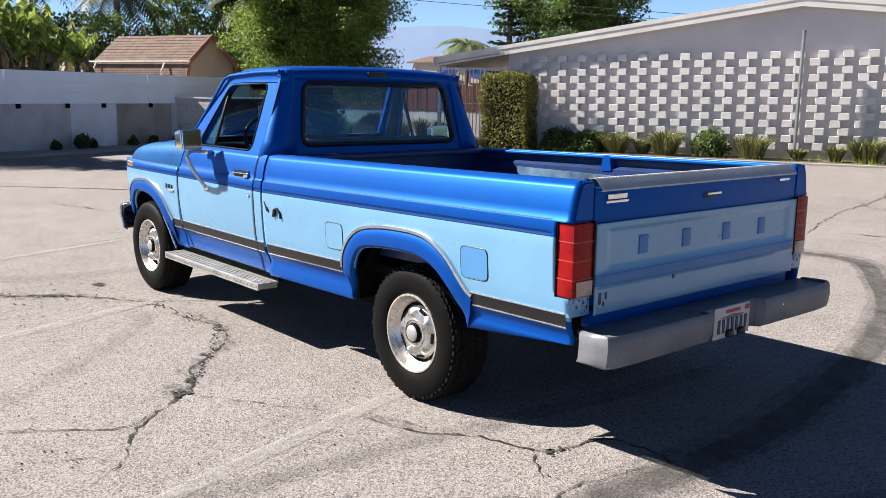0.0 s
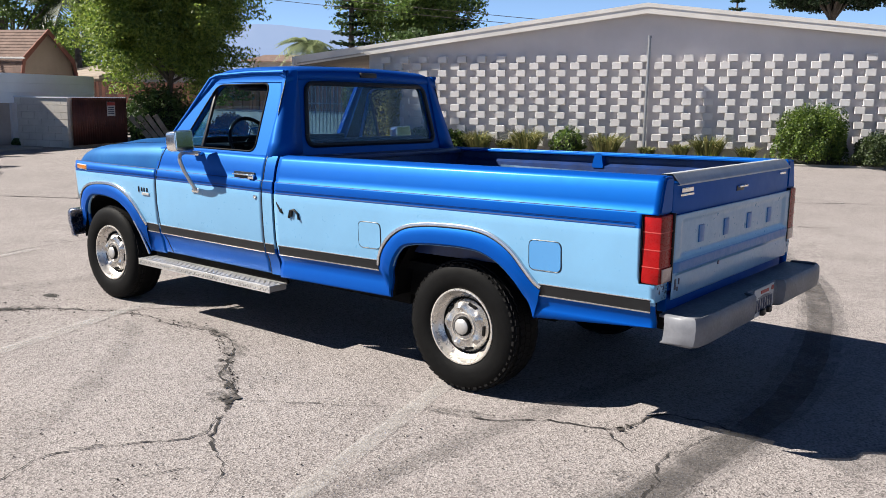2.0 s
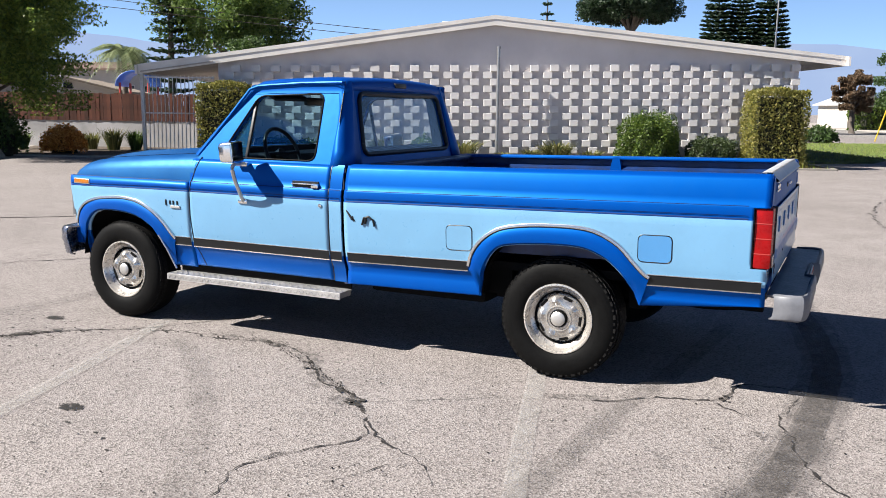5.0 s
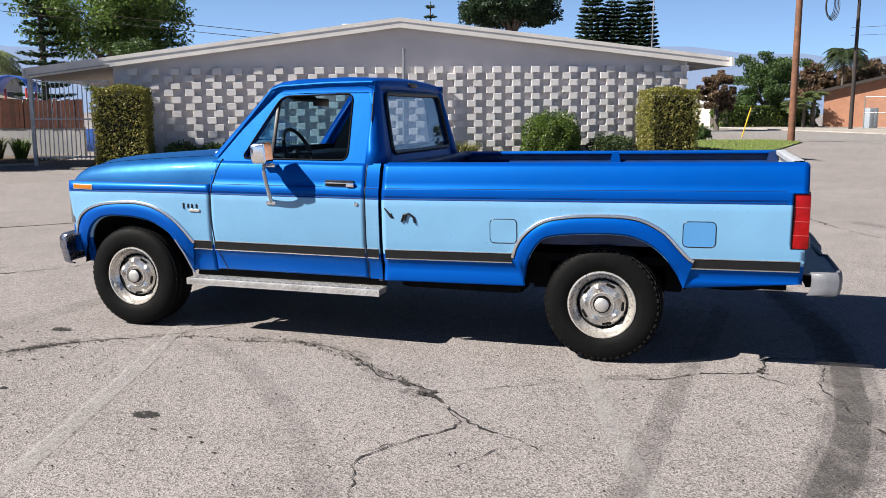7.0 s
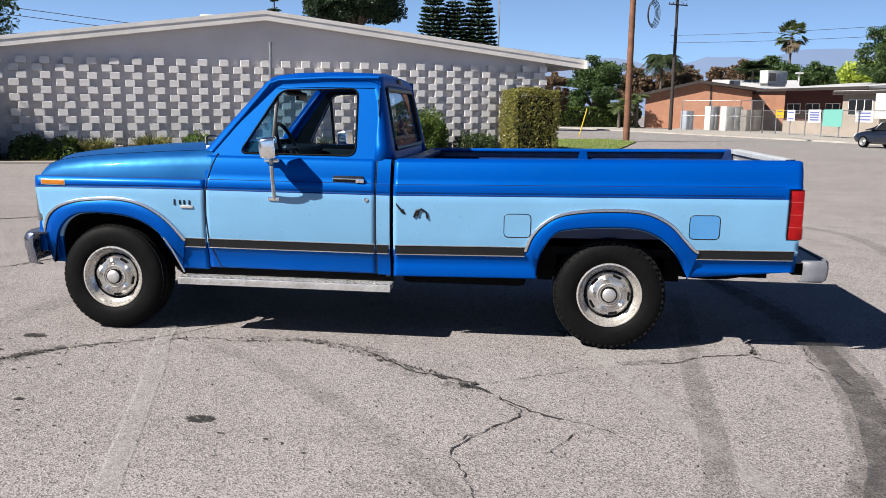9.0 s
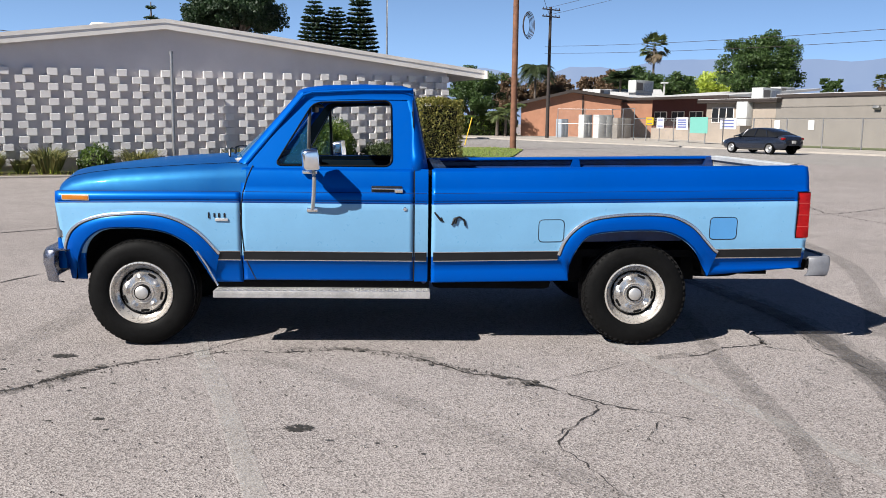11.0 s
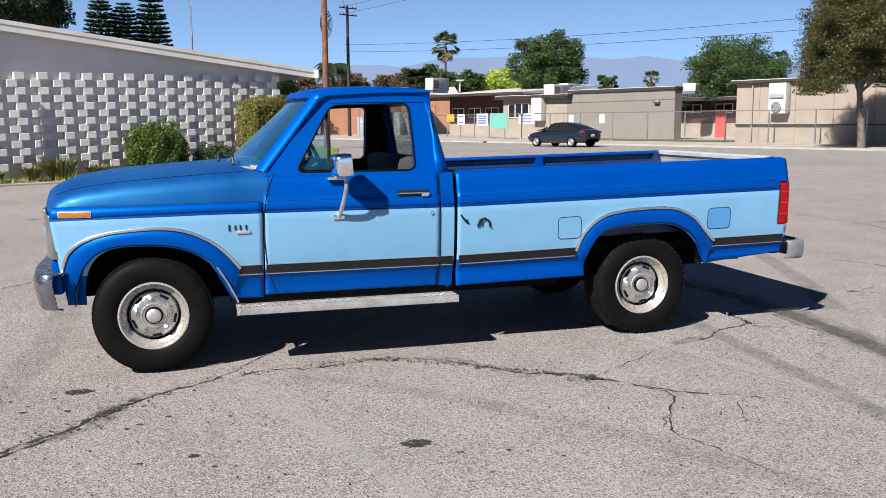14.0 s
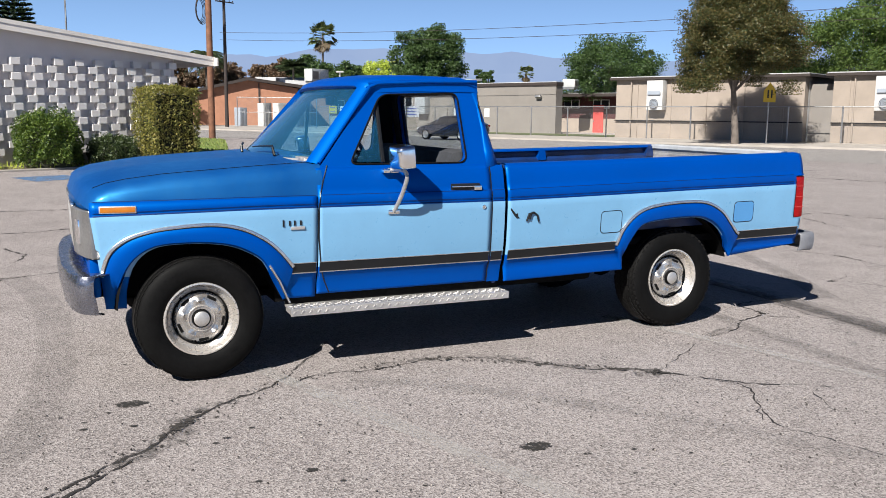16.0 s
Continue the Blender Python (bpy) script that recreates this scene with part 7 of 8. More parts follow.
def enclosure():
    """Block side wall from the garden wall to the gate, then the gate turning away."""
    e = thing("bin_enclosure", "tan block bin enclosure with a brown corrugated gate", "enclosure", fac(-17.9, -4.55), FTURN, kind="structure")
    def leg(p, q):
        d = Vector((q[0] - p[0], q[1] - p[1], 0))
        return d.length, Matrix.Translation((p[0], p[1], 0)) @ Matrix.Rotation(math.atan2(d.y, d.x), 4, "Z")
    L, m = leg((0, 0), (1.72, 0))
    n = 4
    for r in range(7):
        shift = 0.0 if r % 2 else 0.5
        for k in range(n + (0 if r % 2 else 1)):
            a, b = max(0, (k - shift) * L / n), min(L, (k + 1 - shift) * L / n)
            bm = boxes((((a + b) / 2, 0, 0.1 + 0.198 * r), (b - a - 0.008, 0.19, 0.19)))
            bmesh.ops.transform(bm, matrix=m, verts=bm.verts)
            part("block", bm, CMU, e, smooth=False)
    bm = boxes(((L / 2, 0, 1.40), (L + 0.05, 0.24, 0.03)))
    bmesh.ops.transform(bm, matrix=m, verts=bm.verts)
    part("coping", bm, WALLWHITE, e, "pale coping along the block wall", smooth=False)
    L, m = leg((1.80, 0.0), (1.80, 2.62))
    bm = bmesh.new()
    rows = []
    n = 96
    for k in range(n + 1):
        x = L * k / n
        y = 0.022 * math.sin(2 * math.pi * k / 4)
        rows.append([(x, y, 0.06), (x, y, 1.40)])
    loft(bm, rows)
    bmesh.ops.transform(bm, matrix=m, verts=bm.verts)
    gt = part("gate", bm, RUST, e, "dark brown corrugated metal gate")
    gt.modifiers.new("thick", "SOLIDIFY").thickness = 0.006
    # sun on the gate's top edge is painted as white tips
    bm = bmesh.new()
    for k in range(n // 4):
        box(bm, (L * (k + 0.5) * 4 / n, -0.012, 1.415), (L * 2.2 / n, 0.03, 0.03))
    bmesh.ops.transform(bm, matrix=m, verts=bm.verts)
    part("lit_scallop_edge", bm, WALLWHITE, gt, "scalloped top edge, sunlit white put into its colour", smooth=False)
    for name, c, d, mat in (("notice", (L * 0.68, -0.035, 1.08), (0.40, 0.006, 0.42), PLATE), ("notice_head", (L * 0.68, -0.040, 1.23), (0.38, 0.004, 0.10), PLATERED)):
        bm = boxes((c, d))
        bmesh.ops.transform(bm, matrix=m, verts=bm.verts)
        part(name, bm, mat, gt, smooth=False)
    for z in (1.12, 1.06, 1.00, 0.94):
        bm = boxes(((L * 0.68, -0.040, z), (0.30, 0.004, 0.025)))
        bmesh.ops.transform(bm, matrix=m, verts=bm.verts)
        part("text_bar", bm, PLATEINK, gt, smooth=False)


enclosure()


def board_fence():
    e = thing("board_fence", "weathered redwood board fence on a low grey block wall", "fence", fac(-11.2, 5.6), FTURN, kind="structure")
    for k in range(7):
        part("wall_panel", boxes(((-0.9 - 1.85 * k, 0, 0.5), (1.845, 0.2, 1.06))), WALLGREY, e, smooth=False)
    rng = random.Random(5)
    me = None
    for k in range(92):
        if me is None:
            bm = boxes(((0, 0, 0.5), (0.136, 0.02, 1.0)))
            me = bpy.data.meshes.new("board")
            bm.to_mesh(me)
            bm.free()
            me.materials.append(REDWOOD)
        ob = new("board", me)
        ob.parent = e
        ob.location = (-0.07 - 0.141 * k, -0.11 + rng.uniform(-0.006, 0.006), 1.0)
        ob.scale = (1, 1, 0.98 + rng.uniform(-0.03, 0.03))
        ob.rotation_euler = (0, rng.uniform(-0.012, 0.012), 0)
    for z in (1.2, 1.8):
        part("rail", boxes(((-6.5, -0.07, z), (13, 0.04, 0.09))), REDWOOD, e, smooth=False)


board_fence()
shrub("rusty_bush", "round rust-orange clipped bush before the garden wall", (14.3, 21.2, 0.05), (0.66, 0.66, 0.70), RUST_L, 51, 5200, 0.05, False, 0.55)
for i, (x, d, r, h) in enumerate(((-16.4, 3.0, 0.45, 0.6), (-13.3, 3.0, 0.55, 0.75), (-12.6, 3.2, 0.5, 0.7), (-14.2, 3.4, 0.5, 0.6))):
    tuft("grass_clump", "clump of long strap leaves before the garden wall", fac(x, d, 0.05), r, h, TUFT_L if i % 2 else MID_L, 60 + i, 160)


def bin_thing():
    e = thing("waste_bin", "grey plastic waste bin with a pale lid by the fence", "bin", Vector((13.09, 22.76, 0.0)), FTURN)
    bm = bmesh.new()
    slab(bm, rounded([(-0.20, -0.20), (0.20, -0.20), (0.20, 0.20), (-0.20, 0.20)], 0.05), 0.58, lambda a, b, t: (a * (0.85 + t * 0.2), b * (0.85 + t * 0.2), t))
    part("body", bm, BINM, e)
    part("lid", boxes(((0, 0, 0.60), (0.45, 0.45, 0.05), 0.02)), SIDING, e)


bin_thing()
for i in range(4):
    e = thing("plank", "old grey timber plank leaning against the fence", "plank", Vector((11.25 + 0.20 * i, 21.6 - 0.10 * i, 0.0)), FTURN + 0.7, "leaning planks")
    part("board", boxes(((0, 0, 0.42), (0.15, 0.04, 1.12), 0.004, Matrix.Rotation(-0.70 + 0.05 * i, 4, "Y"))), PLANK, e, smooth=False)


def gambrel_shed():
    e = thing("shed", "barn-shaped shed with a brown shingled gambrel roof", "shed", fac(-22.2, -0.3), FTURN)
    W, L = 1.46, 2.2
    sec = [(-W, 2.0), (-W * 0.88, 2.62), (0, 3.58), (W * 0.88, 2.62), (W, 2.0)]
    bm = bmesh.new()
    slab(bm, [(-W + 0.08, 0), (W - 0.08, 0), (W - 0.08, 2.05), (W * 0.84, 2.60), (0, 3.51), (-W * 0.84, 2.60), (-W + 0.08, 2.05)], 2 * L - 0.2, lambda a, b, t: (-L + 0.1 + t, a, b))
    part("wall", bm, SHEDWALL, e, smooth=False)
    for a, b in zip(sec, sec[1:]):
        n = 9
        for k in range(n):
            bm = bmesh.new()
            p0 = (a[0] + (b[0] - a[0]) * k / n, a[1] + (b[1] - a[1]) * k / n)
            p1 = (a[0] + (b[0] - a[0]) * (k + 1) / n, a[1] + (b[1] - a[1]) * (k + 1) / n)
            lift = 0.02 if abs(p0[0]) > abs(p1[0]) else 0.0
            lift1 = 0.02 if abs(p0[0]) < abs(p1[0]) else 0.0
            slab(bm, [(p0[0], p0[1] + lift), (p1[0], p1[1] + lift1), (p1[0], p1[1] - 0.05), (p0[0], p0[1] - 0.05)], 2 * L, lambda u, v, t: (-L + t, u, v))
            part("shingle_course", bm, SHINGLE, e, smooth=False)
        bm = bmesh.new()
        slab(bm, [(a[0], a[1] + 0.03), (b[0], b[1] + 0.03), (b[0] * 0.93, b[1] - 0.12), (a[0] * 0.93, a[1] - 0.12)], 0.04, lambda u, v, t: (L + t, u, v))
        part("barge_board", bm, BARGE, e, smooth=False)
    part("gutter", boxes(((0, -W * 0.88 - 0.09, 2.60), (2 * L + 0.3, 0.07, 0.06), 0.02)), ROOFWHITE, e, "thin white gutter along the break of the roof")
    for x in (-L + 0.25, 1.25):
        bm = bmesh.new()
        tube(bm, [(x, -W * 0.88 - 0.09, 2.60), (x, -W - 0.10, 2.3), (x, -W - 0.10, 0)], 0.03, 8)
        part("downpipe", bm, ROOFWHITE, e)


gambrel_shed()
for i, (x, d, h) in enumerate(((-19.9, -10.4, 4.2), (-19.7, -9.5, 4.7), (-20.0, -8.7, 4.1), (-19.8, -7.9, 4.5), (-20.2, -7.2, 4.0), (-20.0, -6.4, 4.3), (-21.0, -7.6, 5.0), (-21.0, -9.2, 5.2))):
    banana(fac(x, d), h, 70 + i)
palm("queen_palm", "feathery palm behind the garden wall casting long frond shadows", fac(-20.4, -13.3), 5.2, 2.5, PALM_L, 95, 22, 0.6, 0.6)
tree("broad_tree", "large sunlit green leafy tree behind the bin enclosure", (12.5, 22.0, 0), 7.4, (2.45, 2.45, 3.05), OLIVE_L, 81, 330, 150, 0.10, 0.11, -0.82)
shrub("dark_bush", "dark green bush behind the bin enclosure", (12.3, 22.3, 0), (1.3, 1.1, 1.5), GREEN_L, 52, 6000, 0.06)
tree("far_tree", "feathery green tree behind the shed", (16.5, 41.0, 0), 7.2, (2.6, 2.6, 2.6), MID_L, 91, 55, 55, 0.17, 0.2)
tree("far_tree", "dark tree behind the shed", (11.2, 40.0, 0), 5.4, (2.6, 2.6, 2.0), MID_L, 92, 55, 55, 0.17, 0.2)
PALEPALM_L = leaf_material("grey_green_frond", (0.10, 0.14, 0.06), (0.26, 0.30, 0.14))
palm("queen_palm", "feathery palm behind the shed", (13.0, 41.0, 0), 6.6, 2.6, PALMDARK_L, 83, 30, 0.9, 0.6)
palm("queen_palm", "feathery palm behind the shed", (18.8, 38.5, 0), 6.2, 2.6, PALMDARK_L, 84, 30, 0.9, 0.6)
palm("queen_palm", "feathery palm behind the shed", (8.5, 40.0, 0), 7.0, 2.4, PALMDARK_L, 85, 30, 0.9, 0.6)
palm("queen_palm", "feathery grey-green palm above the far roofs", (32.6, 36.9, 0), 4.6, 2.2, PALEPALM_L, 86, 34, 0.7, 0.55)
tree("far_tree", "dark tree behind the shed", (20.5, 44.0, 0), 5.6, (3.0, 3.0, 2.2), MID_L, 87, 70, 60, 0.2, 0.2)
tree("far_tree", "dark tree behind the shed", (5.0, 38.0, 0), 5.0, (3.4, 3.0, 1.9), GREEN_L, 88, 70, 60, 0.2, 0.2)
tree("far_tree", "dark tree behind the shed", (-3.0, 33.0, 0), 5.0, (3.6, 3.0, 2.6), MID_L, 89, 70, 60, 0.2, 0.2)


def gable_house(name, label, at, turn, w, d, eave, ridge, wallm, roofm, windows=2):
    e = thing(name, label, "house", at, turn)
    bm = bmesh.new()
    slab(bm, [(-w / 2, 0), (w / 2, 0), (w / 2, eave), (0, ridge), (-w / 2, eave)], d, lambda a, b, t: (a, -d / 2 + t, b))
    wall = part("wall", bm, wallm, e, smooth=False)
    for s in (-1, 1):
        bm = bmesh.new()
        slope = (ridge - eave) / (w / 2)
        slab(bm, [(0, ridge + 0.12), (s * (w / 2 + 0.5), eave - 0.5 * slope + 0.12), (s * (w / 2 + 0.5), eave - 0.5 * slope), (0, ridge)], d + 0.9, lambda a, b, t: (a, -d / 2 - 0.45 + t, b + 0.01))
        part("roof", bm, roofm, e, smooth=False)
    for k in range(windows):
        x = (k - (windows - 1) / 2) * w / (windows + 0.6)
        wd = part("window", boxes(((x, -d / 2 - 0.02, eave * 0.62), (1.0, 0.06, 1.0), 0.01)), ROOFWHITE, e, smooth=False)
        part("pane", boxes(((x, -d / 2 - 0.05, eave * 0.62), (0.86, 0.02, 0.86))), BLACK, wd, smooth=False)
    part("vent", boxes(((0, -d / 2 - 0.02, eave + (ridge - eave) * 0.45), (0.5, 0.05, 0.35))), BLACK, e, smooth=False)
    return e


TOCAM = FTURN + 0.15
gable_house("house", "tan bungalow with a low gable roof behind the fence", (35.5, 43.3, 0), TOCAM, 6.0, 7, 2.35, 3.05, HOUSEW, HOUSER)
gable_house("house", "two-storey cream house with a brown roof", (47.0, 53.5, 0), TOCAM + 1.2, 5.6, 6, 4.25, 4.8, HOUSEW, SHINGLE)
gable_house("house", "small pale house with a low white gable beyond the lawn", (105.5, -0.3, 0), TOCAM, 5.0, 6, 2.75, 3.6, HOUSEW, ROOFGREY)
gable_house("house", "bungalow with a dark roof beyond the fence", (18.6, 33.5, 0), TOCAM + 0.9, 5, 5, 2.2, 2.75, HOUSEW, HOUSER)
e = thing("satellite_dish", "grey satellite dish on a thin mast above the roof", "satellite dish", (30.57, 39.53, 0))
bm = bmesh.new()
lathe_x(bm, [(0.0, 0.02), (0.02, 0.25), (0.07, 0.42), (0.06, 0.42), (0.0, 0.25), (-0.02, 0.02)], 24)
bmesh.ops.transform(bm, matrix=Matrix.Translation((0, 0, 3.24)) @ Matrix.Rotation(math.pi * 0.8, 4, "Z") @ Matrix.Rotation(-0.4, 4, "Y"), verts=bm.verts)
part("dish", bm, GALV, e)
bm = bmesh.new()
tube(bm, [(0, 0, 0), (0, 0, 3.1)], 0.03, 6)
part("mast", bm, GALV, e)


def playset():
    e = thing("play_structure", "children's play tower with a blue canopy, slides and red posts", "play structure", fac(-15.2, 11.0), FTURN)
    for x in (-0.6, 0.6):
        for y in (-0.6, 0.6):
            bm = bmesh.new()
            tube(bm, [(x, y, 0), (x, y, 2.5)], 0.05, 8)
            part("post", bm, PLAYRED, e)
    part("deck", boxes(((0, 0, 1.2), (1.3, 1.3, 0.08))), PLAYBLUE, e, smooth=False)
    bm = bmesh.new()
    rows = []
    for k in range(9):
        a = math.pi * k / 8
        rows.append([(-0.72 * math.cos(a), -0.75, 2.35 + 0.62 * math.sin(a)), (-0.72 * math.cos(a), 0.75, 2.35 + 0.62 * math.sin(a))])
    loft(bm, rows)
    c = part("canopy", bm, PLAYBLUE, e, "arched blue plastic canopy")
    c.modifiers.new("thick", "SOLIDIFY").thickness = 0.04
    bm = bmesh.new()
    rows = []
    for k in range(10):
        t = k / 9
        z = 1.9 - 1.7 * t + 0.12 * math.sin(t * 6)
        rows.append([(0.7 + 1.6 * t, -1.0, z + 0.2), (0.7 + 1.6 * t, -0.95, z), (0.7 + 1.6 * t, -0.45, z), (0.7 + 1.6 * t, -0.40, z + 0.2)])
    loft(bm, rows)
    sl = part("slide", bm, PLAYGREEN, e, "green plastic slide")
    sl.modifiers.new("thick", "SOLIDIFY").thickness = 0.03
    part("side_panel", boxes(((1.6, -1.4, 0.5), (1.4, 0.06, 0.9), 0.02)), PLAYRED, e)
    part("side_panel", boxes(((3.0, -1.2, 0.45), (0.8, 0.06, 0.9), 0.02)), PLAYBLUE, e)
    part("roof_panel", boxes(((1.4, -0.6, 1.95), (1.6, 1.3, 0.12), 0.04)), SIDING, e)


playset()
tree("garden_tree", "dark leafy tree in the yard behind the iron gate", fac(-10.0, 10.5), 4.3, (1.5, 1.5, 1.9), GREEN_L, 96, 70, 70, 0.12, 0.10, -0.9)
# ---- behind the white building ----
tree("tall_tree", "tall leafy green tree behind the white roof", (35.8, 31.6, 0), 10.2, (3.8, 3.8, 3.6), MID_L, 101, 140, 80, 0.2, 0.3, -0.6)
conifer("pine", "tall narrow dark conifer behind the roof", (33.5, 34.2, 0), 11.0, 1.4, 102, 18, 420, 0.55)
conifer("pine", "tall dark conifer behind the leafy tree", (37.9, 30.0, 0), 9.5, 2.0, 112, 18, 420, 0.6)
tree("cedar", "spreading dark cedar behind the roof", (55.8, 13.6, 0), 10.4, (2.9, 2.9, 1.9), CONIFER_L, 103, 170, 110, 0.2, 0.3, -0.3)
conifer("pine", "small dark conifer tip above the roof", (53.0, 18.6, 0), 9.3, 1.3, 104, 14, 260, 0.7)
for i, (x, y, h) in enumerate(((68.6, 9.6, 11.6), (69.4, 7.9, 11.2), (70.2, 5.9, 12.6))):
    conifer("norfolk_pine", "tall dark tiered pine behind the roof", (x, y, 0), h, 2.0, 105 + i, 32, 3400, 0.42, 0.16)


def lamp_post():
    e = thing("street_lamp", "thin grey street lamp behind the white building", "street lamp", (43.3, 2.9, 0))
    bm = bmesh.new()
    tube(bm, [(0, 0, 0), (0, 0, 4), (0, 0, 8.2), (0.25, -0.5, 8.75), (0.6, -1.3, 8.85)], [0.08, 0.06, 0.045, 0.04, 0.035], 8)
    part("pole", bm, GALV, e)
    part("lamp_head", boxes(((0.75, -1.6, 8.84), (0.25, 0.5, 0.14), 0.05, Matrix.Rotation(0.4, 4, "Z"))), GALV, e)


lamp_post()


# ---- the street side ----
def utility_pole(name, label, at, height, r, material, arms):
    e = thing(name, label, "utility pole", at, FTURN + 0.1)
    bm = bmesh.new()
    tube(bm, [(0, 0, -0.1), (0, 0, height * 0.5), (0, 0, height)], [r * 1.15, r, r * 0.8], 12)
    part("pole", bm, material, e)
    for z in arms:
        part("crossarm", boxes(((0, -0.12, z), (2.3, 0.1, 0.11), 0.01)), material, e, smooth=False)
        for x in (-1.05, -0.6, 0.6, 1.05):
            bm = bmesh.new()
            tube(bm, [(x, -0.12, z + 0.05), (x, -0.12, z + 0.2)], [0.035, 0.05], 8)
            part("insulator", bm, POLEDARK, e)
    return e


pole_near = utility_pole("utility_pole", "plain brown wooden utility pole beside the lawn", (45.6, -4.55, 0), 14.5, 0.17, POLEWOOD, ())
pole_far = utility_pole("utility_pole", "dark utility pole with cross-arms and a coil of cable", (85.0, -12.7, 0), 13.4, 0.17, POLEDARK, (12.4, 13.1))
bm = bmesh.new()
for k in range(6):
    tube(bm, [(-3.2 + 0.05 * (k % 3) + (0.42 + 0.06 * k) * math.cos(a), -0.2 - 0.05 * k, 11.3 + (0.95 + 0.08 * k) * math.sin(a)) for a in (2 * math.pi * i / 24 for i in range(25))], 0.03, 6, False)
coil = part("cable_coil", bm, POLEDARK, pole_far, "coil of black cable hanging from the cross-arm")


def wire(a, b, sagging, r, label="thin black overhead wire"):
    a, b = Vector(a), Vector(b)
    bm = bmesh.new()
    pts = []
    for k in range(25):
        t = k / 24
        p = a + (b - a) * t
        p.z -= sagging * 4 * t * (1 - t)
        pts.append(p)
    tube(bm, pts, r, 5)
    tagged(finish("overhead_wire", bm, POLEDARK), label, "wire", "overhead wires")


for z, k in ((12.4, 0.9), (13.1, 1.0), (9.4, 0.6), (8.7, 0.6)):
    wire((85.0 - 0.4, -12.7 + 0.9 * k, z), (15.0, -47.0, z - 1.2 if z < 10 else z + 6), 0.9, 0.017)
wire((85.0, -12.7, 12.4), (45.6, -4.55, 13.9), 0.5, 0.02)
wire((20.0, 55.3, 9.3), (36.0, 19.6, 5.1), 0.25, 0.016)
wire((20.9, 54.5, 9.7), (36.2, 19.4, 5.4), 0.25, 0.016)

e = thing("guy_marker", "yellow guard on a guy wire beside the pole", "guy wire", (54.0, -2.2, 0))
bm = bmesh.new()
tube(bm, [(0, 0, 0), (0.55, -0.5, 1.9)], 0.04, 6)
part("guard", bm, YELLOWSIGN, e)


# far hedge, trees and the orange building
clipped_hedge("far_hedge", "long clipped green hedge across the street", (96.0, -5.6, 0), FTURN + 0.1, (12.0, 1.5, 2.3), BUSH_L, 121, 5000, 0.16)
shrub("far_shrub", "dark clipped shrub on the far lawn", (47.0, 0.6, 0.05), (1.2, 0.9, 0.75), GREEN_L, 122, 1500, 0.09)
tree("broad_tree", "broad dark green tree behind the hedge", (97.5, -5.75, 0), 7.95, (3.3, 3.3, 3.3), GREEN_L, 123, 130, 80, 0.24, 0.35, -0.8)
tree("thin_tree", "thin brownish tree beyond the lawn", (78.0, -0.6, 0), 5.4, (1.5, 1.5, 1.9), AUTUMN_L, 124, 70, 70, 0.22, 0.25, -0.8)
for i in range(3):
    palm("strap_leaf_palm", "pale strap-leaved palm beside the hedge", (92.4 + 0.4 * i, -8.2 - 1.0 * i, 0), 2.5 + 0.5 * i, 1.7, PALM_L, 130 + i, 20, 0.45, 0.55)
palm("queen_palm", "dark feathery palm behind the pole", (106.5, -14.35, 0), 8.6, 3.3, PALMDARK_L, 133, 44, 0.8, 0.8)
fan_palm("tall thin fan palm with a round head against the sky", (120.0, -33.2, 0), 12.6, 2.3, 134)
palm("date_palm", "bushy dark palm with stiff spiky fronds beyond the school roof", (108.6, -25.8, 0), 7.6, 2.6, PALMDARK_L, 135, 46, 0.30, 0.75)
tree("far_tree", "dark leafy tree beyond the school roof", (115.6, -30.3, 0), 9.2, (3.6, 3.6, 2.5), GREEN_L, 136, 80, 60, 0.3, 0.3)
tree("far_tree", "rusty brown tree beyond the school", (116.0, -24.6, 0), 8.7, (2.9, 2.9, 2.6), AUTUMN_L, 137, 70, 60, 0.35, 0.3)
tree("far_tree", "rusty brown tree beyond the hedge", (113.0, -11.9, 0), 7.6, (2.4, 2.4, 2.6), AUTUMN_L, 138, 70, 60, 0.35, 0.3)
tree("far_tree", "bare rusty brown tree behind the dark palm", (112.2, -17.4, 0), 7.9, (3.0, 3.0, 2.3), AUTUMN_L, 146, 70, 60, 0.3, 0.25)
tree("far_tree", "dark green tree beyond the school", (118.4, -35.8, 0), 8.5, (3.4, 3.4, 2.3), GREEN_L, 139, 60, 60, 0.35, 0.3)
tree("far_tree", "bright yellow-green tree beyond the school roof", (142.0, -50.0, 0), 10.2, (4.4, 4.4, 2.6), YELLOW_L, 140, 70, 60, 0.35, 0.3)
tree("broad_tree", "dense dark green tree behind the school roof", (83.0, -34.2, 0), 10.4, (3.5, 3.5, 3.1), GREEN_L, 141, 130, 90, 0.24, 0.35, -0.85)
tree("broad_tree", "wide green tree behind the low classrooms", (59.3, -41.0, 0), 8.0, (3.9, 3.9, 2.8), GREEN_L, 142, 170, 90, 0.17, 0.3, -0.7)
tree("far_tree", "small dark tree beyond the roof", (113.0, -56.0, 0), 8.4, (1.5, 1.5, 1.8), GREEN_L, 143, 40, 50, 0.25, 0.2)
fan_palm("small fan palm far beyond the roof", (112.0, -62.5, 0), 7.8, 1.3, 144)
fan_palm("far fan palm head beside the street tree", (97.0, -73.5, 0), 9.8, 1.2, 145)
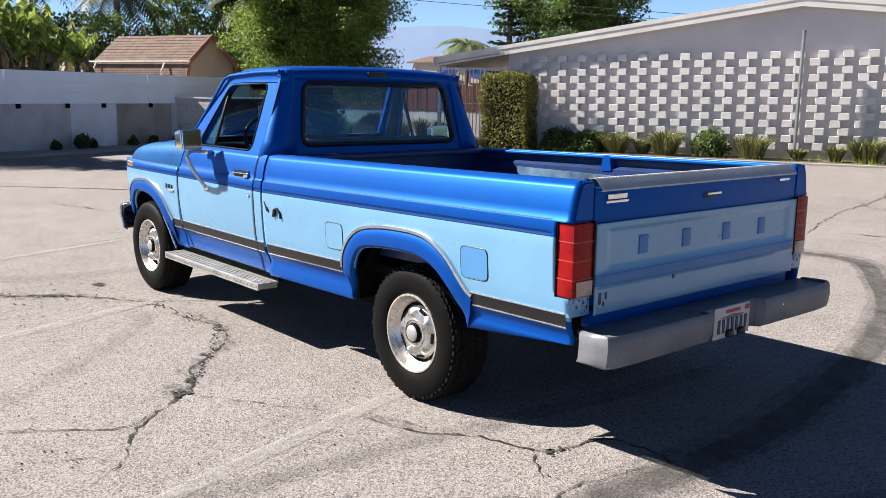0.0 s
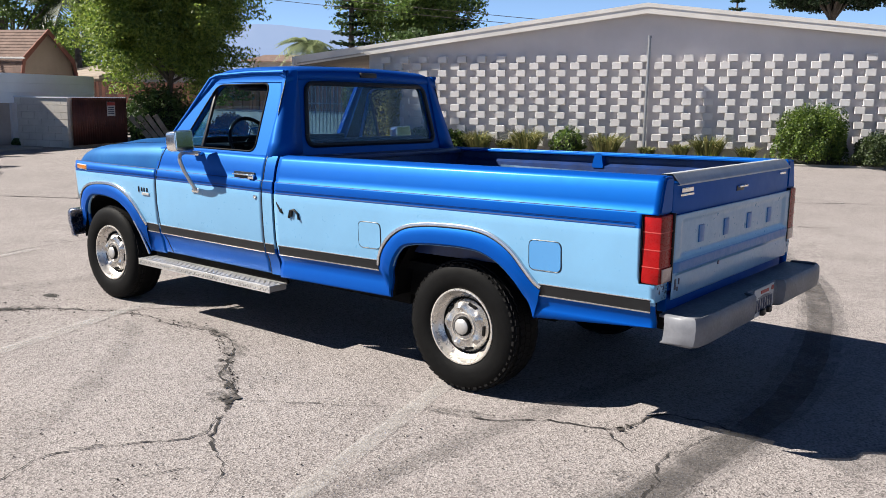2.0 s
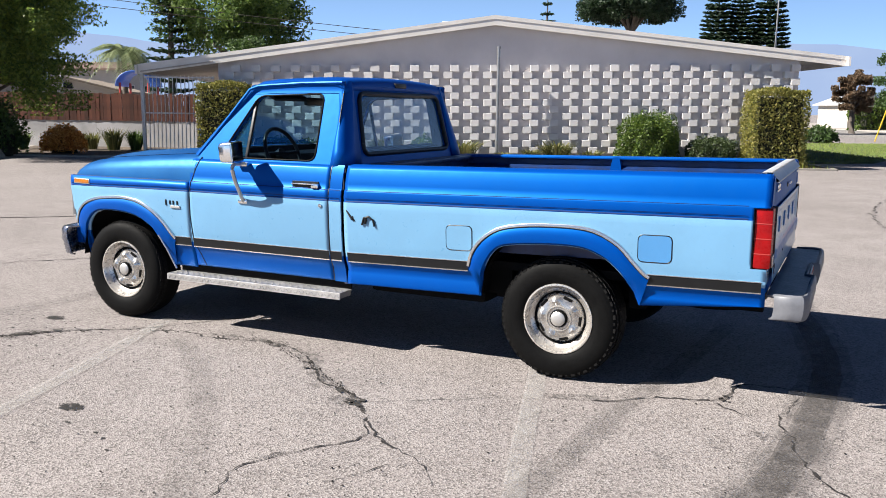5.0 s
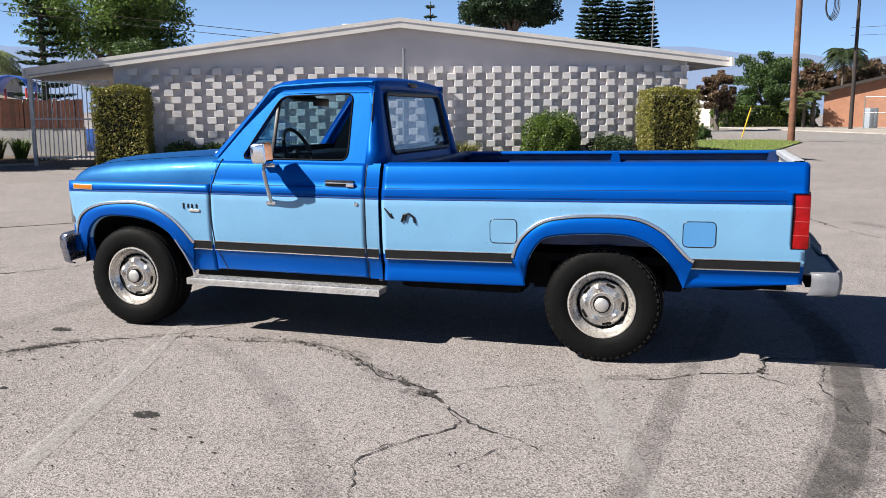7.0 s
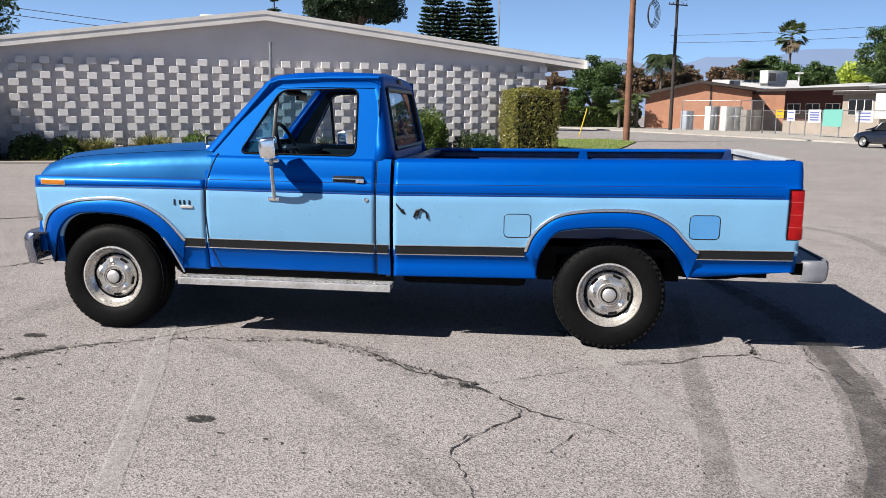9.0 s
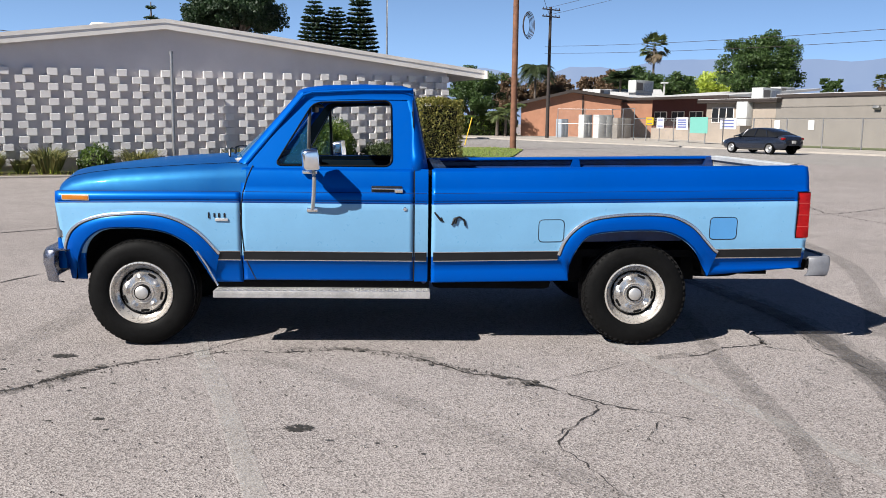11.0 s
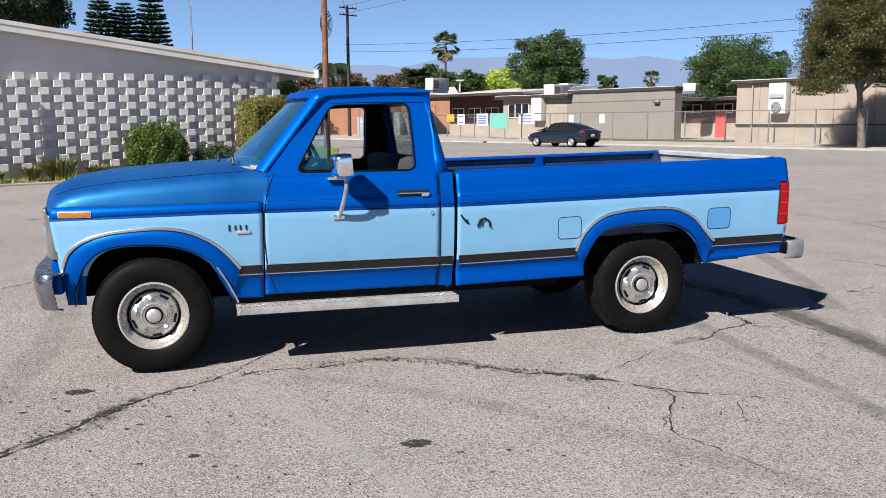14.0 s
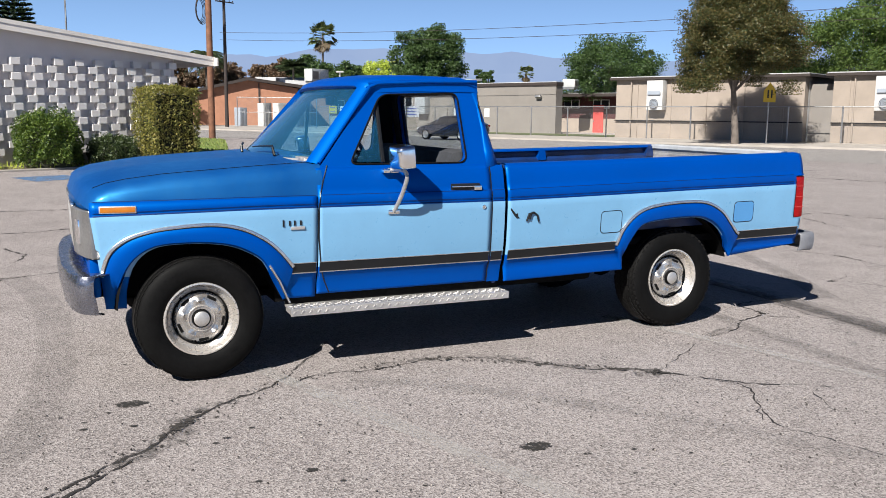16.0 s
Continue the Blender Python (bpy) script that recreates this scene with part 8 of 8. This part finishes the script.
for i, (x, y, h, r) in enumerate(((42.5, -52.0, 10.4, 4.2), (37.0, -55.0, 10.8, 4.2), (33.0, -60.0, 10.0, 4.5), (49.0, -52.0, 6.5, 3.0), (27.0, -62.0, 10.5, 4.5))):
    tree("broad_tree", "tall leafy tree behind the classrooms", (x, y, 0), h, (r, r, h * 0.36), GREEN_L if i % 2 else MID_L, 150 + i, 170, 90, 0.18, 0.3, -0.7)


def street_tree():
    e = tree("street_tree", "street tree with olive and rusty brown leaves on the pavement", (31.0, -29.7, 0.1), 8.5, (2.95, 2.95, 3.1), STREET_L, 160, 230, 230, 0.105, 0.17, -0.72, bark=PALEBARK, split=2.9)
    return e


street_tree()


def window_on(e, x, y, z, w, h):
    wd = part("window", boxes(((x, y, z), (w, 0.08, h), 0.01)), ROOFWHITE, e, smooth=False)
    n = max(1, round(w / 0.9))
    for k in range(n):
        part("pane", boxes(((x - w / 2 + w / n * (k + 0.5), y + 0.035, z), (w / n - 0.10, 0.03, h - 0.12))), BLACK, wd, smooth=False)
    return wd


# orange brick hall, gable towards the lot
def orange_hall():
    e = thing("brick_hall", "orange brick school hall with a dark gable edge", "building", (97.6, -18.4, 0), FTURN - 0.55)
    d = 12.0
    bm = bmesh.new()
    slab(bm, [(-6.8, 0), (4.9, 0), (4.9, 4.45), (-0.85, 5.25), (-6.8, 3.85)], d, lambda a, b, t: (a, t, b))
    part("wall", bm, ORANGE, e, smooth=False)
    for (x0, z0), (x1, z1) in (((-7.9, 3.55), (-0.85, 5.25)), ((-0.85, 5.25), (6.2, 4.36))):
        bm = bmesh.new()
        slab(bm, [(x0, z0), (x1, z1), (x1, z1 + 0.34), (x0, z0 + 0.34)], d + 1, lambda a, b, t: (a, -0.7 + t, b))
        part("roof", bm, DARKEDGE, e, smooth=False)
    part("downpipe", boxes(((0.4, -0.06, 2.5), (0.14, 0.1, 5.0))), DARKEDGE, e, smooth=False)
    return e


orange_hall()


def cabinet(at, size, m, label):
    e = thing("utility_cabinet", label, "cabinet", at, FTURN + 0.1, "utility cabinets by the fence")
    part("body", boxes(((0, 0, size[2] / 2), size, 0.02)), m, e)
    part("door", boxes(((-size[0] * 0.24, -size[1] / 2 - 0.01, size[2] * 0.5), (size[0] * 0.44, 0.03, size[2] * 0.86), 0.01)), m, e)
    part("door", boxes(((size[0] * 0.24, -size[1] / 2 - 0.01, size[2] * 0.5), (size[0] * 0.44, 0.03, size[2] * 0.86), 0.01)), m, e)


for x, y, w, h, m, lab in ((90.5, -15.2, 1.0, 2.0, BINM, "grey metal utility cabinet behind the fence"), (89.6, -17.6, 1.2, 2.5, CABINETGREY, "tall white metal utility cabinet behind the fence"), (88.7, -19.4, 2.2, 2.5, CABINETGREY, "wide pale metal utility cabinet behind the fence"), (88.0, -21.2, 2.0, 2.2, TAUPE, "olive grey metal utility cabinet behind the fence")):
    cabinet((x, y, 0.1), (w, 0.9, h), m, lab)


# school: red wing set back, grey and beige classrooms
def block_building(name, label, s0, s1, v, depth, height, wallm, roofm, over=0.5, edge=DARKEDGE, thick=0.3):
    """Flat-roofed block along the street; v is its street face."""
    at = street((s0 + s1) / 2, v)
    e = thing(name, label, "building", at, math.atan2(AY.y, AY.x))
    L = s1 - s0
    part("wall", boxes(((0, -depth / 2, height / 2), (L, depth, height))), wallm, e, smooth=False)
    part("roof", boxes(((0, -depth / 2, height + thick / 2 - 0.02), (L + 2 * over, depth + 2 * over, thick))), edge, e, "dark flat roof edge", smooth=False)
    part("roof_sheet", boxes(((0, -depth / 2, height + thick + 0.005), (L + 2 * over - 0.1, depth + 2 * over - 0.1, 0.05))), roofm, e, smooth=False)
    return e


def school_wing(label, s0, s1, v, depth, eave, rise, over):
    """Long wing: dark red wall in the shade of a white roof that slopes down to the street."""
    e = thing("school_wing", label, "building", street((s0 + s1) / 2, v), math.atan2(AY.y, AY.x))
    L = s1 - s0
    part("wall", boxes(((0, -depth / 2, eave / 2), (L, depth, eave))), SCHOOLRED, e, smooth=False)
    bm = bmesh.new()
    slab(bm, [(over, eave), (over, eave + 0.10), (-depth, eave + rise + 0.10), (-depth, eave + rise - 0.1), (-0.2, eave - 0.02)], L + 1.0, lambda a, b, t: (-L / 2 - 0.5 + t, a, b))
    part("roof", bm, ROOFGREY, e, "white low-sloped roof sheet", smooth=False)
    part("fascia", boxes(((0, over + 0.03, eave - 0.02), (L + 1.1, 0.06, 0.26))), DARKEDGE, e, "thin dark eave board", smooth=False)
    part("lower_wall", boxes(((0, 0.05, 0.65), (L - 0.1, 0.1, 1.3))), BEIGE, e, "beige lower wall band", smooth=False)
    return e


red = school_wing("dark red school wing under a white low-sloped roof", 24.5, 38.2, -12.0, 9.0, 4.3, 0.95, 3.0)
for k in range(5):
    window_on(red, -5.4 + 2.7 * k, 0.03, 2.5, 1.9, 1.0)
# white-roofed annex behind the brick hall, turned and sized to fit the camera's view
e = thing("school_annex", "low school annex whose white roof is tipped to fit the camera's view", "building", (105.0, -25.4, 0), FTURN - 0.62)
part("wall", boxes(((0, 4.0, 2.45), (9.4, 6.6, 4.9))), ORANGE, e, smooth=False)
bm = bmesh.new()
slab(bm, [(0.0, 5.05), (0.0, 5.20), (6.0, 6.25), (6.0, 6.10)], 10.2, lambda a, b, t: (-5.1 + t, a, b))
part("roof", bm, ROOFGREY, e, "white low-sloped roof sheet", smooth=False)
red2 = school_wing("red and white school wing between the classrooms", -3.0, 9.0, -13.0, 7.0, 3.3, 0.55, 1.6)
for k in range(4):
    window_on(red2, -4.6 + 3.0 * k, 0.03, 2.55, 1.6, 0.75)
for x in (-2.9, 1.6):
    dr = part("door", boxes(((x, 0.14, 1.25), (1.0, 0.08, 2.4))), PLAYRED, red2, "bright red door", smooth=False)
    part("door_handle", boxes(((x + 0.4, 0.20, 1.1), (0.05, 0.05, 0.16))), GALV, dr, smooth=False)
grey = block_building("classroom_block", "plain taupe classroom block with a dark roof edge", 3.7, 14.6, -5.0, 0.9, 3.85, TAUPE, ROOFGREY, 0.05)
part("flood_lamp", boxes(((-3.9, 0.2, 3.0), (0.5, 0.3, 0.2), 0.03, Matrix.Rotation(0.5, 4, "X"))), GALV, grey)
beige = block_building("classroom_block", "beige classroom block with windows and an overhanging roof", 14.62, 22.5, -5.0, 8.0, 3.55, BEIGE, ROOFGREY, 0.6)
window_on(beige, 1.9, 0.03, 2.5, 2.6, 1.3)
part("air_conditioner", boxes(((-0.9, 0.35, 2.6), (1.2, 0.7, 2.0), 0.04)), ACWHITE, beige)
part("door", boxes(((-3.1, 0.05, 1.1), (1.0, 0.06, 2.1))), BEIGE, beige, smooth=False)
for at, w, h in (((93.6, -24.6, 5.0), 3.1, 1.55), ((98.6, -21.2, 5.1), 1.8, 0.6), (street(25.5, -17.5, 4.55), 2.6, 0.85), (street(19.5, -9, 3.7), 2.9, 1.2), (street(5.2, -9.3, 3.8), 0.9, 0.72), (street(0.5, -16, 3.6), 0.8, 0.72)):
    e = thing("rooftop_unit", "pale metal air unit on the school roof", "air unit", at, FTURN + 0.2, "roof air units")
    part("casing", boxes(((0, 0, h * 0.55), (w, 1.1, h * 0.9), 0.05)), CABINETGREY, e)
    part("curb", boxes(((0, 0, 0.05), (w * 0.9, 1.0, 0.3))), GALV, e, smooth=False)
    part("grille", boxes(((-w * 0.28, -0.56, h * 0.55), (w * 0.34, 0.03, h * 0.55))), TAUPE, e, smooth=False)
    part("service_panel", boxes(((w * 0.18, -0.56, h * 0.5), (w * 0.42, 0.03, h * 0.6))), GALV, e, smooth=False)
e = thing("roof_vent_pipe", "white capped vent pipe on the school roof", "vent pipe", (90.5, -26.4, 4.9))
bm = bmesh.new()
tube(bm, [(0, 0, 0), (0, 0, 1.25)], 0.09, 8)
part("pipe", bm, ACWHITE, e)
part("cap", boxes(((0, 0, 1.28), (0.7, 0.7, 0.16), 0.04)), ACWHITE, e)


def portable(s0, s1, v, seed):
    e = block_building("portable_classroom", "beige portable classroom with a thin dark roof edge", s0, s1, v, 9.0, 3.95, BEIGE, ROOFGREY, 0.35, DARKEDGE, 0.16)
    L = s1 - s0
    x = -L / 2 + 1.2
    while x < L / 2:
        part("batten", boxes(((x, 0.02, 2.0), (0.06, 0.05, 3.9))), BEIGE, e, smooth=False)
        x += 2.44
    part("skirt_rail", boxes(((0, 0.10, 1.25), (L, 0.05, 0.07))), POLEDARK, e, smooth=False)
    for xx in ([L / 2 - 3.2] if seed == 1 else [L / 2 - 3.0, L / 2 - 8.6]):
        ac = part("air_conditioner", boxes(((xx, 0.34, 2.90), (1.15, 0.62, 1.9), 0.04)), ACWHITE, e, "tall white wall air conditioner")
        part("grille", boxes(((xx, 0.75, 3.05), (0.9, 0.03, 0.22))), BINM, ac, smooth=False)
        bm = bmesh.new()
        for r in (0.30, 0.22, 0.14, 0.06):
            tube(bm, [(xx + r * math.cos(a), 0.755, 2.35 + r * math.sin(a)) for a in (2 * math.pi * i / 20 for i in range(21))], 0.014, 5, False)
        part("fan_guard", bm, POLEDARK, ac)
        bm = bmesh.new()
        lathe_x(bm, [(0.0, 0.32), (0.012, 0.31), (0.012, 0.001)], 24)
        bmesh.ops.transform(bm, matrix=Matrix.Translation((xx, 0.738, 2.35)) @ Matrix.Rotation(math.pi / 2, 4, "Z"), verts=bm.verts)
        part("fan_plate", bm, BINM, ac)
    bm = bmesh.new()
    tube(bm, [(L / 2 - 1.2, 0.12, 3.9), (L / 2 - 1.2, 0.12, 0.2)], 0.05, 8)
    part("downpipe", bm, BEIGE, e)
    return e


portable(-17.2, -4.6, 0.0, 1)
portable(-38.0, -18.8, 0.0, 2)
e = thing("side_gate", "tall grey mesh gate between the portable classrooms", "gate", street(-18.0, -0.6), math.atan2(AY.y, AY.x))
part("panel", boxes(((0, 0, 1.8), (1.5, 0.05, 3.4))), TAUPE, e, smooth=False)
for x in (-0.72, 0.72):
    part("post", boxes(((x, 0.05, 1.8), (0.09, 0.09, 3.6))), GALV, e, smooth=False)

MESHWIRE = stain_material("chain_link", (0.30, 0.30, 0.30), 0.5, 0.5, 30, 0.13)


def chain_fence(name, label, pts, height, spacing=3.0):
    e = thing(name, label, "fence", pts[0], kind="structure")
    o = Vector(pts[0])
    for a, b in zip(pts, pts[1:]):
        a, b = Vector(a) - o, Vector(b) - o
        L = (b - a).length
        n = max(1, round(L / spacing))
        for k in range(n + 1):
            p = a + (b - a) * k / n
            bm = bmesh.new()
            tube(bm, [(p.x, p.y, p.z), (p.x, p.y, p.z + height + 0.03)], 0.045, 8)
            part("post", bm, GALV, e)
        for z in (height, height * 0.5):
            if z < height and height < 2.5:
                continue
            bm = bmesh.new()
            tube(bm, [a + Vector((0, 0, z)), b + Vector((0, 0, z))], 0.03, 8)
            part("rail", bm, GALV, e)
        bm = bmesh.new()
        bm.faces.new([bm.verts.new(v) for v in (a + Vector((0, 0, 0.05)), b + Vector((0, 0, 0.05)), b + Vector((0, 0, height)), a + Vector((0, 0, height)))])
        part("wire_mesh", bm, MESHWIRE, e, smooth=False)
    return e


chain_fence("chain_link_fence", "grey chain-link fence along the school pavement", [street(-38.0, 1.2, 0.11), street(-4.6, 1.2, 0.11), street(14.0, 1.2, 0.11)], 2.05)
chain_fence("chain_link_fence", "grey chain-link fence hung with banners", [street(14.0, 1.2, 0.11), street(30.0, -3.0, 0.11)], 2.05)
chain_fence("chain_link_fence", "tall chain-link enclosure round the utility cabinets", [street(30.0, -3.0, 0.11), street(36.0, -5.0, 0.11), street(40.0, -1.0, 0.11)], 3.0)


def banner(s, v, z, w, h, m, label, bars):
    e = thing("banner", label, "banner", street(s, v, z), math.atan2(AY.y, AY.x) - 0.3)
    part("sheet", boxes(((0, 0, 0), (w, 0.02, h))), m, e, smooth=False)
    for k in range(bars):
        part("text_bar", boxes(((0, 0.014, h * (0.28 - 0.56 * k / max(1, bars - 1))), (w * 0.7, 0.006, h * 0.10))), BANNERBLUE, e, smooth=False)


banner(17.6, 0.36, 1.60, 3.2, 1.30, BANNERTEAL, "teal banner tied to the chain-link fence", 0)
banner(20.4, -0.38, 1.72, 2.3, 1.05, BANNERWHITE, "white banner with blue print on the fence", 4)
banner(24.4, -1.43, 1.75, 1.6, 0.95, BANNERWHITE, "white banner on the chain-link fence", 2)
banner(26.5, -1.98, 1.90, 1.7, 0.70, YELLOWSIGN, "small yellow notice on the fence", 2)
banner(13.4, 1.30, 1.75, 2.6, 0.85, BANNERWHITE, "torn white banner with faint print on the fence", 3)
for s in (8.6, 5.6):
    e = thing("fence_notice", "small white notice on the chain-link fence", "notice", street(s, 1.3, 1.7), math.atan2(AY.y, AY.x), "fence notices")
    part("sheet", boxes(((0, 0, 0), (0.5, 0.02, 0.65))), PLATE, e, smooth=False)


def crossing_sign():
    e = thing("crossing_sign", "yellow five-sided pedestrian crossing sign on a post", "road sign", (30.7, -31.6, 0.1), FTURN - 0.5)
    bm = bmesh.new()
    tube(bm, [(0, 0, 0), (0, 0, 3.1)], 0.035, 8)
    part("post", bm, GALV, e)
    bm = bmesh.new()
    slab(bm, [(-0.40, 2.25), (0.40, 2.25), (0.40, 2.85), (0, 3.3), (-0.40, 2.85)], 0.02, lambda a, b, t: (a, -0.06 + t, b))
    pl = part("plate", bm, YELLOWSIGN, e, smooth=False)
    for x in (-0.12, 0.12):
        part("symbol", boxes(((x, -0.068, 2.68), (0.10, 0.006, 0.42), 0.002)), BLACK, pl, "plain dark upright mark", smooth=False)


crossing_sign()


def sedan(at, turn):
    e = thing("sedan", "bluish black four-door sedan on the street", "car", at, turn)
    # x, underside, shoulder, half width
    secs = [(-2.36, 0.50, 0.80, 0.62), (-2.32, 0.36, 0.96, 0.74), (-2.1, 0.28, 1.04, 0.84), (-1.6, 0.24, 1.06, 0.90), (-0.8, 0.22, 1.02, 0.915), (0.4, 0.22, 0.98, 0.915), (1.1, 0.22, 0.95, 0.91), (1.7, 0.24, 0.86, 0.89), (2.1, 0.28, 0.76, 0.82), (2.32, 0.34, 0.66, 0.68), (2.40, 0.42, 0.58, 0.50)]
    bm = bmesh.new()
    rows = []
    for x, z0, z1, w in secs:
        h = z1 - z0
        half = [(w * 0.82, z0), (w * 0.96, z0 + 0.10), (w, z0 + 0.38 * h), (w * 0.985, z0 + 0.62 * h), (w * 0.95, z0 + 0.84 * h), (w * 0.86, z1 - 0.015), (w * 0.6, z1 + 0.015), (0, z1 + 0.03)]
        rows.append([(x, -a, b) for a, b in half] + [(x, a, b) for a, b in reversed(half[:-1])])
    loft(bm, rows)
    bm.verts.ensure_lookup_table()
    for i in (0, len(secs) - 1):
        bm.faces.new([bm.verts[i * 15 + k] for k in range(15)])
    part("body", bm, CARPAINT, e)
    bm = bmesh.new()
    rows = []
    for x, z, w in ((-1.95, 1.06, 0.72), (-1.45, 1.26, 0.66), (-0.95, 1.41, 0.60), (-0.35, 1.46, 0.59), (0.15, 1.45, 0.59), (0.55, 1.36, 0.61), (1.0, 1.15, 0.67), (1.35, 0.97, 0.74)):
        rows.append([(x, -0.86, 0.97), (x, -(w + 0.14), 0.97 + (z - 0.97) * 0.45), (x, -w, z - 0.05), (x, -w * 0.8, z), (x, 0, z + 0.02), (x, w * 0.8, z), (x, w, z - 0.05), (x, w + 0.14, 0.97 + (z - 0.97) * 0.45), (x, 0.86, 0.97)])
    loft(bm, rows, mat=lambda i, j: 0 if (2 <= j <= 5 and 1 <= i <= 4) else 1)
    cab = part("cabin", bm, [CARPAINT, BLACK], e, "dark glazed cabin")
    for s in (-1, 1):
        for x0, z0, x1, z1 in ((-0.30, 0.98, -0.28, 1.42), (0.62, 0.98, 0.45, 1.38), (-1.25, 1.0, -0.95, 1.38)):
            bm = bmesh.new()
            tube(bm, [(x0, s * 0.865, z0), ((x0 + x1) / 2, s * 0.77, (z0 + z1) / 2), (x1, s * 0.62, z1)], 0.025, 6)
            part("pillar", bm, CARPAINT, cab)
        bm = boxes(((0.72, s * 0.98, 1.02), (0.12, 0.16, 0.11), 0.03))
        part("door_mirror", bm, CARPAINT, e)
        for x in (-0.05, 0.95):
            part("door_handle", boxes(((x - 0.45, s * 0.915, 0.86), (0.16, 0.03, 0.03), 0.008)), CARPAINT, e)
    for x in (-1.45, 1.38):
        for s in (-1, 1):
            bm = bmesh.new()
            lathe_x(bm, [(-0.1, 0.2), (-0.1, 0.32), (0.1, 0.32), (0.1, 0.23)], 28)
            bmesh.ops.transform(bm, matrix=Matrix.Translation((x, s * 0.835, 0.32)) @ Matrix.Rotation(s * math.pi / 2, 4, "Z"), verts=bm.verts)
            wl = part("wheel", bm, RUBBER, e)
            bm = bmesh.new()
            lathe_x(bm, [(0.09, 0.235), (0.102, 0.22), (0.05, 0.10), (0.09, 0.05), (0.09, 0.001)], 24)
            bmesh.ops.transform(bm, matrix=Matrix.Translation((x, s * 0.835, 0.32)) @ Matrix.Rotation(s * math.pi / 2, 4, "Z"), verts=bm.verts)
            part("rim", bm, GALV, wl)
    for s in (-1, 1):
        part("tail_light", boxes(((-2.24, s * 0.66, 0.88), (0.18, 0.30, 0.12), 0.03)), RED, e)
        part("head_light", boxes(((2.16, s * 0.60, 0.66), (0.22, 0.26, 0.12), 0.03)), PLATE, e)
    part("licence_plate", boxes(((-2.365, 0, 0.70), (0.02, 0.31, 0.15), 0.004)), PLATE, e, "white plain plate")


sedan((43.4, -18.65, 0.01), math.atan2(AY.y, AY.x))


# ---- mountains on the horizon ----
def mountains():
    m, nt, b = nodes_of("haze_glow_mountain")
    # flat glowing blue is painted on for the haze of distance
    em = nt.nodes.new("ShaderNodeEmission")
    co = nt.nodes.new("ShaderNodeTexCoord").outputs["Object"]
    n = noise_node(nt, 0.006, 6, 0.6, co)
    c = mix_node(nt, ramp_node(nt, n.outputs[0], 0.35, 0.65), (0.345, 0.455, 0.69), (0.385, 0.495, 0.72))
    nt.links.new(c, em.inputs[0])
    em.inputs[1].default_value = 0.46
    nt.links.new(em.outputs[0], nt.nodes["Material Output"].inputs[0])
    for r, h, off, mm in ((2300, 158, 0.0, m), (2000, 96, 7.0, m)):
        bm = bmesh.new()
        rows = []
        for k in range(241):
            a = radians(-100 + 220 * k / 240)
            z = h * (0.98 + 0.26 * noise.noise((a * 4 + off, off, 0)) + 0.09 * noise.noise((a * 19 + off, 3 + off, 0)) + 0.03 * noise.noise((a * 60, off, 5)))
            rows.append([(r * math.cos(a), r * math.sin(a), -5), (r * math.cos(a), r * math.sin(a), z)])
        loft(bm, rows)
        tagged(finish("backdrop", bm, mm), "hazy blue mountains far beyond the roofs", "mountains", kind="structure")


mountains()

# ---- blocks of the front wall, last ----
def wall_blocks():
    shape = boxes(((0, 0.08, 0), (BW, 0.19, 0.192), 0.006, None, 1))
    me = bpy.data.meshes.new("block")
    shape.to_mesh(me)
    shape.free()
    me.materials.append(BLOCKM)
    rng = random.Random(3)
    spots = []
    for r in range(ROWS_N):
        z = TOP - COURSE * (r + 0.5)
        x = 0.73 + (0 if r % 2 == 0 else -0.337 * PITCH)
        while x > -8.6:
            x -= PITCH
        while x < 8.55:
            if x > -8.65:
                spots.append((x, z))
            x += PITCH
    spots.sort(key=lambda p: abs(p[0] + 0.5))
    for x, z in spots[:300]:
        ob = new("block", me)
        ob.parent = front_wall
        ob.location = (x, -0.0 + rng.uniform(-0.004, 0.004), z)
    bm = bmesh.new()
    for x, z in spots[300:]:
        box(bm, (x, 0.08, z), (BW, 0.19, 0.192))
    tagged(part("outer_block", bm, BLOCKM, front_wall, smooth=False), "outer projecting white blocks", kind="stuff")


wall_blocks()
